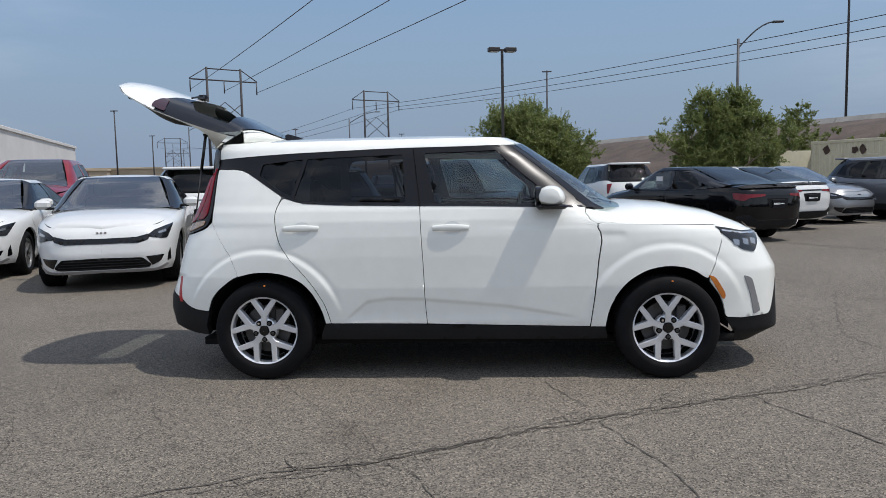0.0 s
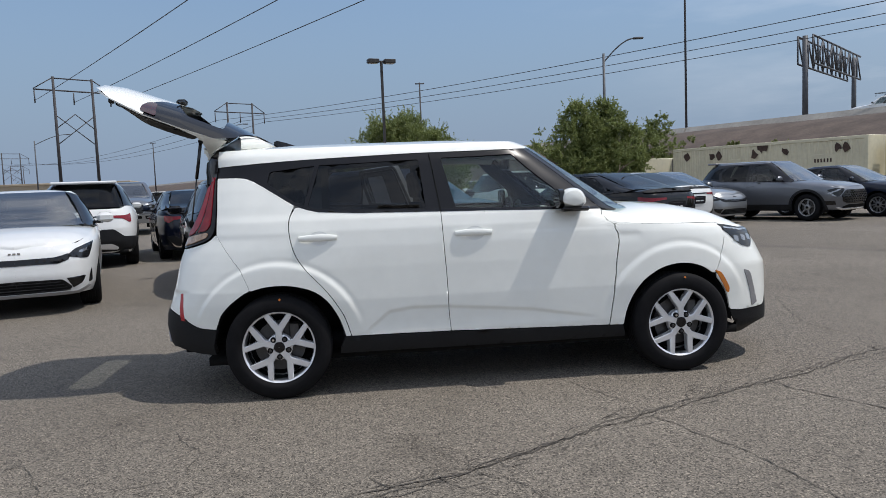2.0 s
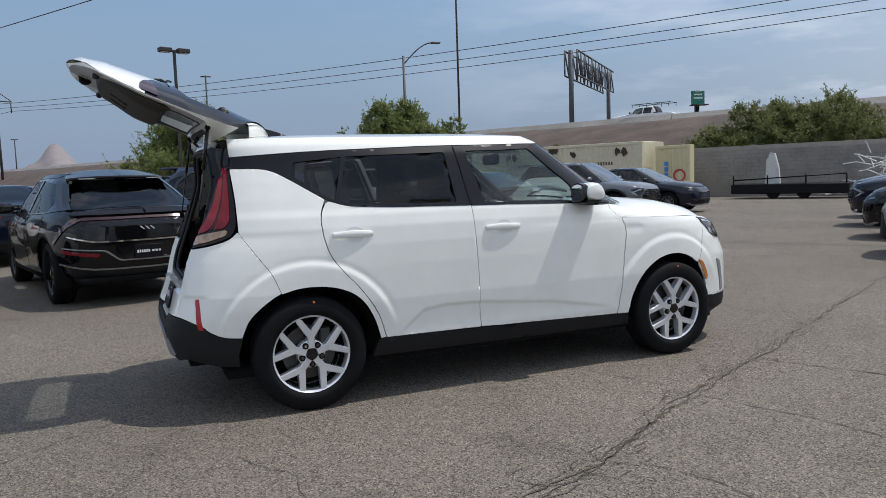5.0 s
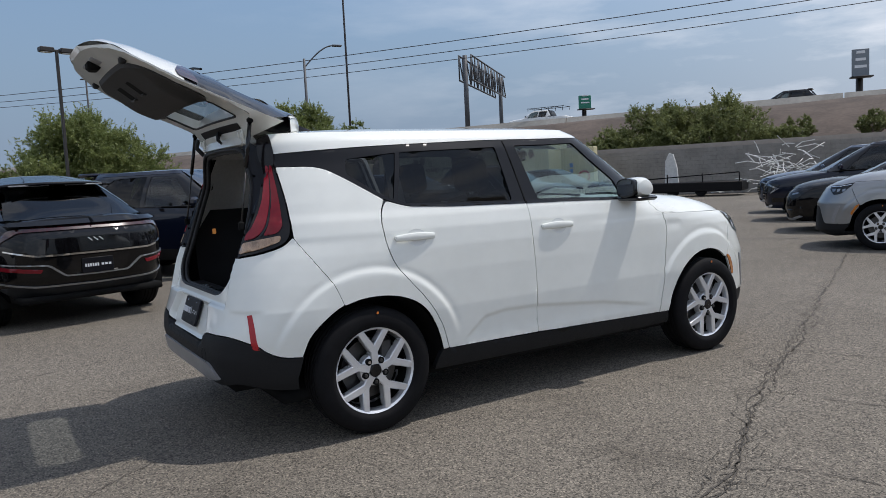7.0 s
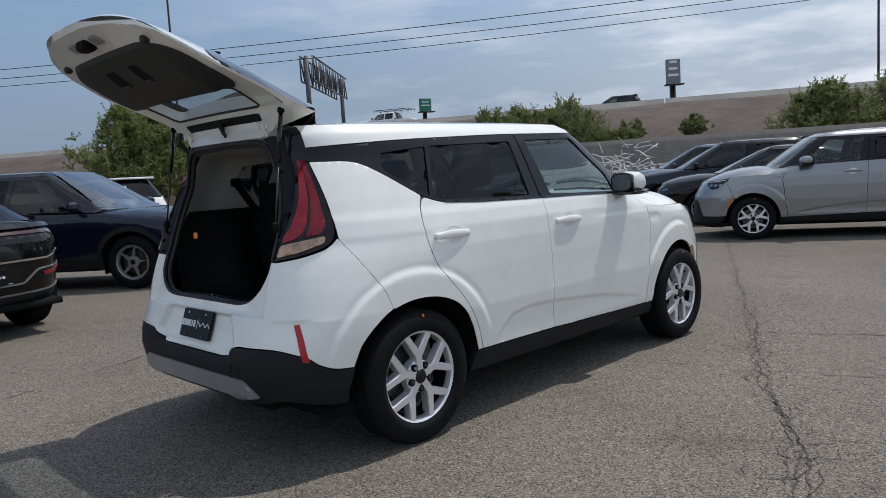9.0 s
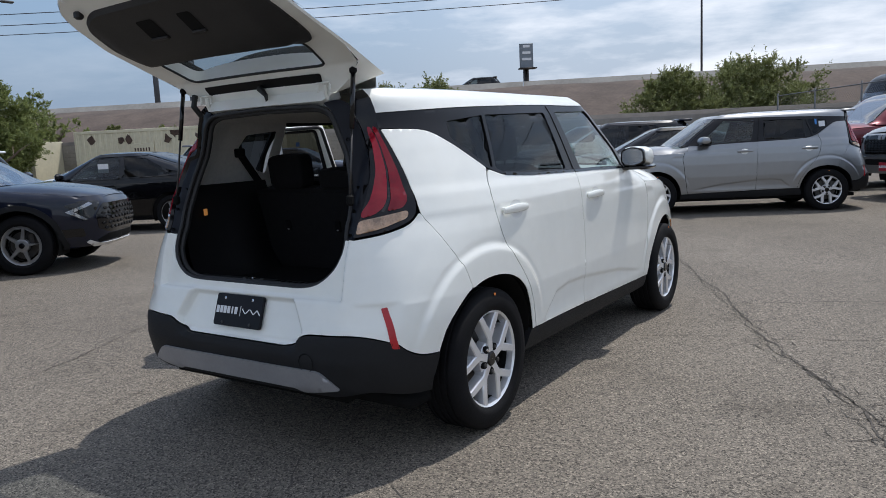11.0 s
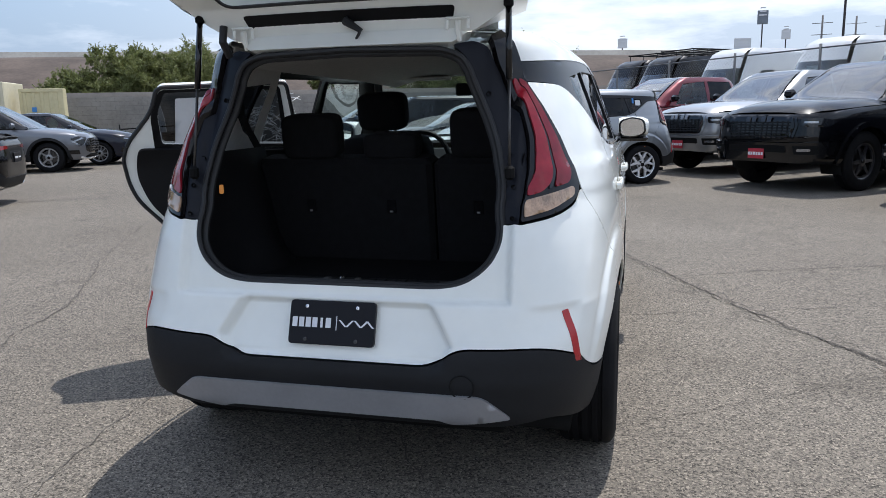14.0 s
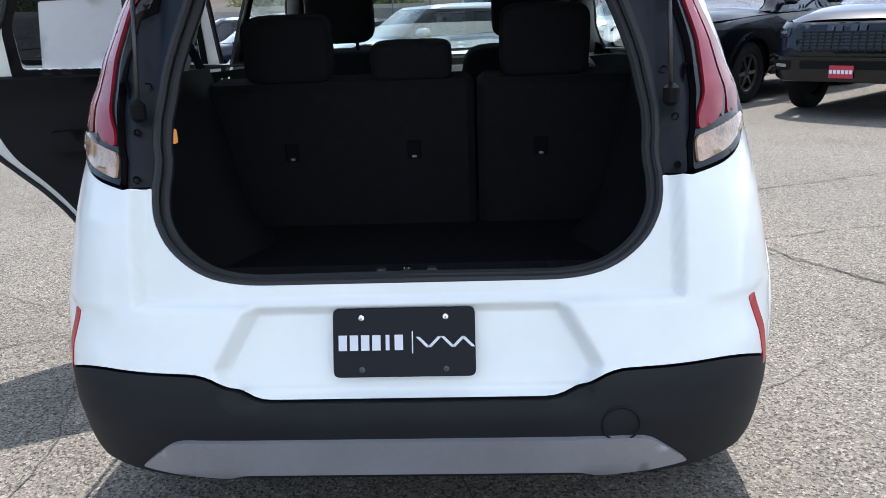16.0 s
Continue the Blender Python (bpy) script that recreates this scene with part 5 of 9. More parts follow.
        q0, q1 = outer(aa, sg * ww), inner(aa, sg * wi)
        mesh_ob("side_wall", [tuple(q) for q in q0] + [tuple(q) for q in q1], [(i, i + 1, 24 + i + 1, 24 + i) for i in range(23)], paint_mat, gate)
    hh = np.linspace(-0.17, 0.17, 9)
    q0, q1 = outer(np.full(9, 0.875), hh), inner(np.full(9, 0.875), hh)
    mesh_ob("tip_wall", [tuple(q) for q in q0] + [tuple(q) for q in q1], [(i, i + 1, 9 + i + 1, 9 + i) for i in range(8)], paint_mat, gate)
    hh = np.linspace(-0.42, 0.42, 21)
    q0, q1 = inner(np.full(21, 0.05), hh), under(np.full(21, -0.02), hh)
    mesh_ob("hinge_wall", [tuple(q) for q in q0] + [tuple(q) for q in q1], [(i, i + 1, 21 + i + 1, 21 + i) for i in range(20)], paint_mat, gate)
    hp("spoiler_underside", sym([(-0.265, 0.10, 0.02), (-0.20, 0.24, 0.02), (-0.09, 0.40, 0.02), (0.0, 0.50, 0.02)]), under, M_GLOSSBLACK)
    tr = sym([(0.440, 0.18, 0.03), (0.455, 0.34, 0.04), (0.415, 0.45, 0.03), (0.445, 0.535, 0.04), (0.60, 0.560, 0.08), (0.735, 0.525, 0.06), (0.785, 0.38, 0.06)])
    deep = lambda a, h: 0.010 + 0.050 * sstep(0.42, 0.52, a) * (1 - 0.7 * sstep(0.62, 0.76, a)) * (1 - sstep(0.42, 0.55, np.abs(h)))
    hp("gate_trim", tr, lambda a, h: inner(a, h, deep(a, h)), M_TRIMGATE, "black plastic inner trim panel", step=0.025)
    ed = densify(fillet(tr), 0.03)
    q0, q1 = inner(ed[:, 0], ed[:, 1], -0.004), inner(ed[:, 0], ed[:, 1], deep(ed[:, 0], ed[:, 1]))
    n = len(ed)
    mesh_ob("trim_edge", [tuple(q) for q in q0] + [tuple(q) for q in q1], [(i, (i + 1) % n, n + (i + 1) % n, n + i) for i in range(n)], M_TRIMGATE, gate)
    hp("stiffener_trim", sym([(0.112, 0.36, 0.015), (0.168, 0.375, 0.015)]), lambda a, h: inner(a, h, 0.016), M_TRIM, step=0.012)
    # grips: no hollow, a darker patch over the trim paints the recess shade
    for h0, w in ((0.06, 0.11), (-0.17, 0.08)):
        hp("grip_recess_shade", [(0.665, h0, 0.015), (0.665, h0 + w, 0.015), (0.735, h0 + w, 0.015), (0.735, h0, 0.015)], lambda a, h: inner(a, h, deep(a, h) + 0.003), M_DARK)
        p = inner(np.array([0.668]), np.array([h0 + w / 2]), float(deep(0.668, h0)) + 0.006)[0]
        Geo().box(tuple(p), (0.020, w, 0.012), ch=0.004).ob("grip_lip", M_TRIMGATE, gate)
    p = inner(np.array([0.835]), np.array([0.0]), 0.004)[0]
    lt = Geo().box(tuple(p), (0.065, 0.115, 0.055), ch=0.014).ob("latch", M_DARK, gate)
    for h in (-0.13, 0.12):
        p = inner(np.array([0.838]), np.array([h]), 0.002)[0]
        Geo().box((0, 0, 0), (0.055, 0.075, 0.016), ch=0.005).ob("plate_lamp", M_SKID, gate, at=Matrix.Translation(p) @ Matrix.Rotation(0.50, 4, "Y"))
    for h in (-0.40, 0.40):
        p = inner(np.array([0.795]), np.array([h * 1.12]), 0.012)[0]
        Geo().box(tuple(p), (0.035, 0.035, 0.035), ch=0.008).ob("bump_stop", M_SEAL, gate)
    # lamp clusters on the gate's outer corners
    for sg in (-1, 1):
        hp("gate_lamp", [(0.52, sg * 0.46, 0.02), (0.52, sg * 0.612, 0.02), (0.62, sg * 0.608, 0.02), (0.61, sg * 0.55, 0.02), (0.57, sg * 0.48, 0.03)], lambda a, h: outer(a, h) + np.array([0.0, 0, 0.008]), M_GATELAMP, "dark red lamp corner", flip=True)
    g = Geo()
    p = outer(np.array([0.43]), np.array([0.0]))[0]
    g.tube([p + np.array([0, 0, 0.035]), *[outer(np.array([0.40]), np.array([hh]))[0] + np.array([0, 0, 0.022]) for hh in (-0.10, -0.22, -0.34)]], [0.012, 0.009, 0.007, 0.006], 6)
    g.box(tuple(p + np.array([-0.01, 0, 0.022])), (0.07, 0.06, 0.045), ch=0.012)
    g.ob("rear_wiper", M_TRIM, gate)
    # white root under the curved front edge of the spoiler
    v, f, n = [], [], 24
    for i in range(n + 1):
        h = -0.47 + 0.94 * i / n
        a = float(np.interp(abs(h), [0.0, 0.10, 0.25, 0.40, 0.53], [-0.27, -0.268, -0.20, -0.09, 0.03]))
        p = outer(np.array([a]), np.array([h]))[0]
        v += [(p[0] - 0.01, h, p[2] - 0.006), (p[0] + 0.004, h, p[2] - 0.014), (p[0] + 0.004, h, 1.598 - 0.12 * h * h), (p[0] - 0.02, h, 1.594 - 0.12 * h * h)]
    for i in range(n):
        for k in range(3):
            q = i * 4 + k
            f.append((q, q + 1, q + 5, q + 4))
    mesh_ob("gate_root", v, f, paint_mat, gate)
    # hinges, struts, cable
    for sg in (-1, 1):
        g = Geo()
        g.tube([(-1.735, sg * 0.38, 1.520), (-1.748, sg * 0.38, 1.545), (-1.752, sg * 0.38, 1.580)], 0.010, 6)
        for dy in (-0.035, 0.035):
            g.box((-1.757, sg * 0.38 + dy, 1.568), (0.010, 0.010, 0.034), ch=0.003)
        g.box((-1.762, sg * 0.38, 1.588), (0.008, 0.08, 0.008), ch=0.003)
        g.ob("hinge", paint_mat, gate)
        a0, b0 = Vector((-1.842, sg * 0.560, 1.10)), inner(np.array([0.16]), np.array([sg * 0.545]), 0.01)[0]
        b0 = Vector(b0)
        mid = a0.lerp(b0, 0.55)
        st = Geo().tube([a0, mid], 0.0048, 10).ob("gas_strut", M_STEEL, gate)
        Geo().tube([mid, b0], 0.0105, 10).ob("strut_cylinder", M_GLOSSBLACK, st)
        Geo().box(tuple(a0), (0.03, 0.03, 0.045), ch=0.008).ob("strut_joint", M_DARK, st)
        Geo().box(tuple(b0), (0.03, 0.03, 0.03), ch=0.008).ob("strut_joint", M_DARK, st)
    Geo().tube([(-1.735, 0.45, 1.500), (-1.775, 0.45, 1.545), (-1.762, 0.45, 1.598)], 0.014, 8).ob("wiring_sleeve", M_SEAL, gate)
    Geo().tube([(-1.752, -0.03, 1.535), (-1.785, -0.06, 1.560), (-1.762, 0.0, 1.596)], [0.006, 0.010, 0.016], 8).ob("washer_hose", M_SEAL, gate)


M_GATELAMP = mat("dark_red_lamp_glass", (0.035, 0.003, 0.005), rough=0.1, coat=1.0, var=0.3, scale=20)
M_TRIMGATE = mat("black_gate_trim", (0.020, 0.019, 0.019), rough=0.62, var=0.12, scale=10, bump=0.12, bscale=600)


# ---------------------------------------------------------------- other vehicles
def arch_pts(K, cx, R, sill, gap=0.065, lift=0.0):
    S, r = K.S, R + gap
    out = []
    for a in np.linspace(math.pi + 0.30, -0.30, 11):
        x, z = cx + r * math.cos(a), R + lift + r * math.sin(a)
        if z > sill + 0.01:
            out.append((x, z))
    pts = [(out[0][0], sill)] + out + [(out[-1][0], sill)]
    return [S(x, z, 0.07 if 0 < i < len(pts) - 1 else 0.0) for i, (x, z) in enumerate(pts)]


TYPES = {
    "sedan": dict(
        ar=[(0.18, 2.15), (0.30, 2.32), (0.45, 2.38), (0.70, 2.40), (0.92, 2.37), (1.02, 2.30), (1.07, 2.16), (1.10, 1.92), (1.13, 1.74), (1.25, 1.36), (1.38, 0.92), (1.44, 0.68)],
        af=[(0.14, 2.06), (0.24, 2.22), (0.45, 2.26), (0.62, 2.24), (0.72, 2.20), (0.79, 2.12), (0.85, 1.96), (0.90, 1.64), (0.95, 1.28), (1.0, 1.10), (1.2, 0.68), (1.38, 0.28), (1.44, 0.10)],
        w=[(0.18, 0.82), (0.32, 0.87), (0.6, 0.90), (0.8, 0.90), (0.92, 0.888), (1.0, 0.86), (1.2, 0.765), (1.38, 0.65), (1.44, 0.56)],
        nr=5.2, nf=4.6, wb=(-1.35, 1.35), R=0.325, rim=0.225, sill=0.22,
        top=[("F", 0.0, 0.785), ("F", 0.45, 0.79), ("S", 2.0, 0.80), ("S", 1.80, 0.845), ("S", 1.5, 0.885), ("S", 1.06, 0.935), ("S", 0.9, 0.945), ("S", 0.0, 0.96), ("S", -1.2, 0.985), ("S", -1.8, 1.02), ("S", -2.2, 1.03), ("R", 0.6, 1.04), ("R", 0.0, 1.05)],
        belt=[(0.92, 0.955), (0.0, 0.965), (-1.2, 0.99), (-1.72, 1.025)], roof=1.425, screen=(0.985, 0.71, 0.50), back=(1.085, 0.65, 0.49),
        wins=[[(0.62, 0.985), (0.20, 1.345), (-0.30, 1.375), (-0.33, 0.985)], [(-0.41, 0.99), (-0.38, 1.372), (-0.80, 1.335), (-1.18, 1.15), (-1.14, 1.005)], [(-1.20, 1.02), (-1.24, 1.13), (-1.50, 1.05)]],
        hood=[(0.96, 0.99, 0.932), (1.4, 0.99, 0.895), (1.8, 0.935, 0.845), (2.05, 0.865, 0.795), (2.15, 0.805, 0.765)],
        deck=[(-1.62, 1.095, 1.01), (-1.9, 1.09, 1.03), (-2.25, 1.085, 1.045), (-2.36, 1.065, 1.04)],
        doors=[[(0.90, 0.94), (0.94, 0.60), (0.86, 0.31), (-0.36, 0.31), (-0.34, 0.955)], [(-0.37, 0.955), (-0.39, 0.31), (-0.92, 0.31), (-1.02, 0.58), (-1.22, 0.80), (-1.16, 0.975)]],
        handles=((-0.22, 0.86), (-1.05, 0.88)), mirror=(0.70, 1.0)),
    "suv": dict(
        ar=[(0.25, 2.12), (0.36, 2.26), (0.50, 2.32), (0.75, 2.32), (0.95, 2.27), (1.10, 2.20), (1.2, 2.11), (1.4, 1.96), (1.56, 1.82), (1.65, 1.68)],
        af=[(0.2, 2.08), (0.32, 2.24), (0.6, 2.30), (0.8, 2.27), (0.90, 2.18), (0.96, 1.95), (1.01, 1.60), (1.05, 1.28), (1.09, 1.10), (1.3, 0.74), (1.55, 0.28), (1.65, 0.06)],
        w=[(0.25, 0.85), (0.4, 0.90), (0.65, 0.93), (0.9, 0.93), (1.03, 0.91), (1.12, 0.875), (1.35, 0.785), (1.55, 0.68), (1.65, 0.56)],
        nr=4.6, nf=3.8, wb=(-1.378, 1.378), R=0.36, rim=0.235, sill=0.28,
        top=[("F", 0.0, 0.90), ("F", 0.5, 0.90), ("S", 2.05, 0.90), ("S", 1.8, 0.945), ("S", 1.4, 0.99), ("S", 1.04, 1.03), ("S", 0.0, 1.06), ("S", -1.2, 1.09), ("S", -1.7, 1.16), ("S", -1.95, 1.17), ("R", 0.6, 1.12), ("R", 0.0, 1.12)],
        belt=[(0.92, 1.045), (0.0, 1.07), (-1.2, 1.10), (-1.7, 1.165), (-1.85, 1.17)], roof=1.625, screen=(1.075, 0.74, 0.48), back=(1.15, 0.66, 0.50),
        wins=[[(0.60, 1.085), (0.18, 1.50), (-0.30, 1.545), (-0.32, 1.09)], [(-0.40, 1.095), (-0.38, 1.545), (-1.02, 1.53), (-1.25, 1.36), (-1.2, 1.125)], [(-1.31, 1.15), (-1.34, 1.34), (-1.20, 1.50), (-1.50, 1.43), (-1.64, 1.22)]],
        hood=[(0.96, 1.085, 1.02), (1.4, 1.07, 0.99), (1.8, 1.01, 0.94), (2.08, 0.94, 0.89), (2.20, 0.89, 0.86)],
        deck=None,
        doors=[[(0.92, 1.03), (0.96, 0.65), (0.88, 0.42), (-0.36, 0.42), (-0.34, 1.06)], [(-0.37, 1.06), (-0.39, 0.42), (-0.92, 0.42), (-1.03, 0.68), (-1.30, 0.90), (-1.26, 1.09)]],
        handles=((-0.22, 0.95), (-1.1, 0.97)), mirror=(0.70, 1.09)),
    "crossover": dict(
        ar=[(0.25, 2.10), (0.36, 2.24), (0.50, 2.30), (0.75, 2.32), (0.93, 2.31), (1.02, 2.24), (1.07, 2.08), (1.12, 1.92), (1.25, 1.62), (1.40, 1.26), (1.52, 0.92)],
        af=[(0.2, 2.08), (0.32, 2.22), (0.6, 2.27), (0.75, 2.22), (0.84, 2.05), (0.92, 1.7), (0.98, 1.36), (1.03, 1.18), (1.2, 0.80), (1.42, 0.32), (1.52, 0.06)],
        w=[(0.25, 0.85), (0.4, 0.91), (0.65, 0.94), (0.85, 0.935), (0.98, 0.905), (1.06, 0.86), (1.25, 0.77), (1.42, 0.67), (1.52, 0.55)],
        nr=4.6, nf=3.8, wb=(-1.45, 1.45), R=0.36, rim=0.25, sill=0.27,
        top=[("F", 0.0, 0.82), ("F", 0.5, 0.82), ("S", 2.0, 0.83), ("S", 1.7, 0.90), ("S", 1.1, 0.98), ("S", 0.0, 1.0), ("S", -1.2, 1.03), ("S", -1.8, 1.07), ("S", -2.1, 1.03), ("R", 0.6, 1.04), ("R", 0.0, 1.05)],
        belt=[(0.98, 0.985), (0.0, 1.005), (-1.2, 1.035), (-1.75, 1.075)], roof=1.505, screen=(1.02, 0.74, 0.45), back=(1.085, 0.68, 0.45),
        wins=[[(0.62, 1.02), (0.18, 1.40), (-0.30, 1.435), (-0.32, 1.03)], [(-0.40, 1.03), (-0.38, 1.435), (-1.0, 1.38), (-1.42, 1.16), (-1.38, 1.06)]],
        hood=[(1.0, 1.03, 0.97), (1.5, 1.0, 0.92), (1.9, 0.91, 0.84), (2.1, 0.84, 0.80), (2.17, 0.81, 0.79)],
        deck=[(-1.82, 1.10, 1.05), (-2.0, 1.10, 1.05), (-2.22, 1.085, 1.04), (-2.30, 1.05, 1.03)],
        doors=[[(0.96, 0.97), (1.0, 0.65), (0.92, 0.40), (-0.36, 0.40), (-0.34, 1.0)], [(-0.37, 1.0), (-0.39, 0.40), (-0.98, 0.40), (-1.10, 0.68), (-1.34, 0.88), (-1.3, 1.03)]],
        handles=((-0.22, 0.90), (-1.1, 0.92)), mirror=(0.72, 1.03)),
    "pickup": dict(
        ar=[(0.35, 2.75), (0.5, 2.93), (0.8, 2.95), (1.2, 2.93), (1.30, 2.80), (1.34, 1.60), (1.38, 1.36), (1.6, 1.30), (1.85, 1.18), (1.96, 1.0)],
        af=[(0.32, 2.70), (0.45, 2.90), (0.8, 2.95), (1.08, 2.92), (1.16, 2.82), (1.22, 2.3), (1.28, 1.70), (1.33, 1.38), (1.6, 0.98), (1.85, 0.55), (1.96, 0.25)],
        w=[(0.35, 0.94), (0.5, 1.0), (0.8, 1.03), (1.1, 1.02), (1.25, 0.99), (1.35, 0.95), (1.6, 0.86), (1.85, 0.74), (1.96, 0.62)],
        nr=7.0, nf=7.0, wb=(-1.83, 1.86), R=0.44, rim=0.265, sill=0.42,
        top=[("F", 0.0, 1.14), ("F", 0.6, 1.14), ("S", 2.6, 1.16), ("S", 2.0, 1.215), ("S", 1.35, 1.25), ("S", 0.0, 1.29), ("S", -1.25, 1.30), ("S", -2.0, 1.29), ("S", -2.8, 1.28), ("R", 0.7, 1.27), ("R", 0.0, 1.27)],
        belt=[(1.15, 1.275), (0.0, 1.295), (-1.2, 1.315)], roof=1.93, screen=(1.31, 0.82, 0.53), back=(1.40, 0.75, 0.58),
        wins=[[(0.82, 1.32), (0.46, 1.78), (-0.20, 1.835), (-0.22, 1.325)], [(-0.30, 1.33), (-0.28, 1.835), (-0.98, 1.82), (-1.06, 1.345)]],
        hood=[(1.22, 1.36, 1.26), (1.7, 1.375, 1.245), (2.3, 1.335, 1.20), (2.7, 1.26, 1.17), (2.84, 1.17, 1.13)],
        deck=[(-1.34, 1.30, 1.29), (-2.0, 1.30, 1.29), (-2.8, 1.29, 1.275), (-2.9, 1.27, 1.26)],
        doors=[[(1.12, 1.25), (1.18, 0.9), (1.12, 0.55), (-0.26, 0.55), (-0.24, 1.28)], [(-0.27, 1.28), (-0.29, 0.55), (-1.20, 0.55), (-1.24, 1.29)]],
        handles=((-0.10, 1.16), (-1.05, 1.18)), mirror=(0.92, 1.40)),
    "van": dict(
        ar=[(0.3, 2.85), (0.45, 2.95), (1.2, 2.96), (2.0, 2.93), (2.45, 2.88), (2.62, 2.75)],
        af=[(0.25, 2.75), (0.4, 2.9), (0.8, 2.9), (1.05, 2.75), (1.15, 2.60), (1.25, 2.42), (1.7, 2.12), (2.1, 1.85), (2.45, 1.62), (2.62, 1.2)],
        w=[(0.3, 0.95), (0.5, 1.0), (1.2, 1.02), (1.6, 1.0), (2.1, 0.95), (2.45, 0.89), (2.62, 0.75)],
        nr=12.0, nf=4.5, wb=(-1.83, 1.83), R=0.36, rim=0.21, sill=0.38,
        top=[("F", 0.0, 1.02), ("F", 0.6, 1.02), ("S", 2.4, 1.08), ("S", 2.0, 1.18), ("S", 1.5, 1.22), ("S", 0.0, 1.24), ("S", -2.0, 1.24), ("S", -2.85, 1.24), ("R", 0.5, 1.24), ("R", 0.0, 1.24)],
        belt=[(1.85, 1.23), (0.0, 1.245), (-2.8, 1.245)], roof=2.58, screen=(1.25, 0.86, 0.64), back=(1.35, 0.80, 0.74),
        wins=[[(1.42, 1.32), (1.12, 1.95), (0.55, 1.98), (0.55, 1.30)]],
        hood=[(2.0, 1.26, 1.20), (2.3, 1.18, 1.14), (2.6, 1.06, 1.02), (2.75, 1.0, 0.98)],
        deck=None,
        doors=[[(1.55, 1.22), (1.60, 0.8), (1.45, 0.5), (0.45, 0.5), (0.45, 1.23)], [(0.38, 1.23), (0.38, 0.5), (-0.9, 0.5), (-0.9, 1.23)]],
        handles=((0.55, 1.1), (-0.8, 1.1)), mirror=(1.5, 1.45)),
}
SHELLS = {k: Shell(v["ar"], v["af"], v["w"], v["nr"], v["nf"], disp=None) for k, v in TYPES.items()}


def vehicle(kind, paint_mat, label, at, category="car", front=None, rear=None, clad=False, style="multi", wheel_mat=None, dark_glass=True, group="cars in the lot", name=None, rack=False, sticker=None):
    """Any other car, truck or van of the lot."""
    T, K = TYPES[kind], SHELLS[kind]
    S, R, F = K.S, K.R, K.F
    tok = {"S": lambda a, z, r: S(a, z, r), "R": lambda a, z, r: R(-a, z, r), "F": lambda a, z, r: F(-a, z, r)}
    car = thing(name or {"pickup": "pickup_truck", "van": "cargo_van", "suv": "suv_car", "crossover": "crossover_car"}.get(kind, "sedan_car"), label, category, group, at)
    xr, xf = T["wb"]
    sill, rad = T["sill"], T["R"]
    zr = T["roof"]
    back_arch, front_arch = arch_pts(K, xr, rad, sill), arch_pts(K, xf, rad, sill)
    top = [tok[k](a, z, 0.03 if a else 0.0) for k, a, z in T["top"]]
    top[0] = F(-0.0003, T["top"][0][2], 0.0)
    top[-1] = R(-0.0, T["top"][-1][2], 0.0)
    zb = sill + 0.02
    z_b, w_b, w_t = T["screen"]
    zk, wk_b, wk_t = T["back"]
    for flip in (False, True):
        sg = 1 if flip else -1
        def P(nm, pts, m, label="", parent=car, flip=flip, **k):
            k.setdefault("step", 0.06)
            return K.panel(nm, pts, m, parent, label, flip=flip, **k)
        low = [R(0.0, zb, 0.0), *back_arch, *front_arch, F(-0.0003, zb, 0.0)]
        P("body", low + top, paint_mat, step=0.045, rim=0.03)
        belt = [S(x, z + 0.002, 0.0) for x, z in T["belt"]]
        roofline = [R(-wk_t, zr, 0.0), S(-0.25 * (xf - xr), zr, 0.0), S(0.0, zr, 0.0), F(-w_t, zr, 0.0)]
        holes = [[S(x, z, 0.03) for x, z in q] for q in T["wins"]]
        P("pillar_frame", [F(-w_b, z_b, 0.0), *belt, R(-wk_b, zk, 0.0), *roofline], paint_mat if kind in ("van", "pickup") else M_GLOSSBLACK, holes=holes, step=0.05, rim=0.02)
        if kind not in ("van", "pickup"):
            rl = [S(x, zr - 0.05, 0.1) for x in np.linspace(0.18, -0.85 if kind != "suv" else -1.4, 5)]
            P("roof_rail", [F(-w_t, zr, 0.0), *rl, R(-wk_t, zr, 0.0), S(0.0, zr, 0.0)], paint_mat, off=0.004, rim=0.004)
        for i, q in enumerate(holes):
            P("side_window", q, G_DARK if (i > 0 and dark_glass) or kind == "crossover" else G_TINT, off=-0.006, rim=0, step=0.12)
        for i, q in enumerate(T["doors"]):
            d = P("door", [S(x, z, 0.03) for x, z in q], paint_mat, off=0.0035, rim=0.006, step=0.06)
            x, z = T["handles"][i]
            y = K.y_at(x, z)
            Geo().box((x, sg * (y + 0.022), z), (0.21, 0.022, 0.028), ch=0.008).ob("door_handle", paint_mat, d)
        if clad:
            zc = sill + 0.16
            P("sill_cladding", [S(xr + rad + 0.06, sill - 0.01, 0), S(xf - rad - 0.06, sill - 0.01, 0), S(xf - rad - 0.03, zc, 0), S(xr + rad + 0.03, zc, 0)], M_CLAD, off=0.008, rim=0.02)
            for cx in (xr, xf):
                a = arch_pts(K, cx, rad, sill)
                b = arch_pts(K, cx, rad, sill, gap=0.13)
                P("arch_cladding", a + b[::-1], M_CLAD, off=0.010, rim=0.012, step=0.05)
        if kind == "pickup":
            for cx in (xr, xf):
                P("wheel_arch_flare", arch_pts(K, cx, rad, sill) + arch_pts(K, cx, rad, sill, gap=0.145)[::-1], paint_mat, off=0.028, rim=0.03, step=0.05)
            P("sill_step", [S(-1.25, 0.46, 0), S(1.25, 0.46, 0), S(1.25, 0.40, 0), S(-1.25, 0.40, 0)], M_CLAD, off=0.05, rim=0.06)
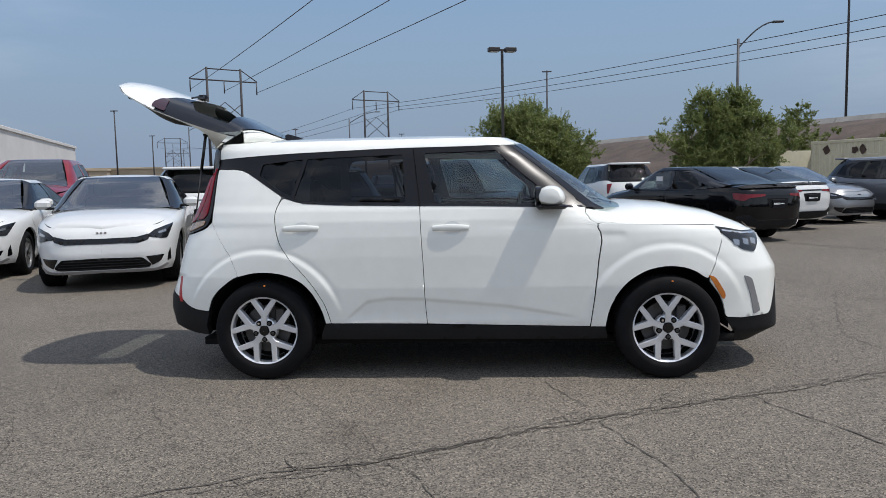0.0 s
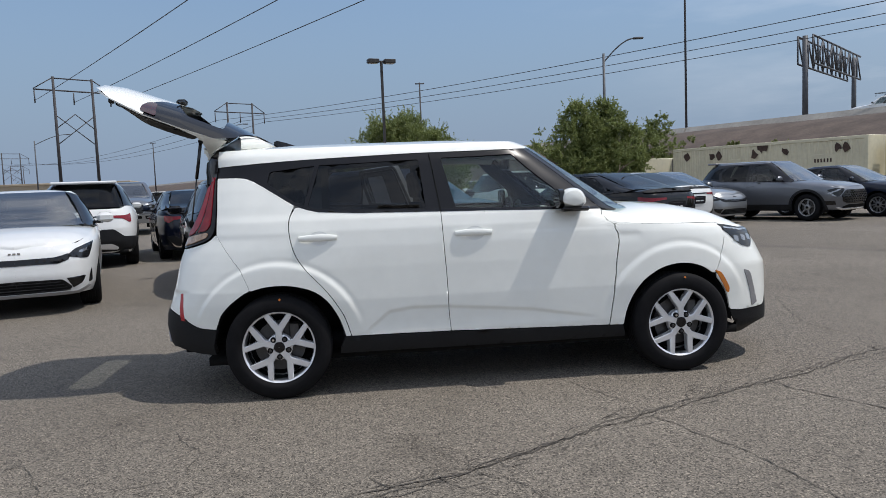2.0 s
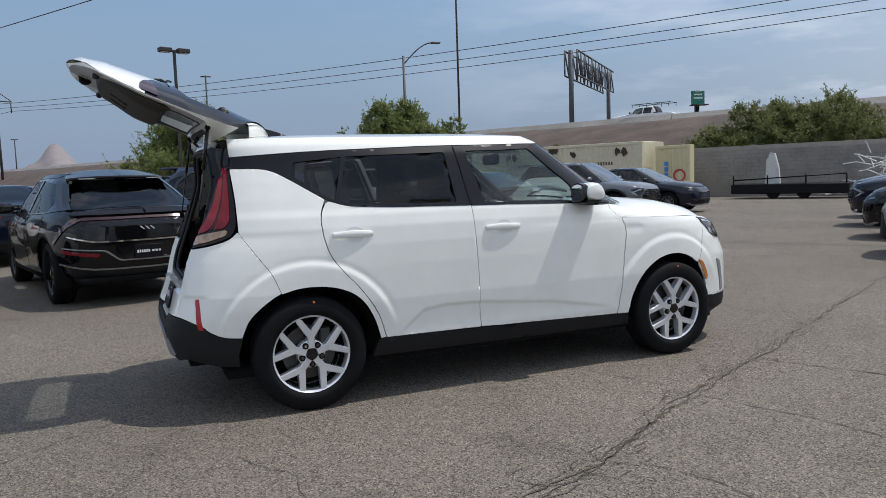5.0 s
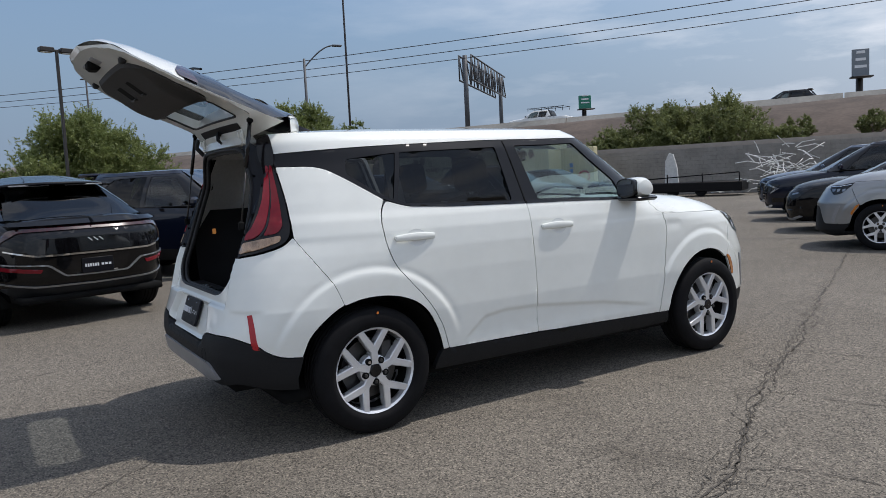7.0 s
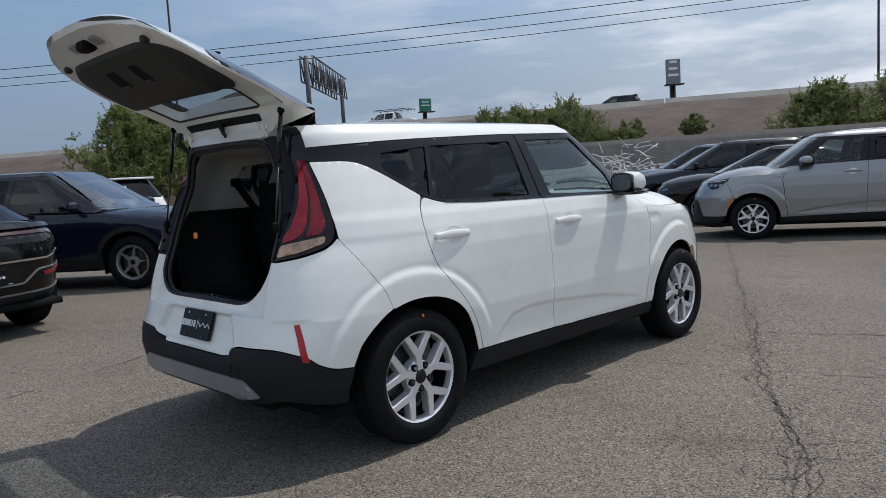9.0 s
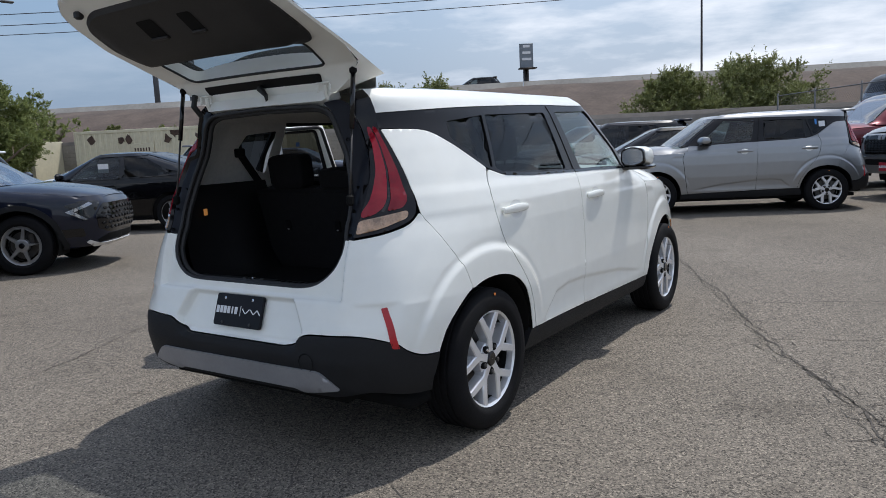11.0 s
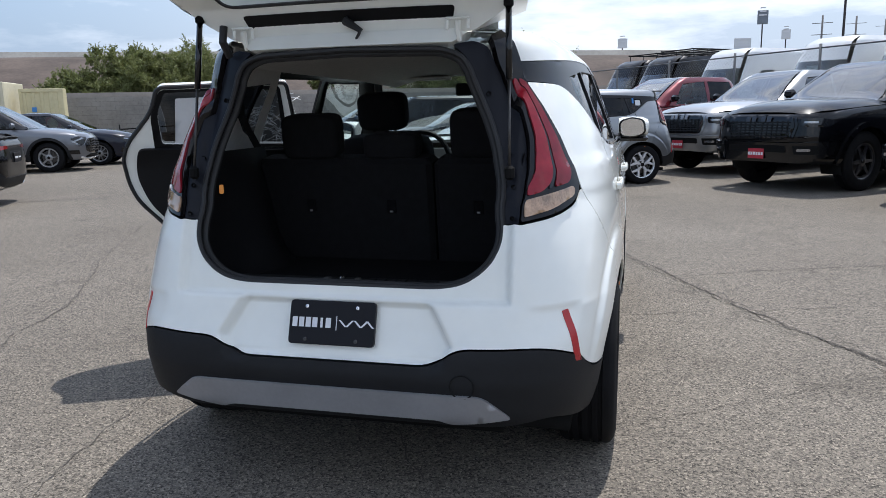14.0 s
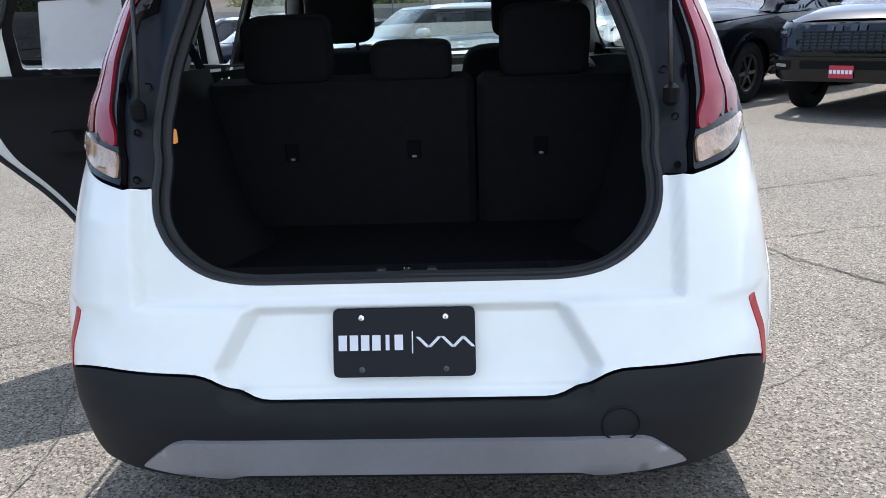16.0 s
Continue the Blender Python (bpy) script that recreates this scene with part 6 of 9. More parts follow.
        for cx in (xr, xf):
            v, f, n = [], [], 13
            for i in range(n):
                a = math.radians(-20 + 220 * i / (n - 1))
                y0 = K.y_at(cx, rad + 0.1)
                for yy, rr in ((y0 - 0.03, rad + 0.07), (y0 - 0.36, rad + 0.07), (y0 - 0.36, 0.05)):
                    v.append((cx + rr * math.cos(a), sg * yy, rad + rr * math.sin(a)))
            for i in range(n - 1):
                for j in range(2):
                    f.append((i * 3 + j, i * 3 + j + 1, i * 3 + j + 4, i * 3 + j + 3))
            mesh_ob("arch_liner", v, f, M_DARK, car)
            wheel(car, cx, sg * (K.y_at(cx, rad + 0.08) - 0.125), rad, T["rim"], 0.23, style, left=flip, material=wheel_mat or M_MACHINED)
        mx, mz = T["mirror"]
        y = K.y_at(mx, mz - 0.02)
        k = {"pickup": 0.95, "van": 1.3}.get(kind, 0.9)
        mi = Geo().box((mx, sg * (y + 0.14 * k), mz + 0.06 * k), (0.11 * k, 0.23 * k, 0.15 * k), ch=0.04).ob("door_mirror", M_GLOSSBLACK if kind in ("pickup", "van", "crossover") else paint_mat, car)
        Geo().tube([(mx, sg * (y - 0.02), mz), (mx, sg * (y + 0.10), mz)], 0.022, 6).ob("mirror_base", M_GLOSSBLACK, mi)
        if front:
            front_end(kind, front, K, car, P, flip)
        if rear:
            rear_end(kind, rear, K, car, P, flip)
    z_t = 2.02 if kind == "van" else zr
    def scr(s, t, z0=None, z1=None):
        z0, z1 = (z_b, z_t) if z0 is None else (z0, z1)
        z = z0 + (z1 - z0) * s
        s = (z - z_b) / (zr - z_b)
        _, f, w = K.at(z)
        y = -(2 * t - 1) * (w_b + (w_t - w_b) * s)
        return (f * max(1e-6, 1 - abs(y / w) ** K.nf) ** (1 / K.nf) + 0.004, y, z)
    sheet("windscreen", scr, 8, 14, G_WIND, car)
    if z_t < zr:
        sheet("roof_front", lambda s, t: scr(s, t, z_t, zr), 6, 14, paint_mat, car)
    def bak(s, t):
        z = zk + (zr - zk) * s
        a, _, w = K.at(z)
        y = (2 * t - 1) * (wk_b + (wk_t - wk_b) * s)
        return (-a * max(1e-6, 1 - abs(y / w) ** K.nr) ** (1 / K.nr) - 0.004, y, z)
    sheet("rear_window", bak, 8, 14, paint_mat if kind == "van" else G_BACK, car)
    us = np.concatenate([-np.linspace(K.u[-1], 0, 40)[:-1], np.linspace(0, K.u[-1], 40)])
    ring = K.surf(us, np.full(len(us), zr))[0]
    xm = float(ring[:, 0].mean())
    def cap(s, t):
        p = ring[int(round(t * (len(us) - 1)))]
        q = 1 - 0.97 * s
        return (xm + (p[0] - xm) * q, p[1] * q, zr + 0.035 * (1 - q ** 2.2))
    sheet("roof", cap, 7, len(us) - 1, paint_mat, car)
    def lid(tab, half):
        xs, zc, ze = (np.array(q, float) for q in zip(*tab))
        o = np.argsort(xs)
        xs, zc, ze = xs[o], zc[o], ze[o]
        def fn(s, t):
            x = xs[0] + (xs[-1] - xs[0]) * s
            e = float(np.interp(x, xs, ze))
            k = 2 * t - 1
            y = K.y_at(x, e) - 0.002
            c = float(np.interp(x, xs, zc))
            return (x, -k * y, c - (c - e) * (0.3 * k * k + 0.7 * abs(k) ** 6))
        return fn
    sheet("bonnet", lid(T["hood"], 0), 14, 18, paint_mat, car)
    if T["deck"]:
        sheet("boot_lid", lid(T["deck"], 0), 8, 16, paint_mat if kind != "pickup" else M_DARK, car)
    # dark tub, floor and seats
    hw, hz = K.y_at(0, 0.7) - 0.07, T["belt"][0][1] - 0.06
    x0, x1 = (xr + 0.1, xf - 0.45) if kind != "pickup" else (-1.2, 1.3)
    g = Geo()
    g.box(((x0 + x1) / 2, 0, sill + 0.03), (xf - xr + 2 * rad + 0.5, 2 * hw - 0.35, 0.06))
    for s in (-1, 1):
        g.box(((x0 + x1) / 2, s * hw, (hz + sill) / 2), (x1 - x0, 0.02, hz - sill))
    g.box((x1, 0, (hz + sill) / 2), (0.02, 2 * hw, hz - sill))
    g.box((x0, 0, (hz + sill) / 2), (0.02, 2 * hw, hz - sill))
    g.ob("cabin_tub", M_DARK, car)
    if kind != "van":
        sz = T["belt"][0][1] - 0.56
        for y in (-0.37, 0.37):
            seat(car, 0.0, y, sz, 0.5, 0.58, name="front_seat")
        b = seat(car, -0.95, 0, sz, 1.25, 0.56, head=False, name="rear_seat")
    Geo().box((xf - 0.62, 0, hz - 0.03), (0.30, 1.35, 0.16), ch=0.05).ob("dashboard", M_INPLAST, car)
    if kind == "suv":
        Geo().box((-1.74, 0, zr + 0.002), (0.30, 1.14, 0.055), ch=0.018).ob("roof_spoiler", paint_mat, car)
    if sticker:
        x, z, sd = sticker
        u = S(x, z)[0] * sd
        p = K.surf(np.array([u]), np.array([z]), -0.002)[0][0]
        Geo().box(tuple(p), (0.20, 0.006, 0.16), ch=0.0).ob("window_sticker", M_PAPER, car, smooth=False)
    if rack:
        g = Geo()
        h = zr + 0.22
        for y in (-0.75, 0.75):
            g.tube([(0.9, y, h), (-2.6, y, h)], 0.025, 6)
        for x in np.linspace(0.8, -2.5, 6):
            g.tube([(x, -0.78, zr - 0.04), (x, -0.75, h), (x, 0.75, h), (x, 0.78, zr - 0.04)], 0.02, 6)
        g.ob("roof_rack", M_TRIM, car)["kind"] = "stuff"
    return car


def front_end(kind, kw, K, car, P, flip):
    S, F = K.S, K.F
    sg = 1 if flip else -1
    if kw == "sedan":
        hl = P("headlamp", [S(1.72, 0.805, 0.01), S(1.96, 0.775, 0.03), F(-0.60, 0.735, 0.02), F(-0.50, 0.66, 0.02), F(-0.68, 0.625, 0.03), S(2.00, 0.625, 0.03)], M_LAMPDK, off=0.006, step=0.03, rim=0.01)
        P("lamp_reflector", [S(1.98, 0.735, 0.01), F(-0.64, 0.71, 0.01), F(-0.64, 0.685, 0.01), S(1.99, 0.705, 0.01)], M_LAMPWH, parent=hl, off=0.010, rim=0.003, step=0.03)
        P("upper_grille", [F(-0.0003, 0.652, 0), F(-0.40, 0.658, 0.02), F(-0.54, 0.695, 0.02), F(-0.54, 0.625, 0.02), F(-0.42, 0.585, 0.03), F(-0.20, 0.588, 0.02), F(-0.0003, 0.585, 0)], M_GLOSSBLACK, off=0.004, step=0.03, rim=0.01)
        for i in range(4):
            P("grille_stud", [F(-0.20 - 0.075 * i, 0.612, 0.01), F(-0.235 - 0.075 * i, 0.612, 0.01), F(-0.235 - 0.075 * i, 0.635, 0.01), F(-0.20 - 0.075 * i, 0.635, 0.01)], M_CLAD, off=0.012, rim=0.008, step=0.02)
        P("lower_intake", [F(-0.0003, 0.415, 0), F(-0.46, 0.405, 0.03), F(-0.56, 0.30, 0.03), F(-0.50, 0.27, 0.03), F(-0.0003, 0.27, 0)], M_DARK, off=0.002, step=0.04, rim=0.01)
        for i, z in enumerate((0.385, 0.352, 0.318, 0.288)):
            P("intake_slat", [F(-0.0003, z, 0), F(-0.44 - 0.03 * i, z - 0.004, 0), F(-0.44 - 0.03 * i, z - 0.012, 0), F(-0.0003, z - 0.010, 0)], M_CLAD, off=0.010, rim=0.012, step=0.04)
        P("intake_blade", [F(-0.50, 0.415, 0.01), F(-0.70, 0.425, 0.03), F(-0.66, 0.345, 0.03), F(-0.56, 0.295, 0.01)], M_GLOSSBLACK, off=0.004, rim=0.006, step=0.03)
        P("side_vent", [F(-0.765, 0.50, 0.02), S(1.98, 0.42, 0.02), S(1.98, 0.33, 0.02), F(-0.765, 0.345, 0.02)], M_GLOSSBLACK, off=0.004, rim=0.006, step=0.03)
        P("bumper_lip", [F(-0.0003, 0.265, 0), F(-0.60, 0.255, 0.02), F(-0.72, 0.31, 0.02), F(-0.74, 0.29, 0.02), F(-0.62, 0.225, 0.02), F(-0.0003, 0.235, 0)], M_SKID, off=0.008, rim=0.01, step=0.03)
        if not flip:
            for i, y in enumerate((-0.045, 0.0, 0.045)):
                z = 0.722
                a, f, w = K.at(z)
                Geo().box((float(f) + 0.006, y, z), (0.008, 0.030, 0.022), ch=0.002).ob("badge", M_CHROME, car)
    elif kw == "suv":
        hl = P("headlamp", [F(-0.50, 0.83, 0.02), F(-0.66, 0.85, 0.02), S(2.02, 0.84, 0.03), S(1.88, 0.80, 0.02), S(2.02, 0.70, 0.02), F(-0.70, 0.60, 0.03), F(-0.62, 0.66, 0.02)], M_LAMPDK, off=0.008, step=0.03, rim=0.01)
        P("running_light", [F(-0.60, 0.80, 0.01), F(-0.74, 0.72, 0.01), F(-0.66, 0.62, 0.01), F(-0.69, 0.62, 0.01), F(-0.78, 0.725, 0.01), F(-0.62, 0.825, 0.01)], M_LAMPWH, parent=hl, off=0.014, rim=0.004, step=0.02)
        gr = P("grille", [F(-0.0003, 0.80, 0), F(-0.48, 0.80, 0.03), F(-0.60, 0.66, 0.04), F(-0.56, 0.50, 0.04), F(-0.40, 0.44, 0.04), F(-0.0003, 0.44, 0)], M_GLOSSBLACK, off=0.006, step=0.04, rim=0.02)
        for r in range(5):
            for c in range(5):
                y, z = -0.05 - 0.10 * c - (0.05 if r % 2 else 0), 0.50 + 0.06 * r
                if abs(y) < 0.52:
                    P("grille_stud", [F(y, z - 0.022, 0.0), F(y - 0.035, z, 0.0), F(y, z + 0.022, 0.0), F(y + 0.035, z, 0.0)], M_CLAD, parent=gr, off=0.016, rim=0.01, step=0.03)
        P("lower_intake", [F(-0.0003, 0.42, 0), F(-0.40, 0.42, 0.03), F(-0.55, 0.36, 0.03), F(-0.50, 0.31, 0.03), F(-0.0003, 0.31, 0)], M_DARK, off=0.004, step=0.05, rim=0.01)
        P("skid_plate", [F(-0.0003, 0.32, 0), F(-0.52, 0.32, 0.03), F(-0.62, 0.37, 0.02), F(-0.64, 0.34, 0.02), F(-0.54, 0.285, 0.02), F(-0.0003, 0.285, 0)], M_ALLOY, off=0.012, rim=0.012, step=0.04)
        P("side_vent", [F(-0.80, 0.52, 0.02), S(2.05, 0.52, 0.02), S(2.06, 0.42, 0.02), F(-0.78, 0.42, 0.02)], M_GLOSSBLACK, off=0.006, rim=0.006, step=0.03)
    elif kw in ("pickup", "pickup_body"):
        trim = M_GLOSSBLACK
        gr = P("grille", [F(-0.0003, 1.10, 0), F(-0.56, 1.09, 0.03), F(-0.60, 0.98, 0.04), F(-0.55, 0.80, 0.05), F(-0.50, 0.78, 0.03), F(-0.0003, 0.78, 0)], trim, off=0.02, step=0.05, rim=0.04)
        for r in range(6):
            z = 0.815 + 0.040 * r
            if r != 6:
                P("grille_bar", [F(-0.01, z, 0), F(-0.53, z, 0.005), F(-0.53, z + 0.016, 0.005), F(-0.01, z + 0.016, 0)], M_CLAD, parent=gr, off=0.034, rim=0.014, step=0.06)
        for i in range(6):
            P("grille_link", [F(-0.06 - 0.085 * i, 0.80, 0), F(-0.075 - 0.085 * i, 0.80, 0), F(-0.075 - 0.085 * i, 1.04, 0), F(-0.06 - 0.085 * i, 1.04, 0)], M_CLAD, parent=gr, off=0.030, rim=0.01, step=0.06)
        for i in range(2):
            y = -0.045 - 0.10 * i
            P("badge", [F(y, 1.03, 0), F(y - 0.075, 1.03, 0), F(y - 0.075, 1.085, 0), F(y, 1.085, 0)], M_SKID if kw == "pickup_body" else M_ALLOYDK, parent=gr, off=0.042, rim=0.01, step=0.04)
        P("grille_frame", [F(-0.0003, 1.125, 0), F(-0.60, 1.115, 0.03), F(-0.645, 0.98, 0.04), F(-0.585, 0.775, 0.05), F(-0.50, 0.745, 0.03), F(-0.0003, 0.745, 0)], M_GLOSSBLACK if kw == "pickup" else M_SILVER, off=0.012, step=0.05, rim=0.03)
        hl = P("headlamp", [F(-0.675, 1.075, 0.02), F(-0.84, 1.08, 0.03), S(2.66, 1.07, 0.03), S(2.52, 1.03, 0.03), S(2.62, 0.965, 0.03), F(-0.84, 0.955, 0.03), F(-0.69, 0.975, 0.03)], M_LAMPDK, off=0.012, step=0.04, rim=0.02)
        P("lamp_reflector", [F(-0.72, 1.04, 0.01), F(-0.86, 1.04, 0.01), F(-0.86, 1.01, 0.01), F(-0.72, 1.01, 0.01)], M_LAMPWH, parent=hl, off=0.018, rim=0.004, step=0.04)
        P("front_bumper", [F(-0.0003, 0.74, 0), F(-0.60, 0.74, 0.05), S(2.55, 0.76, 0.05), S(2.55, 0.58, 0.05), F(-0.72, 0.46, 0.06), F(-0.0003, 0.46, 0)], M_GLOSSBLACK if kw == "pickup" else M_SILVER, off=0.05, rim=0.08, step=0.05)
        P("lower_intake", [F(-0.0003, 0.70, 0), F(-0.50, 0.70, 0.03), F(-0.50, 0.60, 0.03), F(-0.0003, 0.60, 0)], M_DARK, off=0.056, rim=0.006, step=0.06)
        fp = P("fog_pocket", [F(-0.60, 0.70, 0.02), F(-0.86, 0.705, 0.02), F(-0.86, 0.58, 0.02), F(-0.62, 0.58, 0.02)], M_DARK, off=0.056, rim=0.006, step=0.04)
        P("fog_lamp", [F(-0.66, 0.66, 0.02), F(-0.80, 0.665, 0.02), F(-0.80, 0.625, 0.02), F(-0.66, 0.62, 0.02)], M_LAMPWH, parent=fp, off=0.062, rim=0.006, step=0.04)
        if not flip:
            a, f, w = K.at(0.53)
            pl = Geo().box((float(f) + 0.072, 0, 0.565), (0.012, 0.28, 0.15), ch=0.004).ob("number_plate_blank", M_PLATERED, car, "red dealer plate with pale print")
            g = Geo()
            for i in range(6):
                g.box((float(f) + 0.080, -0.115 + 0.046 * i, 0.565), (0.004, 0.032, 0.045))
            g.ob("plate_print", M_PLATEWH, pl, smooth=False)
    elif kw == "van":
        P("headlamp", [F(-0.66, 0.90, 0.02), F(-0.88, 0.98, 0.03), F(-0.92, 0.80, 0.03), F(-0.70, 0.76, 0.03)], M_LAMPDK, off=0.01, step=0.05, rim=0.01)
        P("grille", [F(-0.0003, 0.88, 0), F(-0.58, 0.88, 0.03), F(-0.54, 0.62, 0.03), F(-0.0003, 0.62, 0)], M_TRIM, off=0.01, step=0.06, rim=0.01)


def rear_end(kind, kw, K, car, P, flip):
    S, R = K.S, K.R
    pz, px = 0.80, None
    if kw == "sedan":
        P("tail_lamp", [R(-0.30, 0.905, 0.01), R(-0.62, 0.905, 0.02), S(-2.06, 0.93, 0.03), S(-2.10, 0.82, 0.03), R(-0.70, 0.78, 0.03), R(-0.60, 0.84, 0.02), R(-0.30, 0.865, 0.01)], M_REDLENS, "red tail lamp", off=0.008, step=0.03, rim=0.01)
        P("light_bar", [R(0.0, 0.905, 0), R(-0.30, 0.905, 0), R(-0.30, 0.875, 0), R(0.0, 0.875, 0)], M_GLOSSBLACK, off=0.006, rim=0.008, step=0.05)
        P("boot_lip", [R(0.0, 1.045, 0), R(-0.66, 1.035, 0.05), R(-0.70, 1.015, 0.02), R(-0.66, 1.0, 0.05), R(0.0, 1.012, 0)], M_CLAD, off=0.022, rim=0.03, step=0.04)
        P("plate_recess", [R(0.0, 0.83, 0), R(-0.26, 0.82, 0.02), R(-0.22, 0.65, 0.03), R(0.0, 0.65, 0)], M_TRIM, off=0.003, rim=0.004, step=0.04)
        P("bumper_insert", [R(0.0, 0.43, 0), R(-0.46, 0.43, 0.03), R(-0.62, 0.53, 0.03), R(-0.76, 0.51, 0.03), R(-0.70, 0.30, 0.04), R(0.0, 0.26, 0)], M_CLAD, off=0.008, rim=0.01, step=0.04)
        P("chrome_strip", [R(-0.44, 0.30, 0), R(-0.60, 0.33, 0), R(-0.70, 0.43, 0), R(-0.69, 0.41, 0), R(-0.60, 0.30, 0), R(-0.44, 0.275, 0)], M_CHROME, off=0.014, rim=0.006, step=0.03)
        pz = 0.72
    elif kw == "suv":
        P("tail_lamp", [R(-0.40, 0.99, 0.01), R(-0.66, 0.99, 0.02), S(-1.98, 1.02, 0.03), S(-2.05, 0.86, 0.03), R(-0.72, 0.86, 0.03), R(-0.62, 0.93, 0.02), R(-0.40, 0.95, 0.01)], M_REDLENS, "red tail lamp", off=0.008, step=0.03, rim=0.01)
        P("light_bar", [R(0.0, 0.99, 0), R(-0.40, 0.99, 0), R(-0.40, 0.97, 0), R(0.0, 0.97, 0)], M_GLOSSBLACK, off=0.006, rim=0.008, step=0.05)
        P("bumper_insert", [R(0.0, 0.74, 0), R(-0.45, 0.74, 0.03), R(-0.62, 0.60, 0.03), R(-0.84, 0.58, 0.03), R(-0.80, 0.34, 0.04), R(0.0, 0.32, 0)], M_CLAD, off=0.008, rim=0.01, step=0.05)
        P("silver_diffuser", [R(0.0, 0.47, 0), R(-0.40, 0.47, 0.02), R(-0.52, 0.40, 0.02), R(-0.50, 0.36, 0.02), R(0.0, 0.39, 0)], M_ALLOY, off=0.014, rim=0.01, step=0.05)
        pz = 0.66
    elif kw == "crossover":
        P("light_bar", [R(0.0, 1.000, 0), R(-0.50, 1.000, 0.02), S(-2.06, 0.985, 0.05), S(-1.86, 0.80, 0.03), S(-1.78, 0.72, 0.01), S(-1.80, 0.70, 0.01), S(-2.04, 0.88, 0.05), R(-0.66, 0.962, 0.05), R(0.0, 0.965, 0)], M_GATELAMP, "thin dark red light bar", off=0.012, rim=0.01, step=0.03)
        P("tail_panel", [R(0.0, 0.955, 0), R(-0.60, 0.950, 0.03), R(-0.64, 0.80, 0.04), R(-0.60, 0.745, 0.03), R(0.0, 0.745, 0)], M_GLOSSBLACK, off=0.006, rim=0.006, step=0.04)
        P("chrome_strip", [R(0.0, 0.738, 0), R(-0.55, 0.742, 0.03), S(-2.06, 0.80, 0.02), S(-2.06, 0.788, 0.005), R(-0.55, 0.724, 0.03), R(0.0, 0.720, 0)], M_CHROME, off=0.012, rim=0.010, step=0.04)
        P("plate_recess", [R(0.0, 0.700, 0), R(-0.34, 0.700, 0.02), R(-0.26, 0.530, 0.03), R(0.0, 0.525, 0)], M_GLOSSBLACK, off=0.003, rim=0.004, step=0.04)
        P("chrome_strip", [R(0.0, 0.520, 0), R(-0.30, 0.525, 0.03), R(-0.44, 0.640, 0.04), R(-0.82, 0.675, 0.03), R(-0.82, 0.664, 0.005), R(-0.46, 0.628, 0.03), R(-0.31, 0.511, 0.03), R(0.0, 0.506, 0)], M_MACHINED, off=0.010, rim=0.008, step=0.03)
        P("fog_lamp", [R(-0.50, 0.600, 0.01), R(-0.82, 0.650, 0.02), R(-0.82, 0.612, 0.01), R(-0.52, 0.565, 0.01)], M_REDLENS, off=0.010, rim=0.008, step=0.03)
        P("chrome_strip", [R(0.0, 0.430, 0), R(-0.55, 0.440, 0.03), R(-0.84, 0.500, 0.02), R(-0.84, 0.486, 0.005), R(-0.55, 0.424, 0.03), R(0.0, 0.414, 0)], M_MACHINED, off=0.012, rim=0.008, step=0.04)
        P("bumper_insert", [R(0.0, 0.405, 0), R(-0.70, 0.44, 0.04), R(-0.80, 0.42, 0.04), R(-0.66, 0.30, 0.03), R(0.0, 0.29, 0)], M_CLAD, off=0.006, rim=0.01, step=0.05)
        P("spoiler", [R(0.0, 1.035, 0), R(-0.68, 1.035, 0.05), S(-2.02, 1.035, 0.03), S(-2.0, 1.012, 0.02), R(-0.68, 1.004, 0.05), R(0.0, 1.004, 0)], M_BLACK, off=0.035, rim=0.04, step=0.04)
        pz = 0.60
        if not flip:
            a, f, w = K.at(0.85)
            for y in (-0.055, 0.0, 0.055):
                Geo().add([(-float(a) - 0.016, y - 0.024, 0.845), (-float(a) - 0.016, y - 0.014, 0.845), (-float(a) - 0.016, y + 0.026, 0.880), (-float(a) - 0.016, y + 0.014, 0.880), (-float(a), y - 0.024, 0.845), (-float(a), y - 0.014, 0.845), (-float(a), y + 0.026, 0.880), (-float(a), y + 0.014, 0.880)], [(0, 1, 2, 3), (7, 6, 5, 4), (0, 4, 5, 1), (1, 5, 6, 2), (2, 6, 7, 3), (3, 7, 4, 0)]).ob("badge", M_PLATEWH, car, smooth=False)
            def wing(s, t):
                k = 2 * t - 1
                return (-0.80 - 0.62 * s + 0.10 * k * k, k * (0.50 + 0.10 * s), 1.536 - 0.095 * s - 0.045 * abs(k) ** 3 * (1 - 0.5 * s))
            sp = sheet("roof_spoiler", wing, 10, 16, M_BLACK, car, flip=True)
            so = sp.modifiers.new("thick", "SOLIDIFY")
            so.thickness, so.offset = 0.028, 0.0
            for y in (-0.28, 0.28):
                Geo().box((-1.385, y, 1.428), (0.02, 0.40, 0.014), ch=0.004).ob("spoiler_slot", M_SKID, sp)
    elif kw == "boxy":
        P("tail_lamp", [R(-0.72, 1.06, 0.02), S(-2.12, 1.08, 0.02), S(-2.14, 0.82, 0.02), R(-0.74, 0.80, 0.02)], M_REDLENS, "red tail lamp", off=0.012, step=0.04, rim=0.012)
        P("bumper_insert", [R(0.0, 0.58, 0), R(-0.84, 0.58, 0.03), R(-0.84, 0.34, 0.03), R(0.0, 0.34, 0)], M_CLAD, off=0.02, rim=0.02, step=0.06)
        pz = 0.86
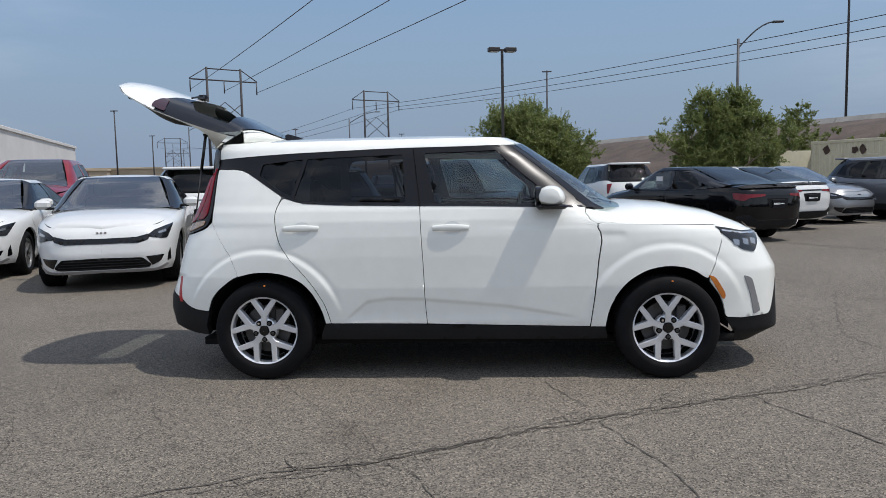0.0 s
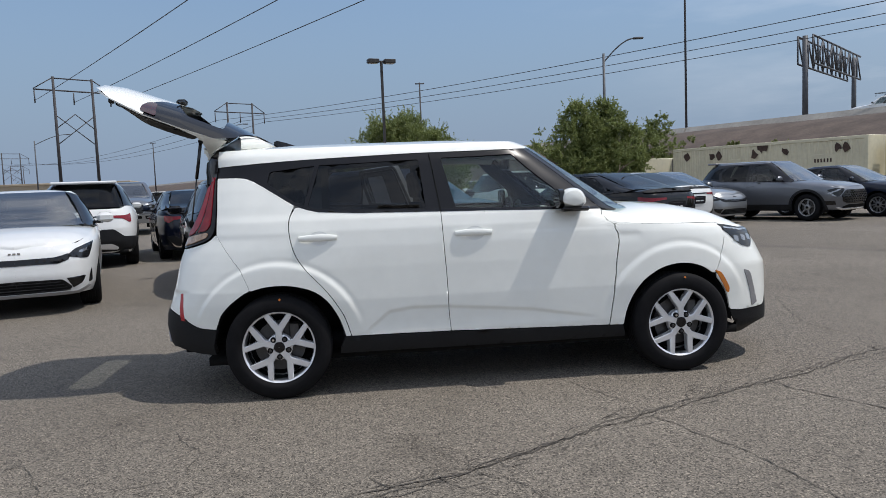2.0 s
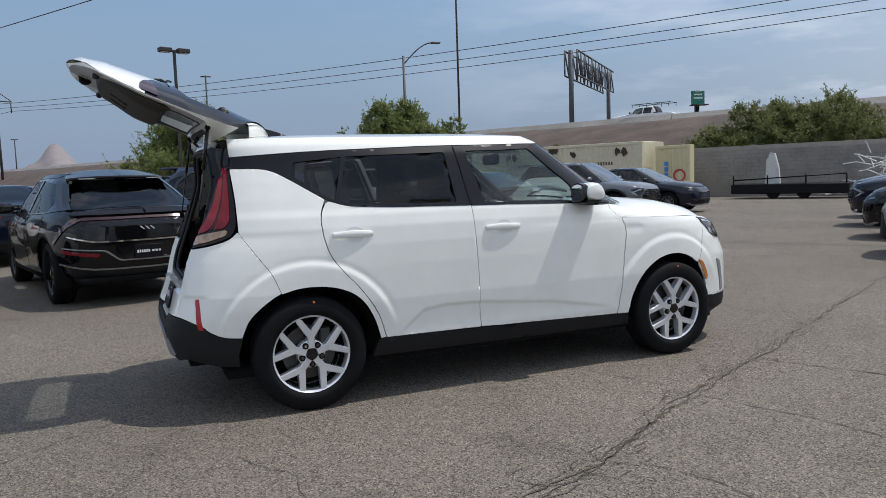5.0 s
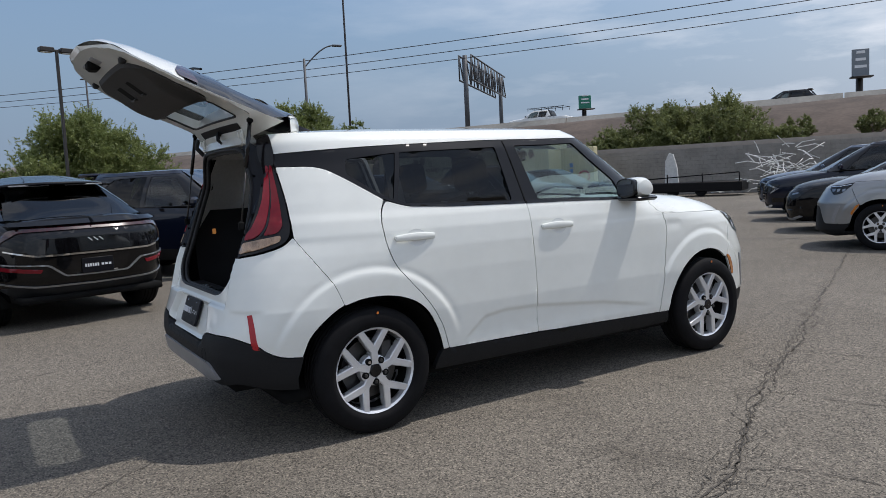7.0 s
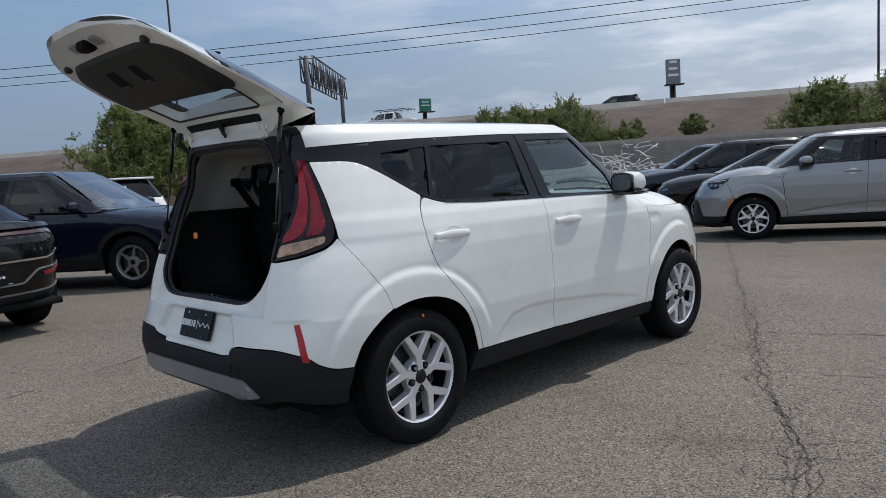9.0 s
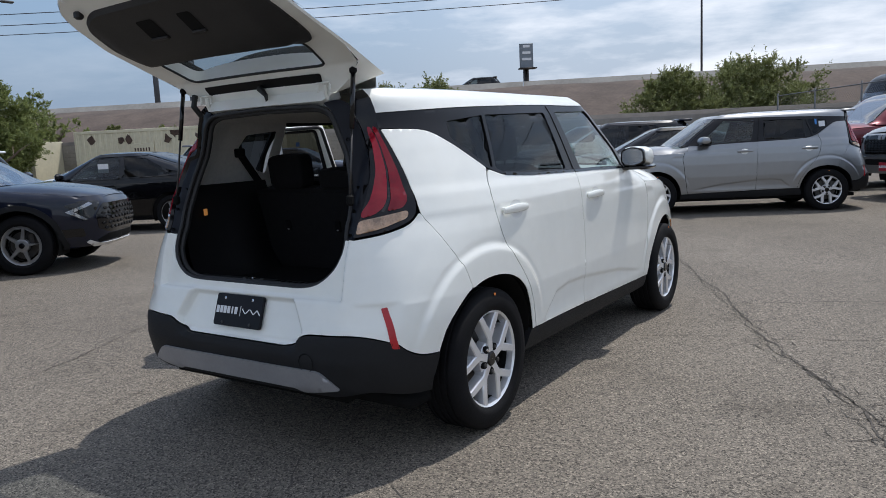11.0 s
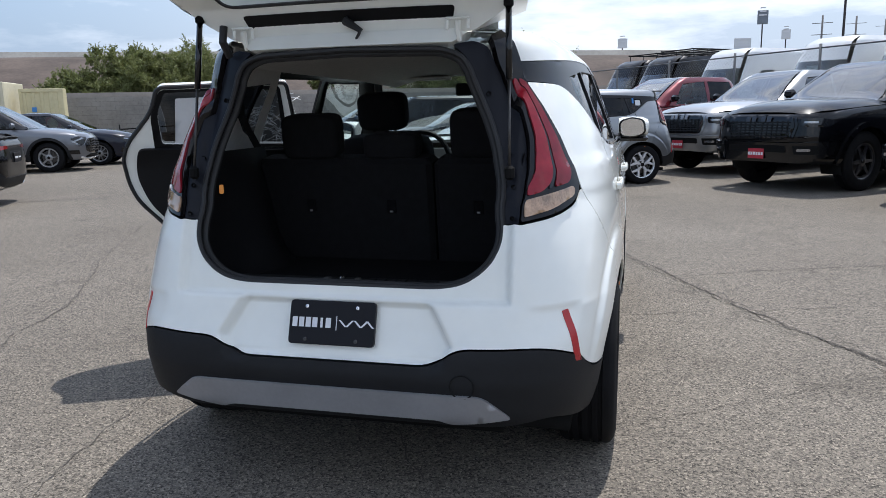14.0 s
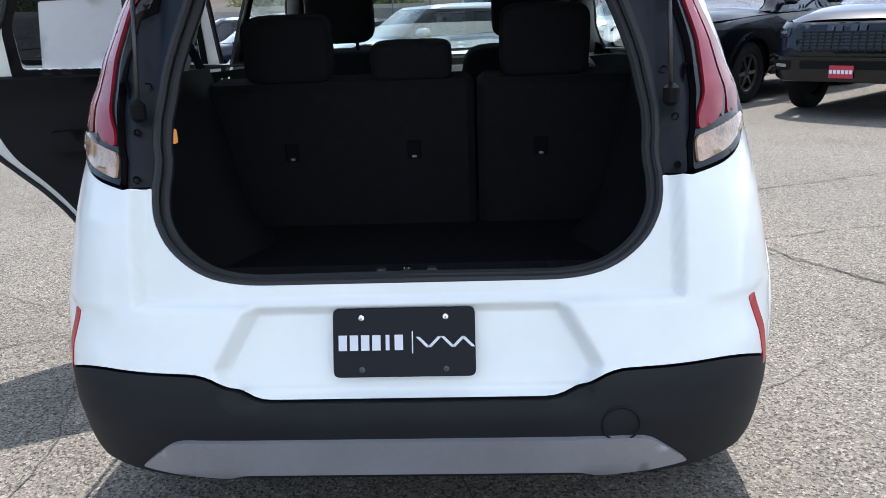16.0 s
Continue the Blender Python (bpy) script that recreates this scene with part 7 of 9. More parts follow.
    if not flip and kw:
        a, f, w = K.at(pz)
        pl = Geo().box((-float(a) - 0.012, 0, pz), (0.012, 0.31, 0.15), ch=0.004).ob("number_plate_blank", M_PLATEBK, car, "black dealer plate with pale print")
        g = Geo()
        for i in range(6):
            g.box((-float(a) - 0.020, 0.12 - 0.024 * i, pz), (0.003, 0.016, 0.032))
        for i in range(3):
            g.box((-float(a) - 0.020, -0.045 - 0.036 * i, pz), (0.003, 0.025, 0.022))
        g.ob("plate_print", M_PLATEWH, pl, smooth=False)


# ---------------------------------------------------------------- ground
def lot(a, b, z=0.0):
    """Lot coordinates: a towards the freeway, b along it."""
    return Vector((0.891 * a - 0.454 * b, 0.454 * a + 0.891 * b, z))


def asphalt():
    m = bpy.data.materials.new("worn_asphalt")
    m.use_nodes = True
    t = m.node_tree
    b = t.nodes["Principled BSDF"]
    b.inputs["Roughness"].default_value = 0.88
    b.inputs["Specular IOR Level"].default_value = 0.35
    co = t.nodes.new("ShaderNodeTexCoord")

    def noise_tex(scale, detail, rough=0.55):
        n = t.nodes.new("ShaderNodeTexNoise")
        n.inputs["Scale"].default_value, n.inputs["Detail"].default_value, n.inputs["Roughness"].default_value = scale, detail, rough
        t.links.new(co.outputs["Object"], n.inputs["Vector"])
        return n

    def ramp(src, stops):
        r = t.nodes.new("ShaderNodeValToRGB")
        e = r.color_ramp.elements
        while len(e) < len(stops):
            e.new(0.5)
        for q, (p, c) in zip(e, stops):
            q.position, q.color = p, (*c, 1)
        t.links.new(src, r.inputs["Fac"])
        return r

    def mix(kind, fac, a, c):
        n = t.nodes.new("ShaderNodeMix")
        n.data_type, n.blend_type = "RGBA", kind
        if hasattr(fac, "is_linked"):
            t.links.new(fac, n.inputs[0])
        else:
            n.inputs[0].default_value = fac
        t.links.new(a, n.inputs[6])
        t.links.new(c, n.inputs[7])
        return n.outputs[2]

    big = ramp(noise_tex(0.35, 6).outputs["Fac"], [(0.30, (0.136, 0.120, 0.100)), (0.55, (0.163, 0.145, 0.122)), (0.75, (0.190, 0.170, 0.144))])
    vor = t.nodes.new("ShaderNodeTexVoronoi")
    vor.inputs["Scale"].default_value = 135.0
    t.links.new(co.outputs["Object"], vor.inputs["Vector"])
    stone = ramp(vor.outputs["Color"], [(0.15, (0.12, 0.115, 0.11)), (0.40, (0.82, 0.81, 0.79)), (0.75, (1.42, 1.40, 1.35)), (0.95, (2.5, 2.45, 2.3))])
    c1 = mix("MULTIPLY", 0.80, big.outputs["Color"], stone.outputs["Color"])
    fine = ramp(noise_tex(420.0, 3).outputs["Fac"], [(0.35, (0.50, 0.50, 0.50)), (0.65, (1.42, 1.42, 1.42))])
    c2 = mix("MULTIPLY", 0.9, c1, fine.outputs["Color"])
    stain = ramp(noise_tex(1.1, 9, 0.7).outputs["Fac"], [(0.30, (0.68, 0.67, 0.66)), (0.44, (1, 1, 1)), (0.9, (1.05, 1.05, 1.05))])
    c3 = mix("MULTIPLY", 0.9, c2, stain.outputs["Color"])
    t.links.new(c3, b.inputs["Base Color"])
    bp = t.nodes.new("ShaderNodeBump")
    bp.inputs["Strength"].default_value, bp.inputs["Distance"].default_value = 0.45, 0.004
    t.links.new(vor.outputs["Distance"], bp.inputs["Height"])
    bp2 = t.nodes.new("ShaderNodeBump")
    bp2.inputs["Strength"].default_value, bp2.inputs["Distance"].default_value = 0.35, 0.01
    t.links.new(noise_tex(14.0, 6).outputs["Fac"], bp2.inputs["Height"])
    t.links.new(bp.outputs["Normal"], bp2.inputs["Normal"])
    t.links.new(bp2.outputs["Normal"], b.inputs["Normal"])
    return m


M_ASPH = asphalt()
M_CRACK = mat("asphalt_crack_dark", (0.075, 0.066, 0.056), rough=0.95, var=0.3, scale=9)
g = Geo()
N = 40
us = [-1.0 + 2.0 * i / N for i in range(N + 1)]
xs = [math.copysign(abs(u) ** 4.0 * 2600 + abs(u) * 34, u) for u in us]
g.add([(x, y, 0.0) for y in xs for x in xs], [(j * (N + 1) + i, j * (N + 1) + i + 1, (j + 1) * (N + 1) + i + 1, (j + 1) * (N + 1) + i) for j in range(N) for i in range(N)])
ground = tagged(g.ob("ground", M_ASPH, fix=False), "cracked grey-brown asphalt of a parking lot", "ground", kind="structure")


def crack(pts, wide=0.012, seed=1, rough=0.02):
    """A ragged crack as a thin ribbon lying just over the asphalt."""
    rnd = random.Random(seed)
    path = []
    for (x0, y0), (x1, y1) in zip(pts, pts[1:]):
        n = max(2, int(math.hypot(x1 - x0, y1 - y0) / 0.045))
        for i in range(n):
            s = i / n
            path.append((x0 + (x1 - x0) * s, y0 + (y1 - y0) * s))
    path.append(pts[-1])
    off, v, f = 0.0, [], []
    for i, (x, y) in enumerate(path):
        a, b = path[max(i - 1, 0)], path[min(i + 1, len(path) - 1)]
        d = math.hypot(b[0] - a[0], b[1] - a[1]) or 1
        nx, ny = -(b[1] - a[1]) / d, (b[0] - a[0]) / d
        off = off * 0.80 + rnd.uniform(-rough, rough) * 0.7
        w = wide * rnd.uniform(0.15, 1.0) * 0.36
        v += [(x + nx * (off + w), y + ny * (off + w), 0.004), (x + nx * (off - w), y + ny * (off - w), 0.004)]
    f = [(2 * i, 2 * i + 1, 2 * i + 3, 2 * i + 2) for i in range(len(path) - 1)]
    Geo().add(v, f).ob("crack", M_CRACK, ground, fix=False)


SEAM = [(-2.6, -3.38), (-1.11, -2.62), (-0.76, -2.43), (-0.27, -2.22), (0.26, -1.95), (0.72, -1.67), (1.26, -1.43), (1.68, -1.26), (2.84, -0.70), (4.7, 0.22), (6.7, 1.17), (9.5, 2.6)]
crack(SEAM, 0.022, 2, 0.022)
crack([(x + 0.012, y - 0.022) for x, y in SEAM[1:9]], 0.014, 102, 0.036)
crack([(x - 0.010, y + 0.020) for x, y in SEAM[2:10]], 0.012, 103, 0.036)
rc = random.Random(77)
for i in range(46):
    k = rc.randrange(1, len(SEAM) - 2)
    u = rc.random()
    x, y = (SEAM[k][j] + (SEAM[k + 1][j] - SEAM[k][j]) * u for j in (0, 1))
    a = math.radians(27 + rc.choice((-1, 1)) * rc.uniform(25, 95))
    r = rc.uniform(0.05, 0.22)
    crack([(x, y), (x + r * math.cos(a), y + r * math.sin(a)), (x + r * math.cos(a) + 0.10, y + r * math.sin(a) + 0.05)], 0.010, 200 + i, 0.02)
crack([(1.70, -1.25), (1.79, -1.57), (1.92, -1.83), (2.04, -2.12), (2.2, -2.64), (2.55, -3.4), (2.5, -4.4)], 0.020, 3)
crack([(0.75, -1.70), (0.87, -2.12), (0.95, -2.36), (0.98, -2.66), (1.15, -3.3)], 0.014, 4)
crack([(0.20, -0.35), (0.44, -0.80), (0.61, -1.25), (0.78, -1.66)], 0.010, 6)
crack([(-1.85, -1.35), (-1.62, -1.71), (-1.62, -2.10), (-1.89, -2.18), (-2.4, -2.3)], 0.010, 7)
crack([(2.84, -0.70), (3.0, -0.2), (2.95, 0.4), (3.3, 1.3), (3.9, 2.6)], 0.013, 5)
crack([(3.71, -0.27), (3.95, -0.9), (4.31, -1.59), (4.7, -2.5)], 0.014, 8)
crack([(5.69, -1.65), (5.22, -2.03), (4.08, -2.86), (3.0, -3.5)], 0.016, 9)
crack([(-1.40, 0.0), (-1.75, -0.20), (-2.05, -0.37), (-2.5, -0.62), (-3.1, -1.2)], 0.012, 11)
crack([(3.64, 4.86), (2.6, 4.35), (1.6, 3.82), (0.75, 3.30), (0.05, 2.86), (-0.55, 2.74), (-1.6, 2.2), (-3.0, 1.75)], 0.018, 10)
crack([(1.6, 3.82), (2.1, 2.9), (2.5, 2.2), (2.6, 1.5)], 0.012, 12)
# fainter cracks of the old paving, roughly square to the rows
node = {}
for i in range(-7, 10):
    for j in range(-6, 9):
        q = lot(i * 1.75 + rc.uniform(-0.6, 0.6), j * 1.75 + rc.uniform(-0.6, 0.6))
        node[i, j] = (q.x, q.y)
for (i, j), p in node.items():
    for di, dj, keep in ((1, 0, 0.42), (0, 1, 0.36)):
        q = node.get((i + di, j + dj))
        if q and rc.random() < keep:
            w = [(p[0] + (q[0] - p[0]) * u + rc.uniform(-0.09, 0.09), p[1] + (q[1] - p[1]) * u + rc.uniform(-0.09, 0.09)) for u in (0.25, 0.5, 0.75)]
            crack([p, *w, q], rc.uniform(0.005, 0.011), 1000 + i * 40 + j * 2 + di, 0.022)

# ---------------------------------------------------------------- freeway bank, walls
M_CONC = mat("pale_concrete", (0.32, 0.305, 0.275), rough=0.9, var=0.16, scale=0.5, bump=0.2, bscale=20)
M_BANK = mat("brown_gravel_bank", (0.088, 0.066, 0.053), rough=0.95, var=0.30, scale=0.5, bump=0.6, bscale=6)
M_BLOCK = mat("grey_block_wall", (0.26, 0.245, 0.225), rough=0.92, var=0.18, scale=0.8, bump=0.25, bscale=30)
M_JOINT = mat("mortar_joint", (0.15, 0.14, 0.13), rough=0.95, var=0.1, scale=3)
rnd = random.Random(5)
v, f = [], []
na, nb = 12, 90
for j in range(nb + 1):
    b = -160 + 420 * j / nb
    for i in range(na + 1):
        s = i / na
        a = 33.5 + 20 * s
        z = 0.4 + 5.0 * sstep(0.0, 1.0, s) + (0.25 * noise.noise(Vector((a * 0.4, b * 0.22, 1.0))) + 0.12 * noise.noise(Vector((a * 1.3, b * 0.9, 4.0)))) * (1 - abs(2 * s - 1) ** 4)
        v.append(lot(a, b, float(z)))
for j in range(nb):
    for i in range(na):
        q = j * (na + 1) + i
        f.append((q, q + 1, q + na + 2, q + na + 1))
tagged(mesh_ob("embankment", v, f, M_BANK), "brown gravel freeway embankment", "embankment", kind="structure")
barrier = tagged(new("freeway_barrier"), "pale concrete freeway parapet", "barrier", kind="structure")
for b0 in range(-160, 260, 20):
    Geo().add([lot(53.0, b0, 5.1), lot(53.0, b0 + 19.9, 5.1), lot(53.6, b0 + 19.9, 5.85), lot(53.6, b0, 5.85), lot(53.85, b0, 5.85), lot(53.85, b0 + 19.9, 5.85), lot(54.0, b0 + 19.9, 4.9), lot(54.0, b0, 4.9)], [(0, 1, 2, 3), (3, 2, 5, 4), (4, 5, 6, 7), (1, 6, 5, 2), (0, 3, 4, 7)]).ob("barrier_segment", M_CONC, barrier, smooth=False)
g = Geo().add([lot(53.9, -200, 5.0), lot(53.9, 260, 5.0), lot(90, 260, 5.0), lot(90, -200, 5.0)], [(0, 1, 2, 3)])
tagged(g.ob("freeway_road", M_ASPH), "raised freeway carriageway", "road", kind="structure")


def block_wall(a, b0, b1, h, name):
    w = tagged(new(name), "grey concrete block wall", "wall", kind="structure")
    rot = math.atan2(0.891, -0.454)
    c = lot(a, (b0 + b1) / 2, h / 2)
    Geo().box(tuple(c), (b1 - b0, 0.18, h), rz=rot).ob("mortar", M_JOINT, w)
    bl = Geo().box((0, 0, 0), (0.392, 0.20, 0.192), ch=0.006).ob("block", M_BLOCK, w)
    rows, cols = int(h / 0.2), int((b1 - b0) / 0.4)
    first, rest = True, Geo()
    count = 0
    for r in range(rows):
        for k in range(cols):
            p = lot(a, b0 + 0.2 + k * 0.4 + (0.2 if r % 2 else 0.0), 0.1 + r * 0.2)
            if first:
                bl.matrix_basis = Matrix.Translation(p) @ Matrix.Rotation(rot, 4, "Z")
                first = False
            elif count < 280 and 8 < k < 30:
                o = new("block", bl.data)
                o.parent = w
                o.matrix_basis = Matrix.Translation(p) @ Matrix.Rotation(rot, 4, "Z")
                count += 1
            else:
                rest.box(tuple(p), (0.392, 0.20, 0.192), rz=rot)
    o = rest.ob("blocks", M_BLOCK, w, smooth=False, fix=False)
    o["kind"] = "stuff"
    return w


# ---------------------------------------------------------------- trees and shrubs
M_BARK = mat("grey_brown_bark", (0.13, 0.10, 0.075), rough=0.95, var=0.3, scale=9, bump=0.5, bscale=40)


def leaf_mat(name, c1, c2):
    """Thin leaves: they scatter light and let part of it through."""
    m = bpy.data.materials.new(name)
    m.use_nodes = True
    t = m.node_tree
    b = t.nodes["Principled BSDF"]
    out = t.nodes["Material Output"]
    b.inputs["Roughness"].default_value = 0.55
    ge = t.nodes.new("ShaderNodeNewGeometry")
    r = t.nodes.new("ShaderNodeValToRGB")
    r.color_ramp.elements[0].color, r.color_ramp.elements[1].color = (*c1, 1), (*c2, 1)
    tr = t.nodes.new("ShaderNodeBsdfTranslucent")
    mx = t.nodes.new("ShaderNodeMixShader")
    mx.inputs["Fac"].default_value = 0.35
    t.links.new(ge.outputs["Random Per Island"], r.inputs["Fac"])
    t.links.new(r.outputs["Color"], b.inputs["Base Color"])
    t.links.new(r.outputs["Color"], tr.inputs["Color"])
    t.links.new(b.outputs["BSDF"], mx.inputs[1])
    t.links.new(tr.outputs["BSDF"], mx.inputs[2])
    t.links.new(mx.outputs["Shader"], out.inputs["Surface"])
    return m


M_LEAF = leaf_mat("desert_tree_leaves", (0.115, 0.155, 0.042), (0.30, 0.335, 0.12))
M_LEAF2 = leaf_mat("dark_shrub_leaves", (0.115, 0.140, 0.045), (0.28, 0.30, 0.12))


def tree(p, height, wide, seed, label, leaf=M_LEAF, name="tree", category="tree", n=2600, base=0.18, at_z=0.0):
    rnd = random.Random(seed)
    t = thing(name, label, category, "trees and shrubs", Matrix.Translation((p[0], p[1], at_z)))
    tr = Geo()
    tips = []
    for k in range(7 if base > 0.1 else 5):
        a = k * 2.4 + rnd.random()
        pts, q = [], Vector((rnd.uniform(-0.15, 0.15) * (wide / 6), rnd.uniform(-0.15, 0.15) * (wide / 6), -0.1))
        d = Vector((math.cos(a) * 0.5, math.sin(a) * 0.5, 1)).normalized()
        for i in range(7):
            pts.append(q.copy())
            d = (d + Vector((math.cos(a) * 0.16 * wide / height + rnd.uniform(-0.2, 0.2), math.sin(a) * 0.16 * wide / height + rnd.uniform(-0.2, 0.2), rnd.uniform(-0.1, 0.12)))).normalized()
            q = q + d * height * 0.135
            if i >= 2:
                tips.append(q.copy())
        tr.tube(pts, [0.10 * height / 5 * (1 - i / 8) + 0.01 for i in range(7)], 7)
        for i in range(2, 6):
            for _ in range(2):
                e = pts[i] + Vector((rnd.uniform(-1, 1), rnd.uniform(-1, 1), rnd.uniform(0.0, 0.8))) * wide * 0.16
                tr.tube([pts[i], pts[i].lerp(e, 0.5) + Vector((0, 0, 0.05)), e], [0.03, 0.02, 0.008], 5)
                tips.append(e)
    tr.ob("trunk", M_BARK, t)
    clumps = []
    for _ in range(max(60, int(n / 5))):
        if rnd.random() < 0.25:
            c = rnd.choice(tips) + Vector((rnd.gauss(0, 0.06 * wide), rnd.gauss(0, 0.06 * wide), rnd.gauss(0, 0.05 * height)))
        else:
            a, s = rnd.uniform(0, 2 * math.pi), math.sqrt(rnd.random())
            zz = rnd.uniform(base, 1.0)
            prof = math.sqrt(max(0.0, 1 - ((zz - 0.50) / 0.56) ** 2)) * (0.86 + 0.22 * math.sin(3 * a + seed) + 0.1 * math.sin(7 * a + 2 * seed))
            c = Vector((math.cos(a) * s * prof * wide / 2, math.sin(a) * s * prof * wide / 2, zz * height * (0.93 + 0.10 * math.sin(2.2 * a + seed * 1.7))))
        if c.z > base * height:
            clumps.append((c, rnd.uniform(0.5, 1.15) * wide * 0.062))
    # sprigs of small narrow leaves round each clump
    rg = np.random.default_rng(seed)
    cc, rr = np.array([tuple(c) for c, _ in clumps]), np.array([r for _, r in clumps])
    SP, LV = 7, 26
    c = np.repeat(cc, SP, 0)
    r = np.repeat(rr, SP)[:, None]
    d = rg.normal(0, 1, (len(c), 3)) + np.array([0, 0, 0.75]) + c * np.array([1, 1, 0]) * (1.5 / wide)
    d /= np.linalg.norm(d, axis=1, keepdims=True)
    b0, ln = c + d * r * rg.uniform(-0.5, 0.3, (len(c), 1)), r * rg.uniform(1.0, 1.9, (len(c), 1))
    bend = rg.uniform(-0.3, 0.3, (len(c), 3)) + np.array([0, 0, 0.15])
    k = np.repeat(np.arange(len(c)), LV)
    u = rg.random((len(k), 1))
    q = b0[k] + d[k] * ln[k] * u + bend[k] * ln[k] * u * u
    ax = d[k] * rg.uniform(0.4, 1.2, (len(k), 1)) + rg.normal(0, 0.6, (len(k), 3))
    ax /= np.linalg.norm(ax, axis=1, keepdims=True)
    si = np.cross(ax, rg.normal(0, 1, (len(k), 3)))
    si /= np.linalg.norm(si, axis=1, keepdims=True)
    sz = 0.6 + wide / 16
    L, W = rg.uniform(0.07, 0.17, (len(k), 1)) * sz, rg.uniform(0.018, 0.034, (len(k), 1)) * sz
    v = np.stack([q - si * W * 0.3, q + ax * L * 0.5 - si * W, q + ax * L, q + ax * L * 0.5 + si * W], 1).reshape(-1, 3)
    me = bpy.data.meshes.new("crown")
    me.vertices.add(len(v))
    me.vertices.foreach_set("co", v.ravel())
    nq = len(k)
    me.loops.add(nq * 4)
    me.loops.foreach_set("vertex_index", np.arange(nq * 4))
    me.polygons.add(nq)
    me.polygons.foreach_set("loop_start", np.arange(0, nq * 4, 4))
    me.update(calc_edges=True)
    me.materials.append(leaf)
    o = new("crown", me)
    o.parent = t
    o["kind"] = "stuff"
    return t


# ---------------------------------------------------------------- the white car that the camera goes round
soul(M_WHITE, "white boxy hatchback with raised tailgate and open far door", hatch_open=True)


def car_at(x, y, heading):
    return pose(x, y, 0, 0, 0, heading)


# ---------------------------------------------------------------- cars parked around it
vehicle("sedan", M_WHITE2, "white sedan facing the lane, dark grille and lamps", car_at(-5.30, 5.28, -71), front="sedan", dark_glass=False)
vehicle("sedan", M_WHITE2, "white sedan beside another white sedan", car_at(-8.0, 6.1, -71), front="sedan")
vehicle("pickup", M_RED, "red pickup truck with black grille at the row end", car_at(-10.3, 11.2, -71), category="truck", front="pickup")
vehicle("sedan", M_BLACK, "black sedan beside the white sedans", car_at(-10.6, 6.0, -71), front="sedan")
vehicle("suv", M_WHITE2, "white suv with dark rear window and black bumper", car_at(-6.45, 11.0, 108), rear="suv", clad=True)
vehicle("crossover", M_BLACK, "glossy black electric crossover with thin red light bar", car_at(-2.52, 6.22, 104), rear="crossover", style="multi", wheel_mat=M_ALLOYDK)
vehicle("sedan", M_NAVY, "dark blue sedan in the row behind", car_at(-4.55, 12.2, 108), rear="sedan")
vehicle("pickup", M_GREY, "grey pickup truck with black grille in the next row", car_at(-9.6, 24.5, -75), category="truck", front="pickup_body")
vehicle("suv", M_NAVY, "dark blue suv with black grille and dark wheels", car_at(0.10, 8.05, -52), front="suv", clad=True, style="five", wheel_mat=M_MACHINED)
vehicle("sedan", M_BLACK, "black sedan with red tail lamps and window sticker", car_at(4.37, 10.52, 117), rear="sedan", sticker=(-0.05, 1.18, -1))
vehicle("sedan", M_WHITE2, "white sedan with black rear plate", car_at(6.15, 13.3, 117), rear="sedan")
vehicle("sedan", M_SILVER, "silver sedan with dark grille", car_at(8.15, 15.05, -63), front="sedan")
vehicle("suv", M_GREY, "grey suv with silver skid plate and alloy wheels", car_at(11.15, 14.45, -63), front="suv", clad=True, style="five", wheel_mat=M_MACHINED)
vehicle("sedan", M_NAVY, "dark blue sedan beside a grey suv", car_at(13.55, 14.9, -63), front="sedan")
vehicle("suv", M_WHITE2, "white boxy suv with dark rear window and roof bars", car_at(3.75, 17.2, 100), rear="boxy", clad=True)
silver_car = soul(M_SILVER, "silver boxy hatchback with alloy wheels and a window sticker", car_at(9.02, 0.45, 116.8), group="cars in the lot")
for x, z, m, s in ((-1.25, 1.355, M_PAPER, 0.09), (-1.16, 1.39, M_STICKBLUE, 0.03)):
    p = SOUL.surf(np.array([-SOUL.S(x, z)[0]]), np.array([z]), 0.0)[0][0]
    Geo().box((0, 0, 0), (s, 0.004, 0.09)).ob("window_sticker", m, silver_car, smooth=False, at=Matrix.Translation(p) @ Matrix.Rotation(0.32, 4, "X"))
vehicle("sedan", M_BLACK, "black sedan beside a silver hatchback", car_at(11.3, 2.3, 117), front="sedan")
vehicle("suv", M_NAVY, "dark suv parked in the row", car_at(13.6, 4.3, 117), front="suv")
vehicle("suv", M_BLUEGREY, "blue grey suv parked in the row", car_at(16.0, 6.1, 117), front="suv")
vehicle("pickup", M_DKRED, "dark red pickup truck with black grille", car_at(14.9, -1.9, 128), category="truck", front="pickup", style="six", wheel_mat=M_ALLOYDK)
vehicle("pickup", M_SILVER, "silver pickup truck with black grille and red plate", car_at(12.75, -4.05, 130), category="truck", front="pickup_body", style="six", wheel_mat=M_ALLOYDK)
vehicle("pickup", M_BLACK, "black pickup truck with black wheels and red plate", car_at(9.85, -4.95, 132), category="truck", front="pickup", style="six", wheel_mat=M_ALLOYDK)
vehicle("pickup", M_NAVY, "dark blue pickup truck with black grille and red plate", car_at(7.75, -6.75, 132), category="truck", front="pickup", style="six", wheel_mat=M_ALLOYDK)
van_base = [("black cargo van with roof rack", M_BLACK, 28.2, 0.5, True), ("black cargo van with roof rack", M_BLACK, 26.2, -0.8, True), ("white high-roof cargo van with a roof unit", M_WHITE2, 23.1, -2.9, False), ("white high-roof cargo van", M_WHITE2, 19.5, -5.3, False), ("white high-roof cargo van", M_WHITE2, 17.2, -7.0, False), ("white high-roof cargo van", M_WHITE2, 14.0, -9.2, False)]
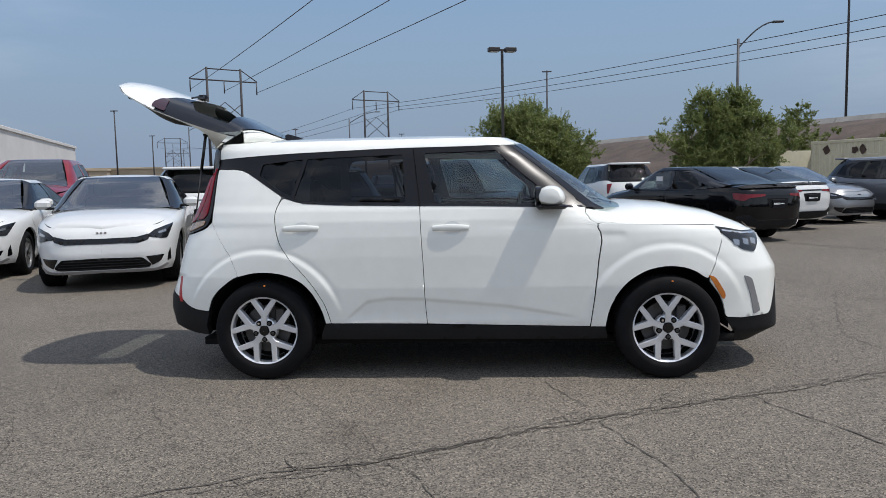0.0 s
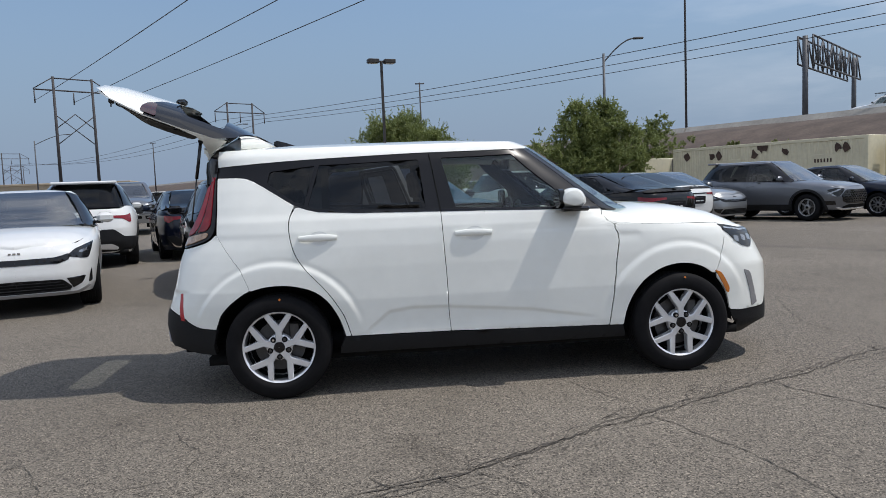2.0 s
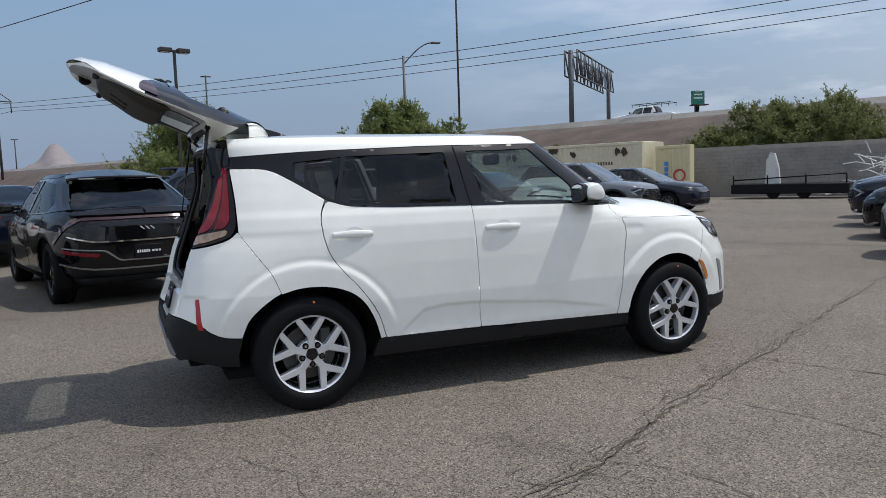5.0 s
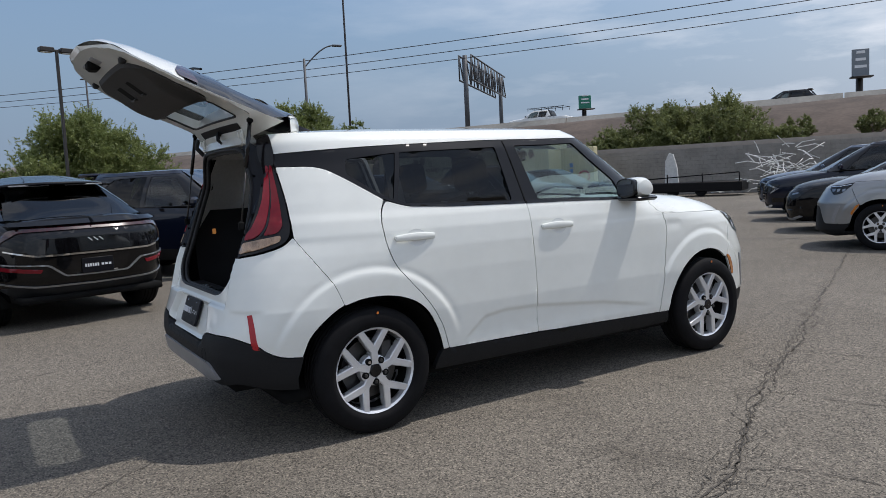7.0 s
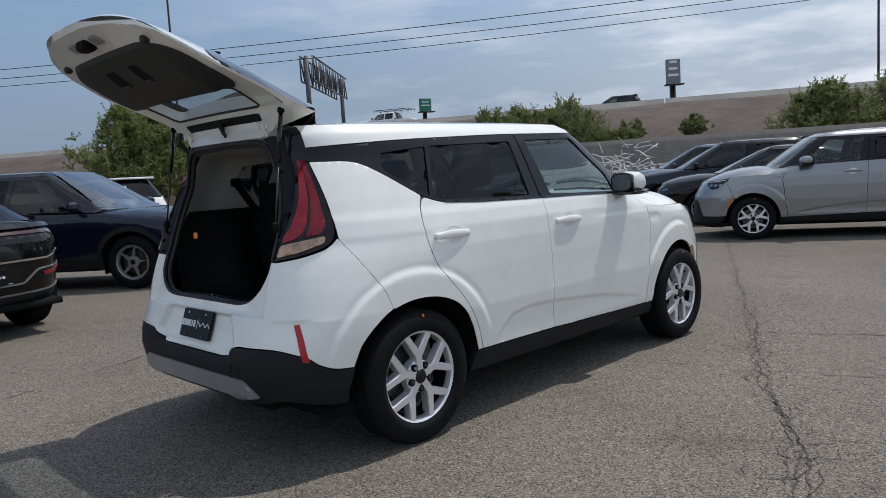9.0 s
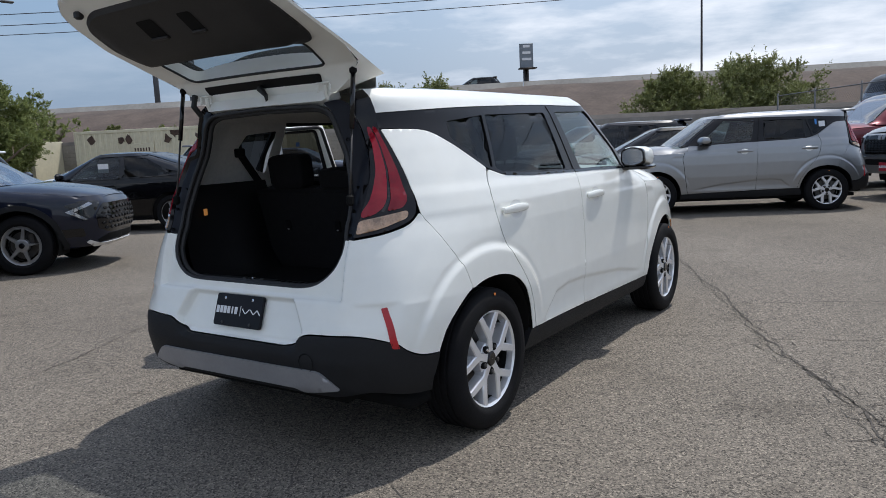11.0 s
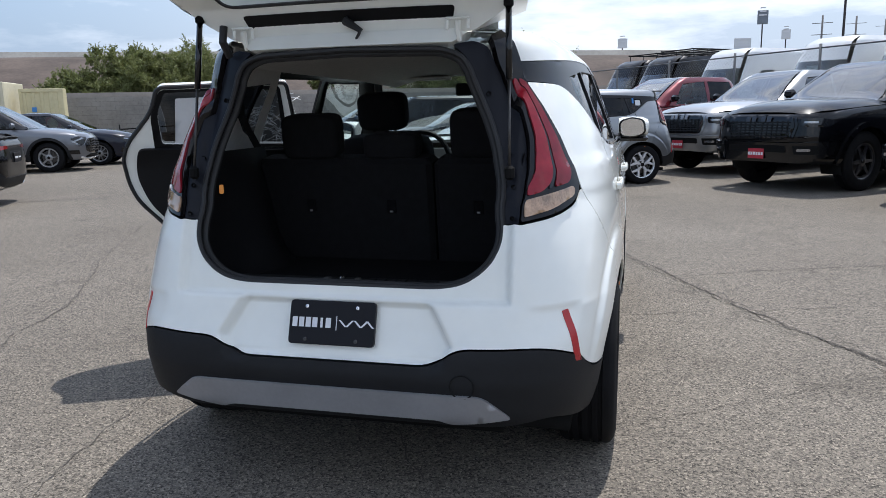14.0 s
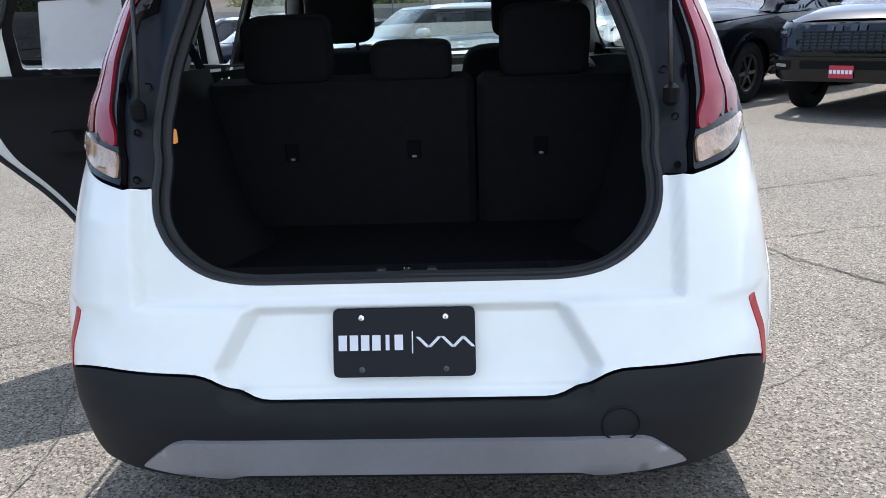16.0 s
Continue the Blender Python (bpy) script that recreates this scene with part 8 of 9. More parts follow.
for lab, m, x, y, rk in van_base:
    vehicle("van", m, lab, car_at(x + 2.3, y - 2.5, 132) @ Matrix.Diagonal((1.15, 1.1, 1.24, 1)), category="van", front="van", rack=rk)

# chain-link fence behind the trucks
M_FENCE = mat("galvanised_fence_wire", (0.13, 0.135, 0.14), rough=0.5, metal=0.5, var=0.1, scale=4)
fence = tagged(new("chain_link_fence"), "galvanised chain-link fence behind the trucks", "fence")
FA, FB = Vector((9.2, -10.6, 0)), Vector((29.5, 3.1, 0))
fd = (FB - FA).normalized()
flen = (FB - FA).length
for i in range(9):
    p = FA + fd * (flen * i / 8)
    Geo().tube([p, p + Vector((0, 0, 2.75))], 0.035, 8).ob("post", M_FENCE, fence)
Geo().tube([FA + Vector((0, 0, 2.65)), FB + Vector((0, 0, 2.65))], 0.022, 6).ob("rail", M_FENCE, fence)
g = Geo()
for i in range(int((flen + 2.6) / 0.12)):
    for sgn in (-1, 1):
        s0 = i * 0.12 if sgn < 0 else i * 0.12 - 2.6
        s1 = s0 + 2.6 * -sgn
        lo, hi = sorted((s0, s1))
        if lo < 0 or hi > flen:
            continue
        g.tube([FA + fd * s0 + Vector((0, 0, 0.03)), FA + fd * s1 + Vector((0, 0, 2.63))], 0.0024, 3, cap=False)
g.ob("fence_mesh", M_FENCE, fence, fix=False)["kind"] = "stuff"

# row of cars far across the lot
far = [("suv", M_WHITE2, "white suv far across the lot"), ("sedan", M_GREY, "grey sedan far across the lot"), ("suv", M_NAVY, "dark suv far across the lot"), ("sedan", M_WHITE2, "white sedan far across the lot"), ("suv", M_RED, "red suv far across the lot"), ("sedan", M_BLACK, "black sedan far across the lot"), ("pickup", M_GREY, "grey pickup far across the lot")]
made = {}
for i in range(15):
    k, m, lab = far[i % 7]
    p = Vector((-31 + i * 2.75, 30.5 + i * 1.05, 0))
    if 2 < p.x < 4:
        continue
    hd = 107 if i % 3 else -73
    if lab not in made:
        made[lab] = vehicle(k, m, lab, car_at(p.x, p.y, hd), front="pickup" if k == "pickup" else k, rear=None if k == "pickup" else k)
    else:
        copy_thing(made[lab], car_at(p.x, p.y, hd))

# ---------------------------------------------------------------- trees and shrubs
tree((2.6, 41.0), 5.5, 7.6, 3, "broad green desert tree with a rounded crown", n=5600)
tree((12.4, 34.2), 5.3, 5.0, 4, "feathery green desert tree", n=5200)
tree((18.6, 41.0), 5.2, 2.8, 8, "slim feathery green desert tree", n=1900)
for i, (a, b, h, wd) in enumerate(((36.8, 8.2, 3.9, 4.8), (36.2, 10.4, 2.8, 3.6), (36.8, 4.8, 4.1, 4.8), (36.4, 6.6, 3.8, 4.4), (36.2, 2.4, 2.4, 2.8), (36.2, -12.0, 4.3, 6.4), (36.6, -8.2, 3.9, 5.4))):
    p = lot(a, b)
    tree(p, h, wd, 20 + i, "dense dark green shrub on the bank", leaf=M_LEAF2, name="shrub", category="shrub", n=2600, base=0.05, at_z=0.6)
for i, (a, b, h) in enumerate(((40.5, 1.5, 1.5), (41.5, -2.0, 1.3), (39.5, 22.0, 1.2), (42.0, 27.0, 1.0))):
    tree(lot(a, b), h, h * 1.3, 40 + i, "small dry shrub on the gravel bank", leaf=M_LEAF2, name="shrub", category="shrub", n=500, base=0.05, at_z=1.9 + (a - 39) * 0.25)

block_wall(32.6, -32.0, 34.0, 2.4, "wall_boundary")

# ---------------------------------------------------------------- containers
M_BEIGE = mat("beige_container_paint", (0.62, 0.575, 0.42), rough=0.6, var=0.10, scale=0.8, bump=0.1, bscale=12)
M_YELLOW = mat("pale_yellow_paint", (0.60, 0.54, 0.33), rough=0.55, var=0.08, scale=1.0)
M_RUST = mat("brown_rust_patch", (0.07, 0.045, 0.035), rough=0.9, var=0.3, scale=6)
LOTROT = math.atan2(0.891, -0.454)


def container(a, b0, b1, h, depth, m, label, patches=0, doors=0, name="shipping_container"):
    L = b1 - b0
    c = lot(a, (b0 + b1) / 2)
    t = thing(name, label, "container", at=Matrix.Translation(c) @ Matrix.Rotation(LOTROT, 4, "Z"))
    Geo().box((0, -depth / 2, h / 2), (L, depth, h), ch=0.02).ob("box", m, t)
    n = int(L / 0.28)
    pr = []
    for i in range(n):
        x = -L / 2 + i * L / n
        pr += [(x, 0.006), (x + 0.07, 0.006), (x + 0.10, 0.034), (x + 0.20, 0.034), (x + 0.24, 0.006)]
    pr.append((L / 2, 0.006))
    mesh_ob("side_wall", [(x, y, z) for z in (0.1, h - 0.1) for x, y in pr], [(i, i + 1, len(pr) + i + 1, len(pr) + i) for i in range(len(pr) - 1)], m, t, smooth=False)
    for z in (0.07, h - 0.07):
        Geo().box((0, 0.02, z), (L, 0.07, 0.14), ch=0.01).ob("rail", m, t)
    for x in (-L / 2 + 0.06, L / 2 - 0.06):
        Geo().box((x, 0.02, h / 2), (0.12, 0.08, h), ch=0.01).ob("corner_post", m, t)
    rnd = random.Random(int(L * 10))
    for i in range(doors):
        x = -L / 2 + 1.9 + i * 4.6
        d = Geo().box((x, 0.04, 1.05), (1.15, 0.04, 2.0), ch=0.01).ob("side_door", m, t)
        g = Geo()
        for k in range(6):
            g.box((x - 0.35 + 0.14 * k, 0.065, 1.78), (0.07, 0.02, 0.16), ch=0.004)
        g.ob("vent_louvre", M_RUST, d)
        Geo().tube([(x + 0.45, 0.08, 0.8), (x + 0.45, 0.08, 1.35)], 0.018, 6).ob("door_bar", m, d)
    for i in range(patches):
        x, z = rnd.uniform(-L / 2 + 0.5, L / 2 - 0.5), h - rnd.uniform(0.22, 0.5)
        pts = [(x + math.cos(q) * rnd.uniform(0.10, 0.26), z + math.sin(q) * rnd.uniform(0.08, 0.28)) for q in np.linspace(0, 6.28, 10)[:-1]]
        mesh_ob("rust_patch", [(p[0], 0.048, p[1]) for p in pts], [tuple(range(len(pts)))], M_RUST, t, smooth=False)
    return t


container(28.6, 11.3, 21.2, 2.75, 2.44, M_BEIGE, "long beige container with rust patches and side doors", 9, 2)
container(30.2, 24.5, 28.6, 2.45, 2.44, M_BEIGE, "small beige container beside a tree", 0, 1)
y = container(29.4, 9.35, 11.0, 2.5, 0.5, M_YELLOW, "pale yellow container with a red round emblem", 0, 0)
g = Geo()
for i in range(5):
    g.box((0.30, 0.06, 0.62 + 0.26 * i), (0.17, 0.02, 0.20))
g.ob("blue_lettering_bars", M_STICKBLUE, y, smooth=False)
Geo().lathe([(0.22, 0.05), (0.26, 0.06), (0.30, 0.05)], 28).ob("round_emblem", M_PLATERED, y, at=pose(-0.32, 0.0, 1.1))

# ---------------------------------------------------------------- scrap heap and flat trailer
M_SCRAP = mat("white_painted_tube", (0.62, 0.62, 0.60), rough=0.5, var=0.1, scale=8)
rnd = random.Random(11)
t = thing("scrap_heap", "heap of bent white metal tubes by the wall", "scrap", at=Matrix.Translation(lot(30.6, 1.2)))
for i in range(110):
    p = Vector((rnd.gauss(0, 0.9), rnd.gauss(0, 1.35), rnd.uniform(0.1, 2.3)))
    d = Vector((rnd.uniform(-1, 1), rnd.uniform(-1, 1), rnd.uniform(-0.5, 0.6))).normalized() * rnd.uniform(0.5, 1.3)
    q = p + d
    z = max(0.05, q.z * max(0.12, 1 - abs(p.y) / 2.9))
    a = Vector((p.x, p.y, max(0.05, p.z * max(0.12, 1 - abs(p.y) / 2.9))))
    e = Vector((q.x, q.y, z))
    k = a.lerp(e, 0.55) + Vector((rnd.uniform(-0.2, 0.2), rnd.uniform(-0.2, 0.2), rnd.uniform(0, 0.2)))
    Geo().tube([a, k, e], 0.022, 5).ob("tube", M_SCRAP, t)
for i in range(3):
    c = lot(29.5, -1.0 - i * 0.75)
    tk = thing("plastic_tank", "white plastic tank beside the scrap heap", "tank", "plastic tanks", Matrix.Translation(c))
    Geo().box((0, 0, 0.42), (0.6, 0.6, 0.82), ch=0.08).ob("tank_body", M_SCRAP, tk)
    Geo().lathe([(0.001, 0.90), (0.10, 0.90), (0.10, 0.82)], 16, "z").ob("cap", M_TRIM, tk)
t = thing("flat_trailer", "low black flat trailer with a rail", "trailer", at=Matrix.Translation(lot(29.6, 5.0)) @ Matrix.Rotation(LOTROT, 4, "Z"))
Geo().box((0, 0, 0.42), (4.6, 1.8, 0.42), ch=0.03).ob("deck", M_TRIM, t)
for x in (-2.2, -0.7, 0.8, 2.2):
    Geo().tube([(x, 0.85, 0.6), (x, 0.85, 1.0)], 0.03, 6).ob("post", M_TRIM, t)
Geo().tube([(-2.2, 0.85, 1.0), (2.2, 0.85, 0.8)], 0.03, 6).ob("rail", M_TRIM, t)
for x in (-0.6, 0.6):
    Geo().lathe([(0.001, 0.86), (0.15, 0.86), (0.24, 0.84), (0.25, 0.70), (0.25, 0.62), (0.1, 0.6)], 20).ob("trailer_wheel", M_RUBBER, t, at=pose(x, 0, 0.25))
t = thing("white_fin", "upright white moulded panel on the trailer", "panel", at=Matrix.Translation(lot(29.6, 5.8, 0.61)) @ Matrix.Rotation(LOTROT, 4, "Z"))
Geo().prism([(-0.30, 0.0), (0.30, 0.0), (0.26, 1.0), (0.10, 1.35), (-0.08, 1.3), (-0.24, 0.7)], -0.1, 0.1, 0.03).ob("panel_body", M_SCRAP, t)

# ---------------------------------------------------------------- lamps, poles, signs
M_DKPOLE = mat("dark_bronze_pole", (0.030, 0.026, 0.024), rough=0.5, var=0.1, scale=3)
M_GALV = mat("galvanised_steel", (0.085, 0.09, 0.10), rough=0.6, metal=0.3, var=0.15, scale=2)
M_WOODPOLE = mat("dark_steel_pylon", (0.045, 0.042, 0.045), rough=0.7, var=0.15, scale=1)
# far poles: lightened grey, distance haze put into the wood colour
M_FARPOLE = mat("haze_grey_wood_pole", (0.16, 0.15, 0.145), rough=0.8, var=0.15, scale=1)
M_WIRE = mat("black_wire", (0.03, 0.03, 0.034), rough=0.6)
M_GREENSIGN = mat("green_sign_face", (0.02, 0.20, 0.13), rough=0.5, var=0.08, scale=2)
M_BILL = mat("grey_sign_back", (0.20, 0.23, 0.26), rough=0.6, var=0.1, scale=1)


def lot_lamp(x, y, h, turn):
    t = thing("lot_lamp", "dark square lot lamp with two box heads", "lamp", at=pose(x, y, 0, 0, 0, turn))
    Geo().box((0, 0, 0.35), (0.5, 0.5, 0.7), ch=0.04).ob("concrete_base", M_CONC, t)
    Geo().box((0, 0, h / 2), (0.13, 0.13, h), ch=0.015).ob("pole", M_DKPOLE, t)
    for s in (-1, 1):
        hd = Geo().box((s * 0.46, 0, h + 0.02), (0.62, 0.42, 0.22), ch=0.03).ob("lamp_head", M_DKPOLE, t)
        Geo().box((s * 0.46, 0, h - 0.10), (0.46, 0.32, 0.02), ch=0.004).ob("lens", M_PAPER, hd)
    Geo().box((0, 0, h), (0.5, 0.1, 0.1), ch=0.01).ob("bracket", M_DKPOLE, t)


def street_lamp(x, y, h, reach, turn, z=0.0):
    t = thing("street_lamp", "tall grey steel street lamp with a curved arm", "lamp", "street lamps", at=pose(x, y, z, 0, 0, turn))
    Geo().tube([(0, 0, 0), (0, 0, h)], [0.10, 0.07], 10).ob("pole", M_GALV, t)
    pts = [(reach * s, 0, h - 0.5 + 1.3 * math.sin(s * 1.45)) for s in np.linspace(0, 1, 9)]
    Geo().tube(pts, 0.040, 8).ob("arm", M_GALV, t)
    Geo().box((pts[-1][0] + 0.3, 0, pts[-1][2]), (0.60, 0.26, 0.11), ch=0.04).ob("lamp_head", M_GALV, t)


def mast(x, y, h, r, z=0.0, label="tall slim steel mast", name="mast"):
    t = thing(name, label, "mast", "masts", at=pose(x, y, z))
    Geo().tube([(0, 0, 0), (0, 0, h)], [r, r * 0.6], 10).ob("pole", M_WOODPOLE, t)
    Geo().tube([(-r * 4, 0, h - 0.1), (r * 4, 0, h - 0.1)], r * 0.6, 6).ob("crossbar", M_WOODPOLE, t)


lot_lamp(0.92, 35.4, 8.2, 15)
street_lamp(13.8, 36.6, 8.6, 1.7, -8, 0.0)
street_lamp(-40, 92, 9.0, 3.5, 20)
street_lamp(-16, 80, 8.5, 3.0, 15)
mast(5.2, 60.0, 10.5, 0.10, label="slim grey pole with a small head")
# distance haze is mixed into the mountain's base colour
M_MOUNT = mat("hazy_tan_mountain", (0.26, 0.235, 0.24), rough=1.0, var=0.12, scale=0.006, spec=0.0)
mast(-51.7, 95, 11.8, 0.13, label="pale slim light pole")
mast(110, 233, 108, 0.42)
mast(260, 66, 90, 0.42)
for x, y, h in ((-100, 160, 11), (-72, 150, 12), (-46, 170, 14), (-20, 165, 12)):
    mast(x, y, h, 0.16, label="slim distant light pole")


def pylon(x, y, h, span, turn, label="dark wooden H-frame power pylon"):
    t = thing("power_pylon", label, "pylon", "power pylons", at=pose(x, y, 0, 0, 0, turn))
    for s in (-1, 1):
        Geo().tube([(s * span / 2, 0, 0), (s * span / 2, 0, h)], [0.24, 0.16], 8).ob("pole", M_WOODPOLE, t)
    Geo().box((0, 0, h * 0.90), (span * 2.0, 0.16, 0.17)).ob("crossarm", M_WOODPOLE, t)
    Geo().box((0, 0, h - 0.2), (span * 1.0, 0.14, 0.14)).ob("crossarm", M_WOODPOLE, t)
    for s in (-1, 1):
        Geo().tube([(s * span / 2, 0, h * 0.62), (0, 0, h * 0.73), (-s * span / 2, 0, h * 0.84)][:2] if s < 0 else [(s * span / 2, 0, h * 0.62), (0, 0, h * 0.73)], 0.06, 6).ob("brace", M_WOODPOLE, t)
        Geo().tube([(s * span / 2, 0, h * 0.50), (-s * span / 2, 0, h * 0.72)], 0.06, 6).ob("brace", M_WOODPOLE, t)
        Geo().tube([(s * span / 2, 0, h - 0.1), (s * span, 0, h * 0.905)], 0.07, 6).ob("stay", M_WOODPOLE, t)
    for s in (-1, 0, 1):
        Geo().tube([(s * span * 0.98, 0, h * 0.89), (s * span * 0.98, 0, h * 0.80)], 0.09, 6).ob("insulator", M_GALV, t)


pylon(-37.2, 98.5, 17.6, 4.9, 40)
pylon(-21.4, 136.5, 18.4, 5.0, 35)
pylon(-112, 252, 18.0, 5.4, 40)
pylon(-165, 380, 20.0, 5.6, 40)


def wire(a, b, sag, name="power_line", r=0.035):
    a, b = Vector(a), Vector(b)
    pts = []
    for i in range(41):
        s = i / 40
        p = a.lerp(b, s)
        p.z -= sag * 4 * s * (1 - s)
        pts.append(p)
    t = tagged(Geo().tube(pts, r, 5).ob(name, M_WIRE), "thin black overhead power line", "power line", "power lines")


for k, off in enumerate((-4.8, 0.0, 4.8)):
    c, s = math.cos(radians(40)), math.sin(radians(40))
    wire((-37.2 + off * c, 98.5 + off * s, 14.4), (45.0 + off * c * 1.3, -33 + off * s * 1.3, 17.5), 1.0)
    c, s = math.cos(radians(35)), math.sin(radians(35))
    wire((-21.4 + off * c, 136.5 + off * s, 15.0), (104 + off * c, -32 + off * s, 19.0), 3.2)
    wire((-21.4 + off * c, 136.5 + off * s, 15.0), (-112 + off, 252, 14.6), 3.0)

# lattice sign gantry over the freeway
t = thing("sign_gantry", "grey lattice sign gantry on two posts", "gantry")
A, B = Vector((44.5, 65.0, 0)), Vector((59.8, 79.0, 0))
d = (B - A).normalized()
nrm = Vector((-d.y, d.x, 0))
for p in (A, B):
    Geo().tube([p + Vector((0, 0, 4.5)), p + Vector((0, 0, 14.9))], [0.30, 0.26], 10).ob("post", M_GALV, t)
g = Geo()
for z in (12.2, 14.9):
    for o in (-0.7, 0.7):
        Geo().tube([A + nrm * o + Vector((0, 0, z)), B + nrm * o + Vector((0, 0, z))], 0.10, 6).ob("chord", M_GALV, t)
n = 11
for i in range(n):
    p, q = A.lerp(B, i / n), A.lerp(B, (i + 1) / n)
    for o in (-0.7, 0.7):
        za, zb = (12.2, 14.9) if i % 2 else (14.9, 12.2)
        Geo().tube([p + nrm * o + Vector((0, 0, za)), q + nrm * o + Vector((0, 0, zb))], 0.085, 5).ob("lattice_bar", M_GALV, t)
        Geo().tube([p + nrm * o + Vector((0, 0, 12.2)), p + nrm * o + Vector((0, 0, 14.9))], 0.085, 5).ob("lattice_bar", M_GALV, t)


def road_sign(x, y, z0, z1, w, h, turn, face, label):
    pr = 0.35 if w > 1.4 else 0.06
    t = thing("road_sign", label, "sign", "freeway signs", at=pose(x, y, 0, 0, 0, turn))
    Geo().tube([(0, 0, z0), (0, 0, z1)], pr, 8).ob("post", M_DKPOLE, t)
    Geo().box((0, -0.4, z1 + h / 2 - 0.6), (w, 0.25, h), ch=0.03).ob("sign_face", face, t)
    if w > 1.4:
        Geo().box((0, -0.9, z1 - 0.7), (w * 1.25, 1.3, 0.14)).ob("walkway", M_DKPOLE, t)
    g = Geo()
    for i in range(3):
        g.box((0, -0.54, z1 + h * 0.15 + i * h * 0.26), (w * (0.7 - 0.1 * i), 0.02, h * 0.1))
    g.ob("pale_print_bar", M_PLATEWH, t, smooth=False)


road_sign(70.0, -12.0, 4.0, 8.9, 0.9, 1.2, -98, M_BILL, "small grey freeway sign on posts")
road_sign(88.0, 0.5, 4.0, 8.6, 1.1, 1.1, -90, M_PAPER, "small white freeway sign")
road_sign(84.0, -16.5, 4.0, 8.6, 0.9, 1.0, -100, M_PAPER, "small white freeway sign")
for x, y, h in ((142, -32.5, 16.2), (190, -50, 20.6), (246, -72, 25.0)):
    tp = thing("utility_pole", "slim wooden utility pole with crossarms", "pole", "utility poles", at=pose(x, y, 0, 0, 0, 75))
    Geo().tube([(0, 0, 0), (0, 0, h)], [0.24 * h / 18, 0.17 * h / 18], 8).ob("pole", M_FARPOLE, tp)
    for q in (0.80, 0.92):
        Geo().box((0, 0, h * q), (3.6 * h / 18, 0.10, 0.10)).ob("crossarm", M_FARPOLE, tp)
mast(83, -21.8, 24, 0.15, label="tall dark light pole")
road_sign(72.5, 76.0, 0.0, 11.0, 1.8, 1.9, -25, M_GREENSIGN, "green freeway sign on a single dark post")
road_sign(76.0, 38.5, 0.0, 10.4, 1.6, 2.8, -50, M_BILL, "grey freeway sign seen from behind")
road_sign(146.0, -20.0, 0.0, 11.6, 3.0, 2.2, -80, M_PAPER, "small white freeway sign in the distance")

# vehicles up on the freeway
vehicle("pickup", M_WHITE2, "white service truck on the freeway", Matrix.Translation(lot(57.5, 24.0, 5.0)) @ Matrix.Rotation(LOTROT, 4, "Z"), category="truck", front="pickup_body", group="traffic", rack=True)
vehicle("suv", M_BLACK, "black suv on the freeway", Matrix.Translation(lot(57.5, 4.0, 5.0)) @ Matrix.Rotation(LOTROT, 4, "Z"), front="suv", group="traffic")
vehicle("sedan", M_GREY, "grey car on the freeway", Matrix.Translation(lot(57.5, 48.0, 5.0)) @ Matrix.Rotation(LOTROT, 4, "Z"), front="sedan", group="traffic")

# ---------------------------------------------------------------- far buildings and hills
M_STUCCO = mat("white_stucco", (0.58, 0.57, 0.55), rough=0.85, var=0.06, scale=0.2)
M_TAN = mat("tan_stucco", (0.40, 0.33, 0.24), rough=0.9, var=0.08, scale=0.2)
M_WINDK = mat("dark_window", (0.03, 0.035, 0.045), rough=0.15)


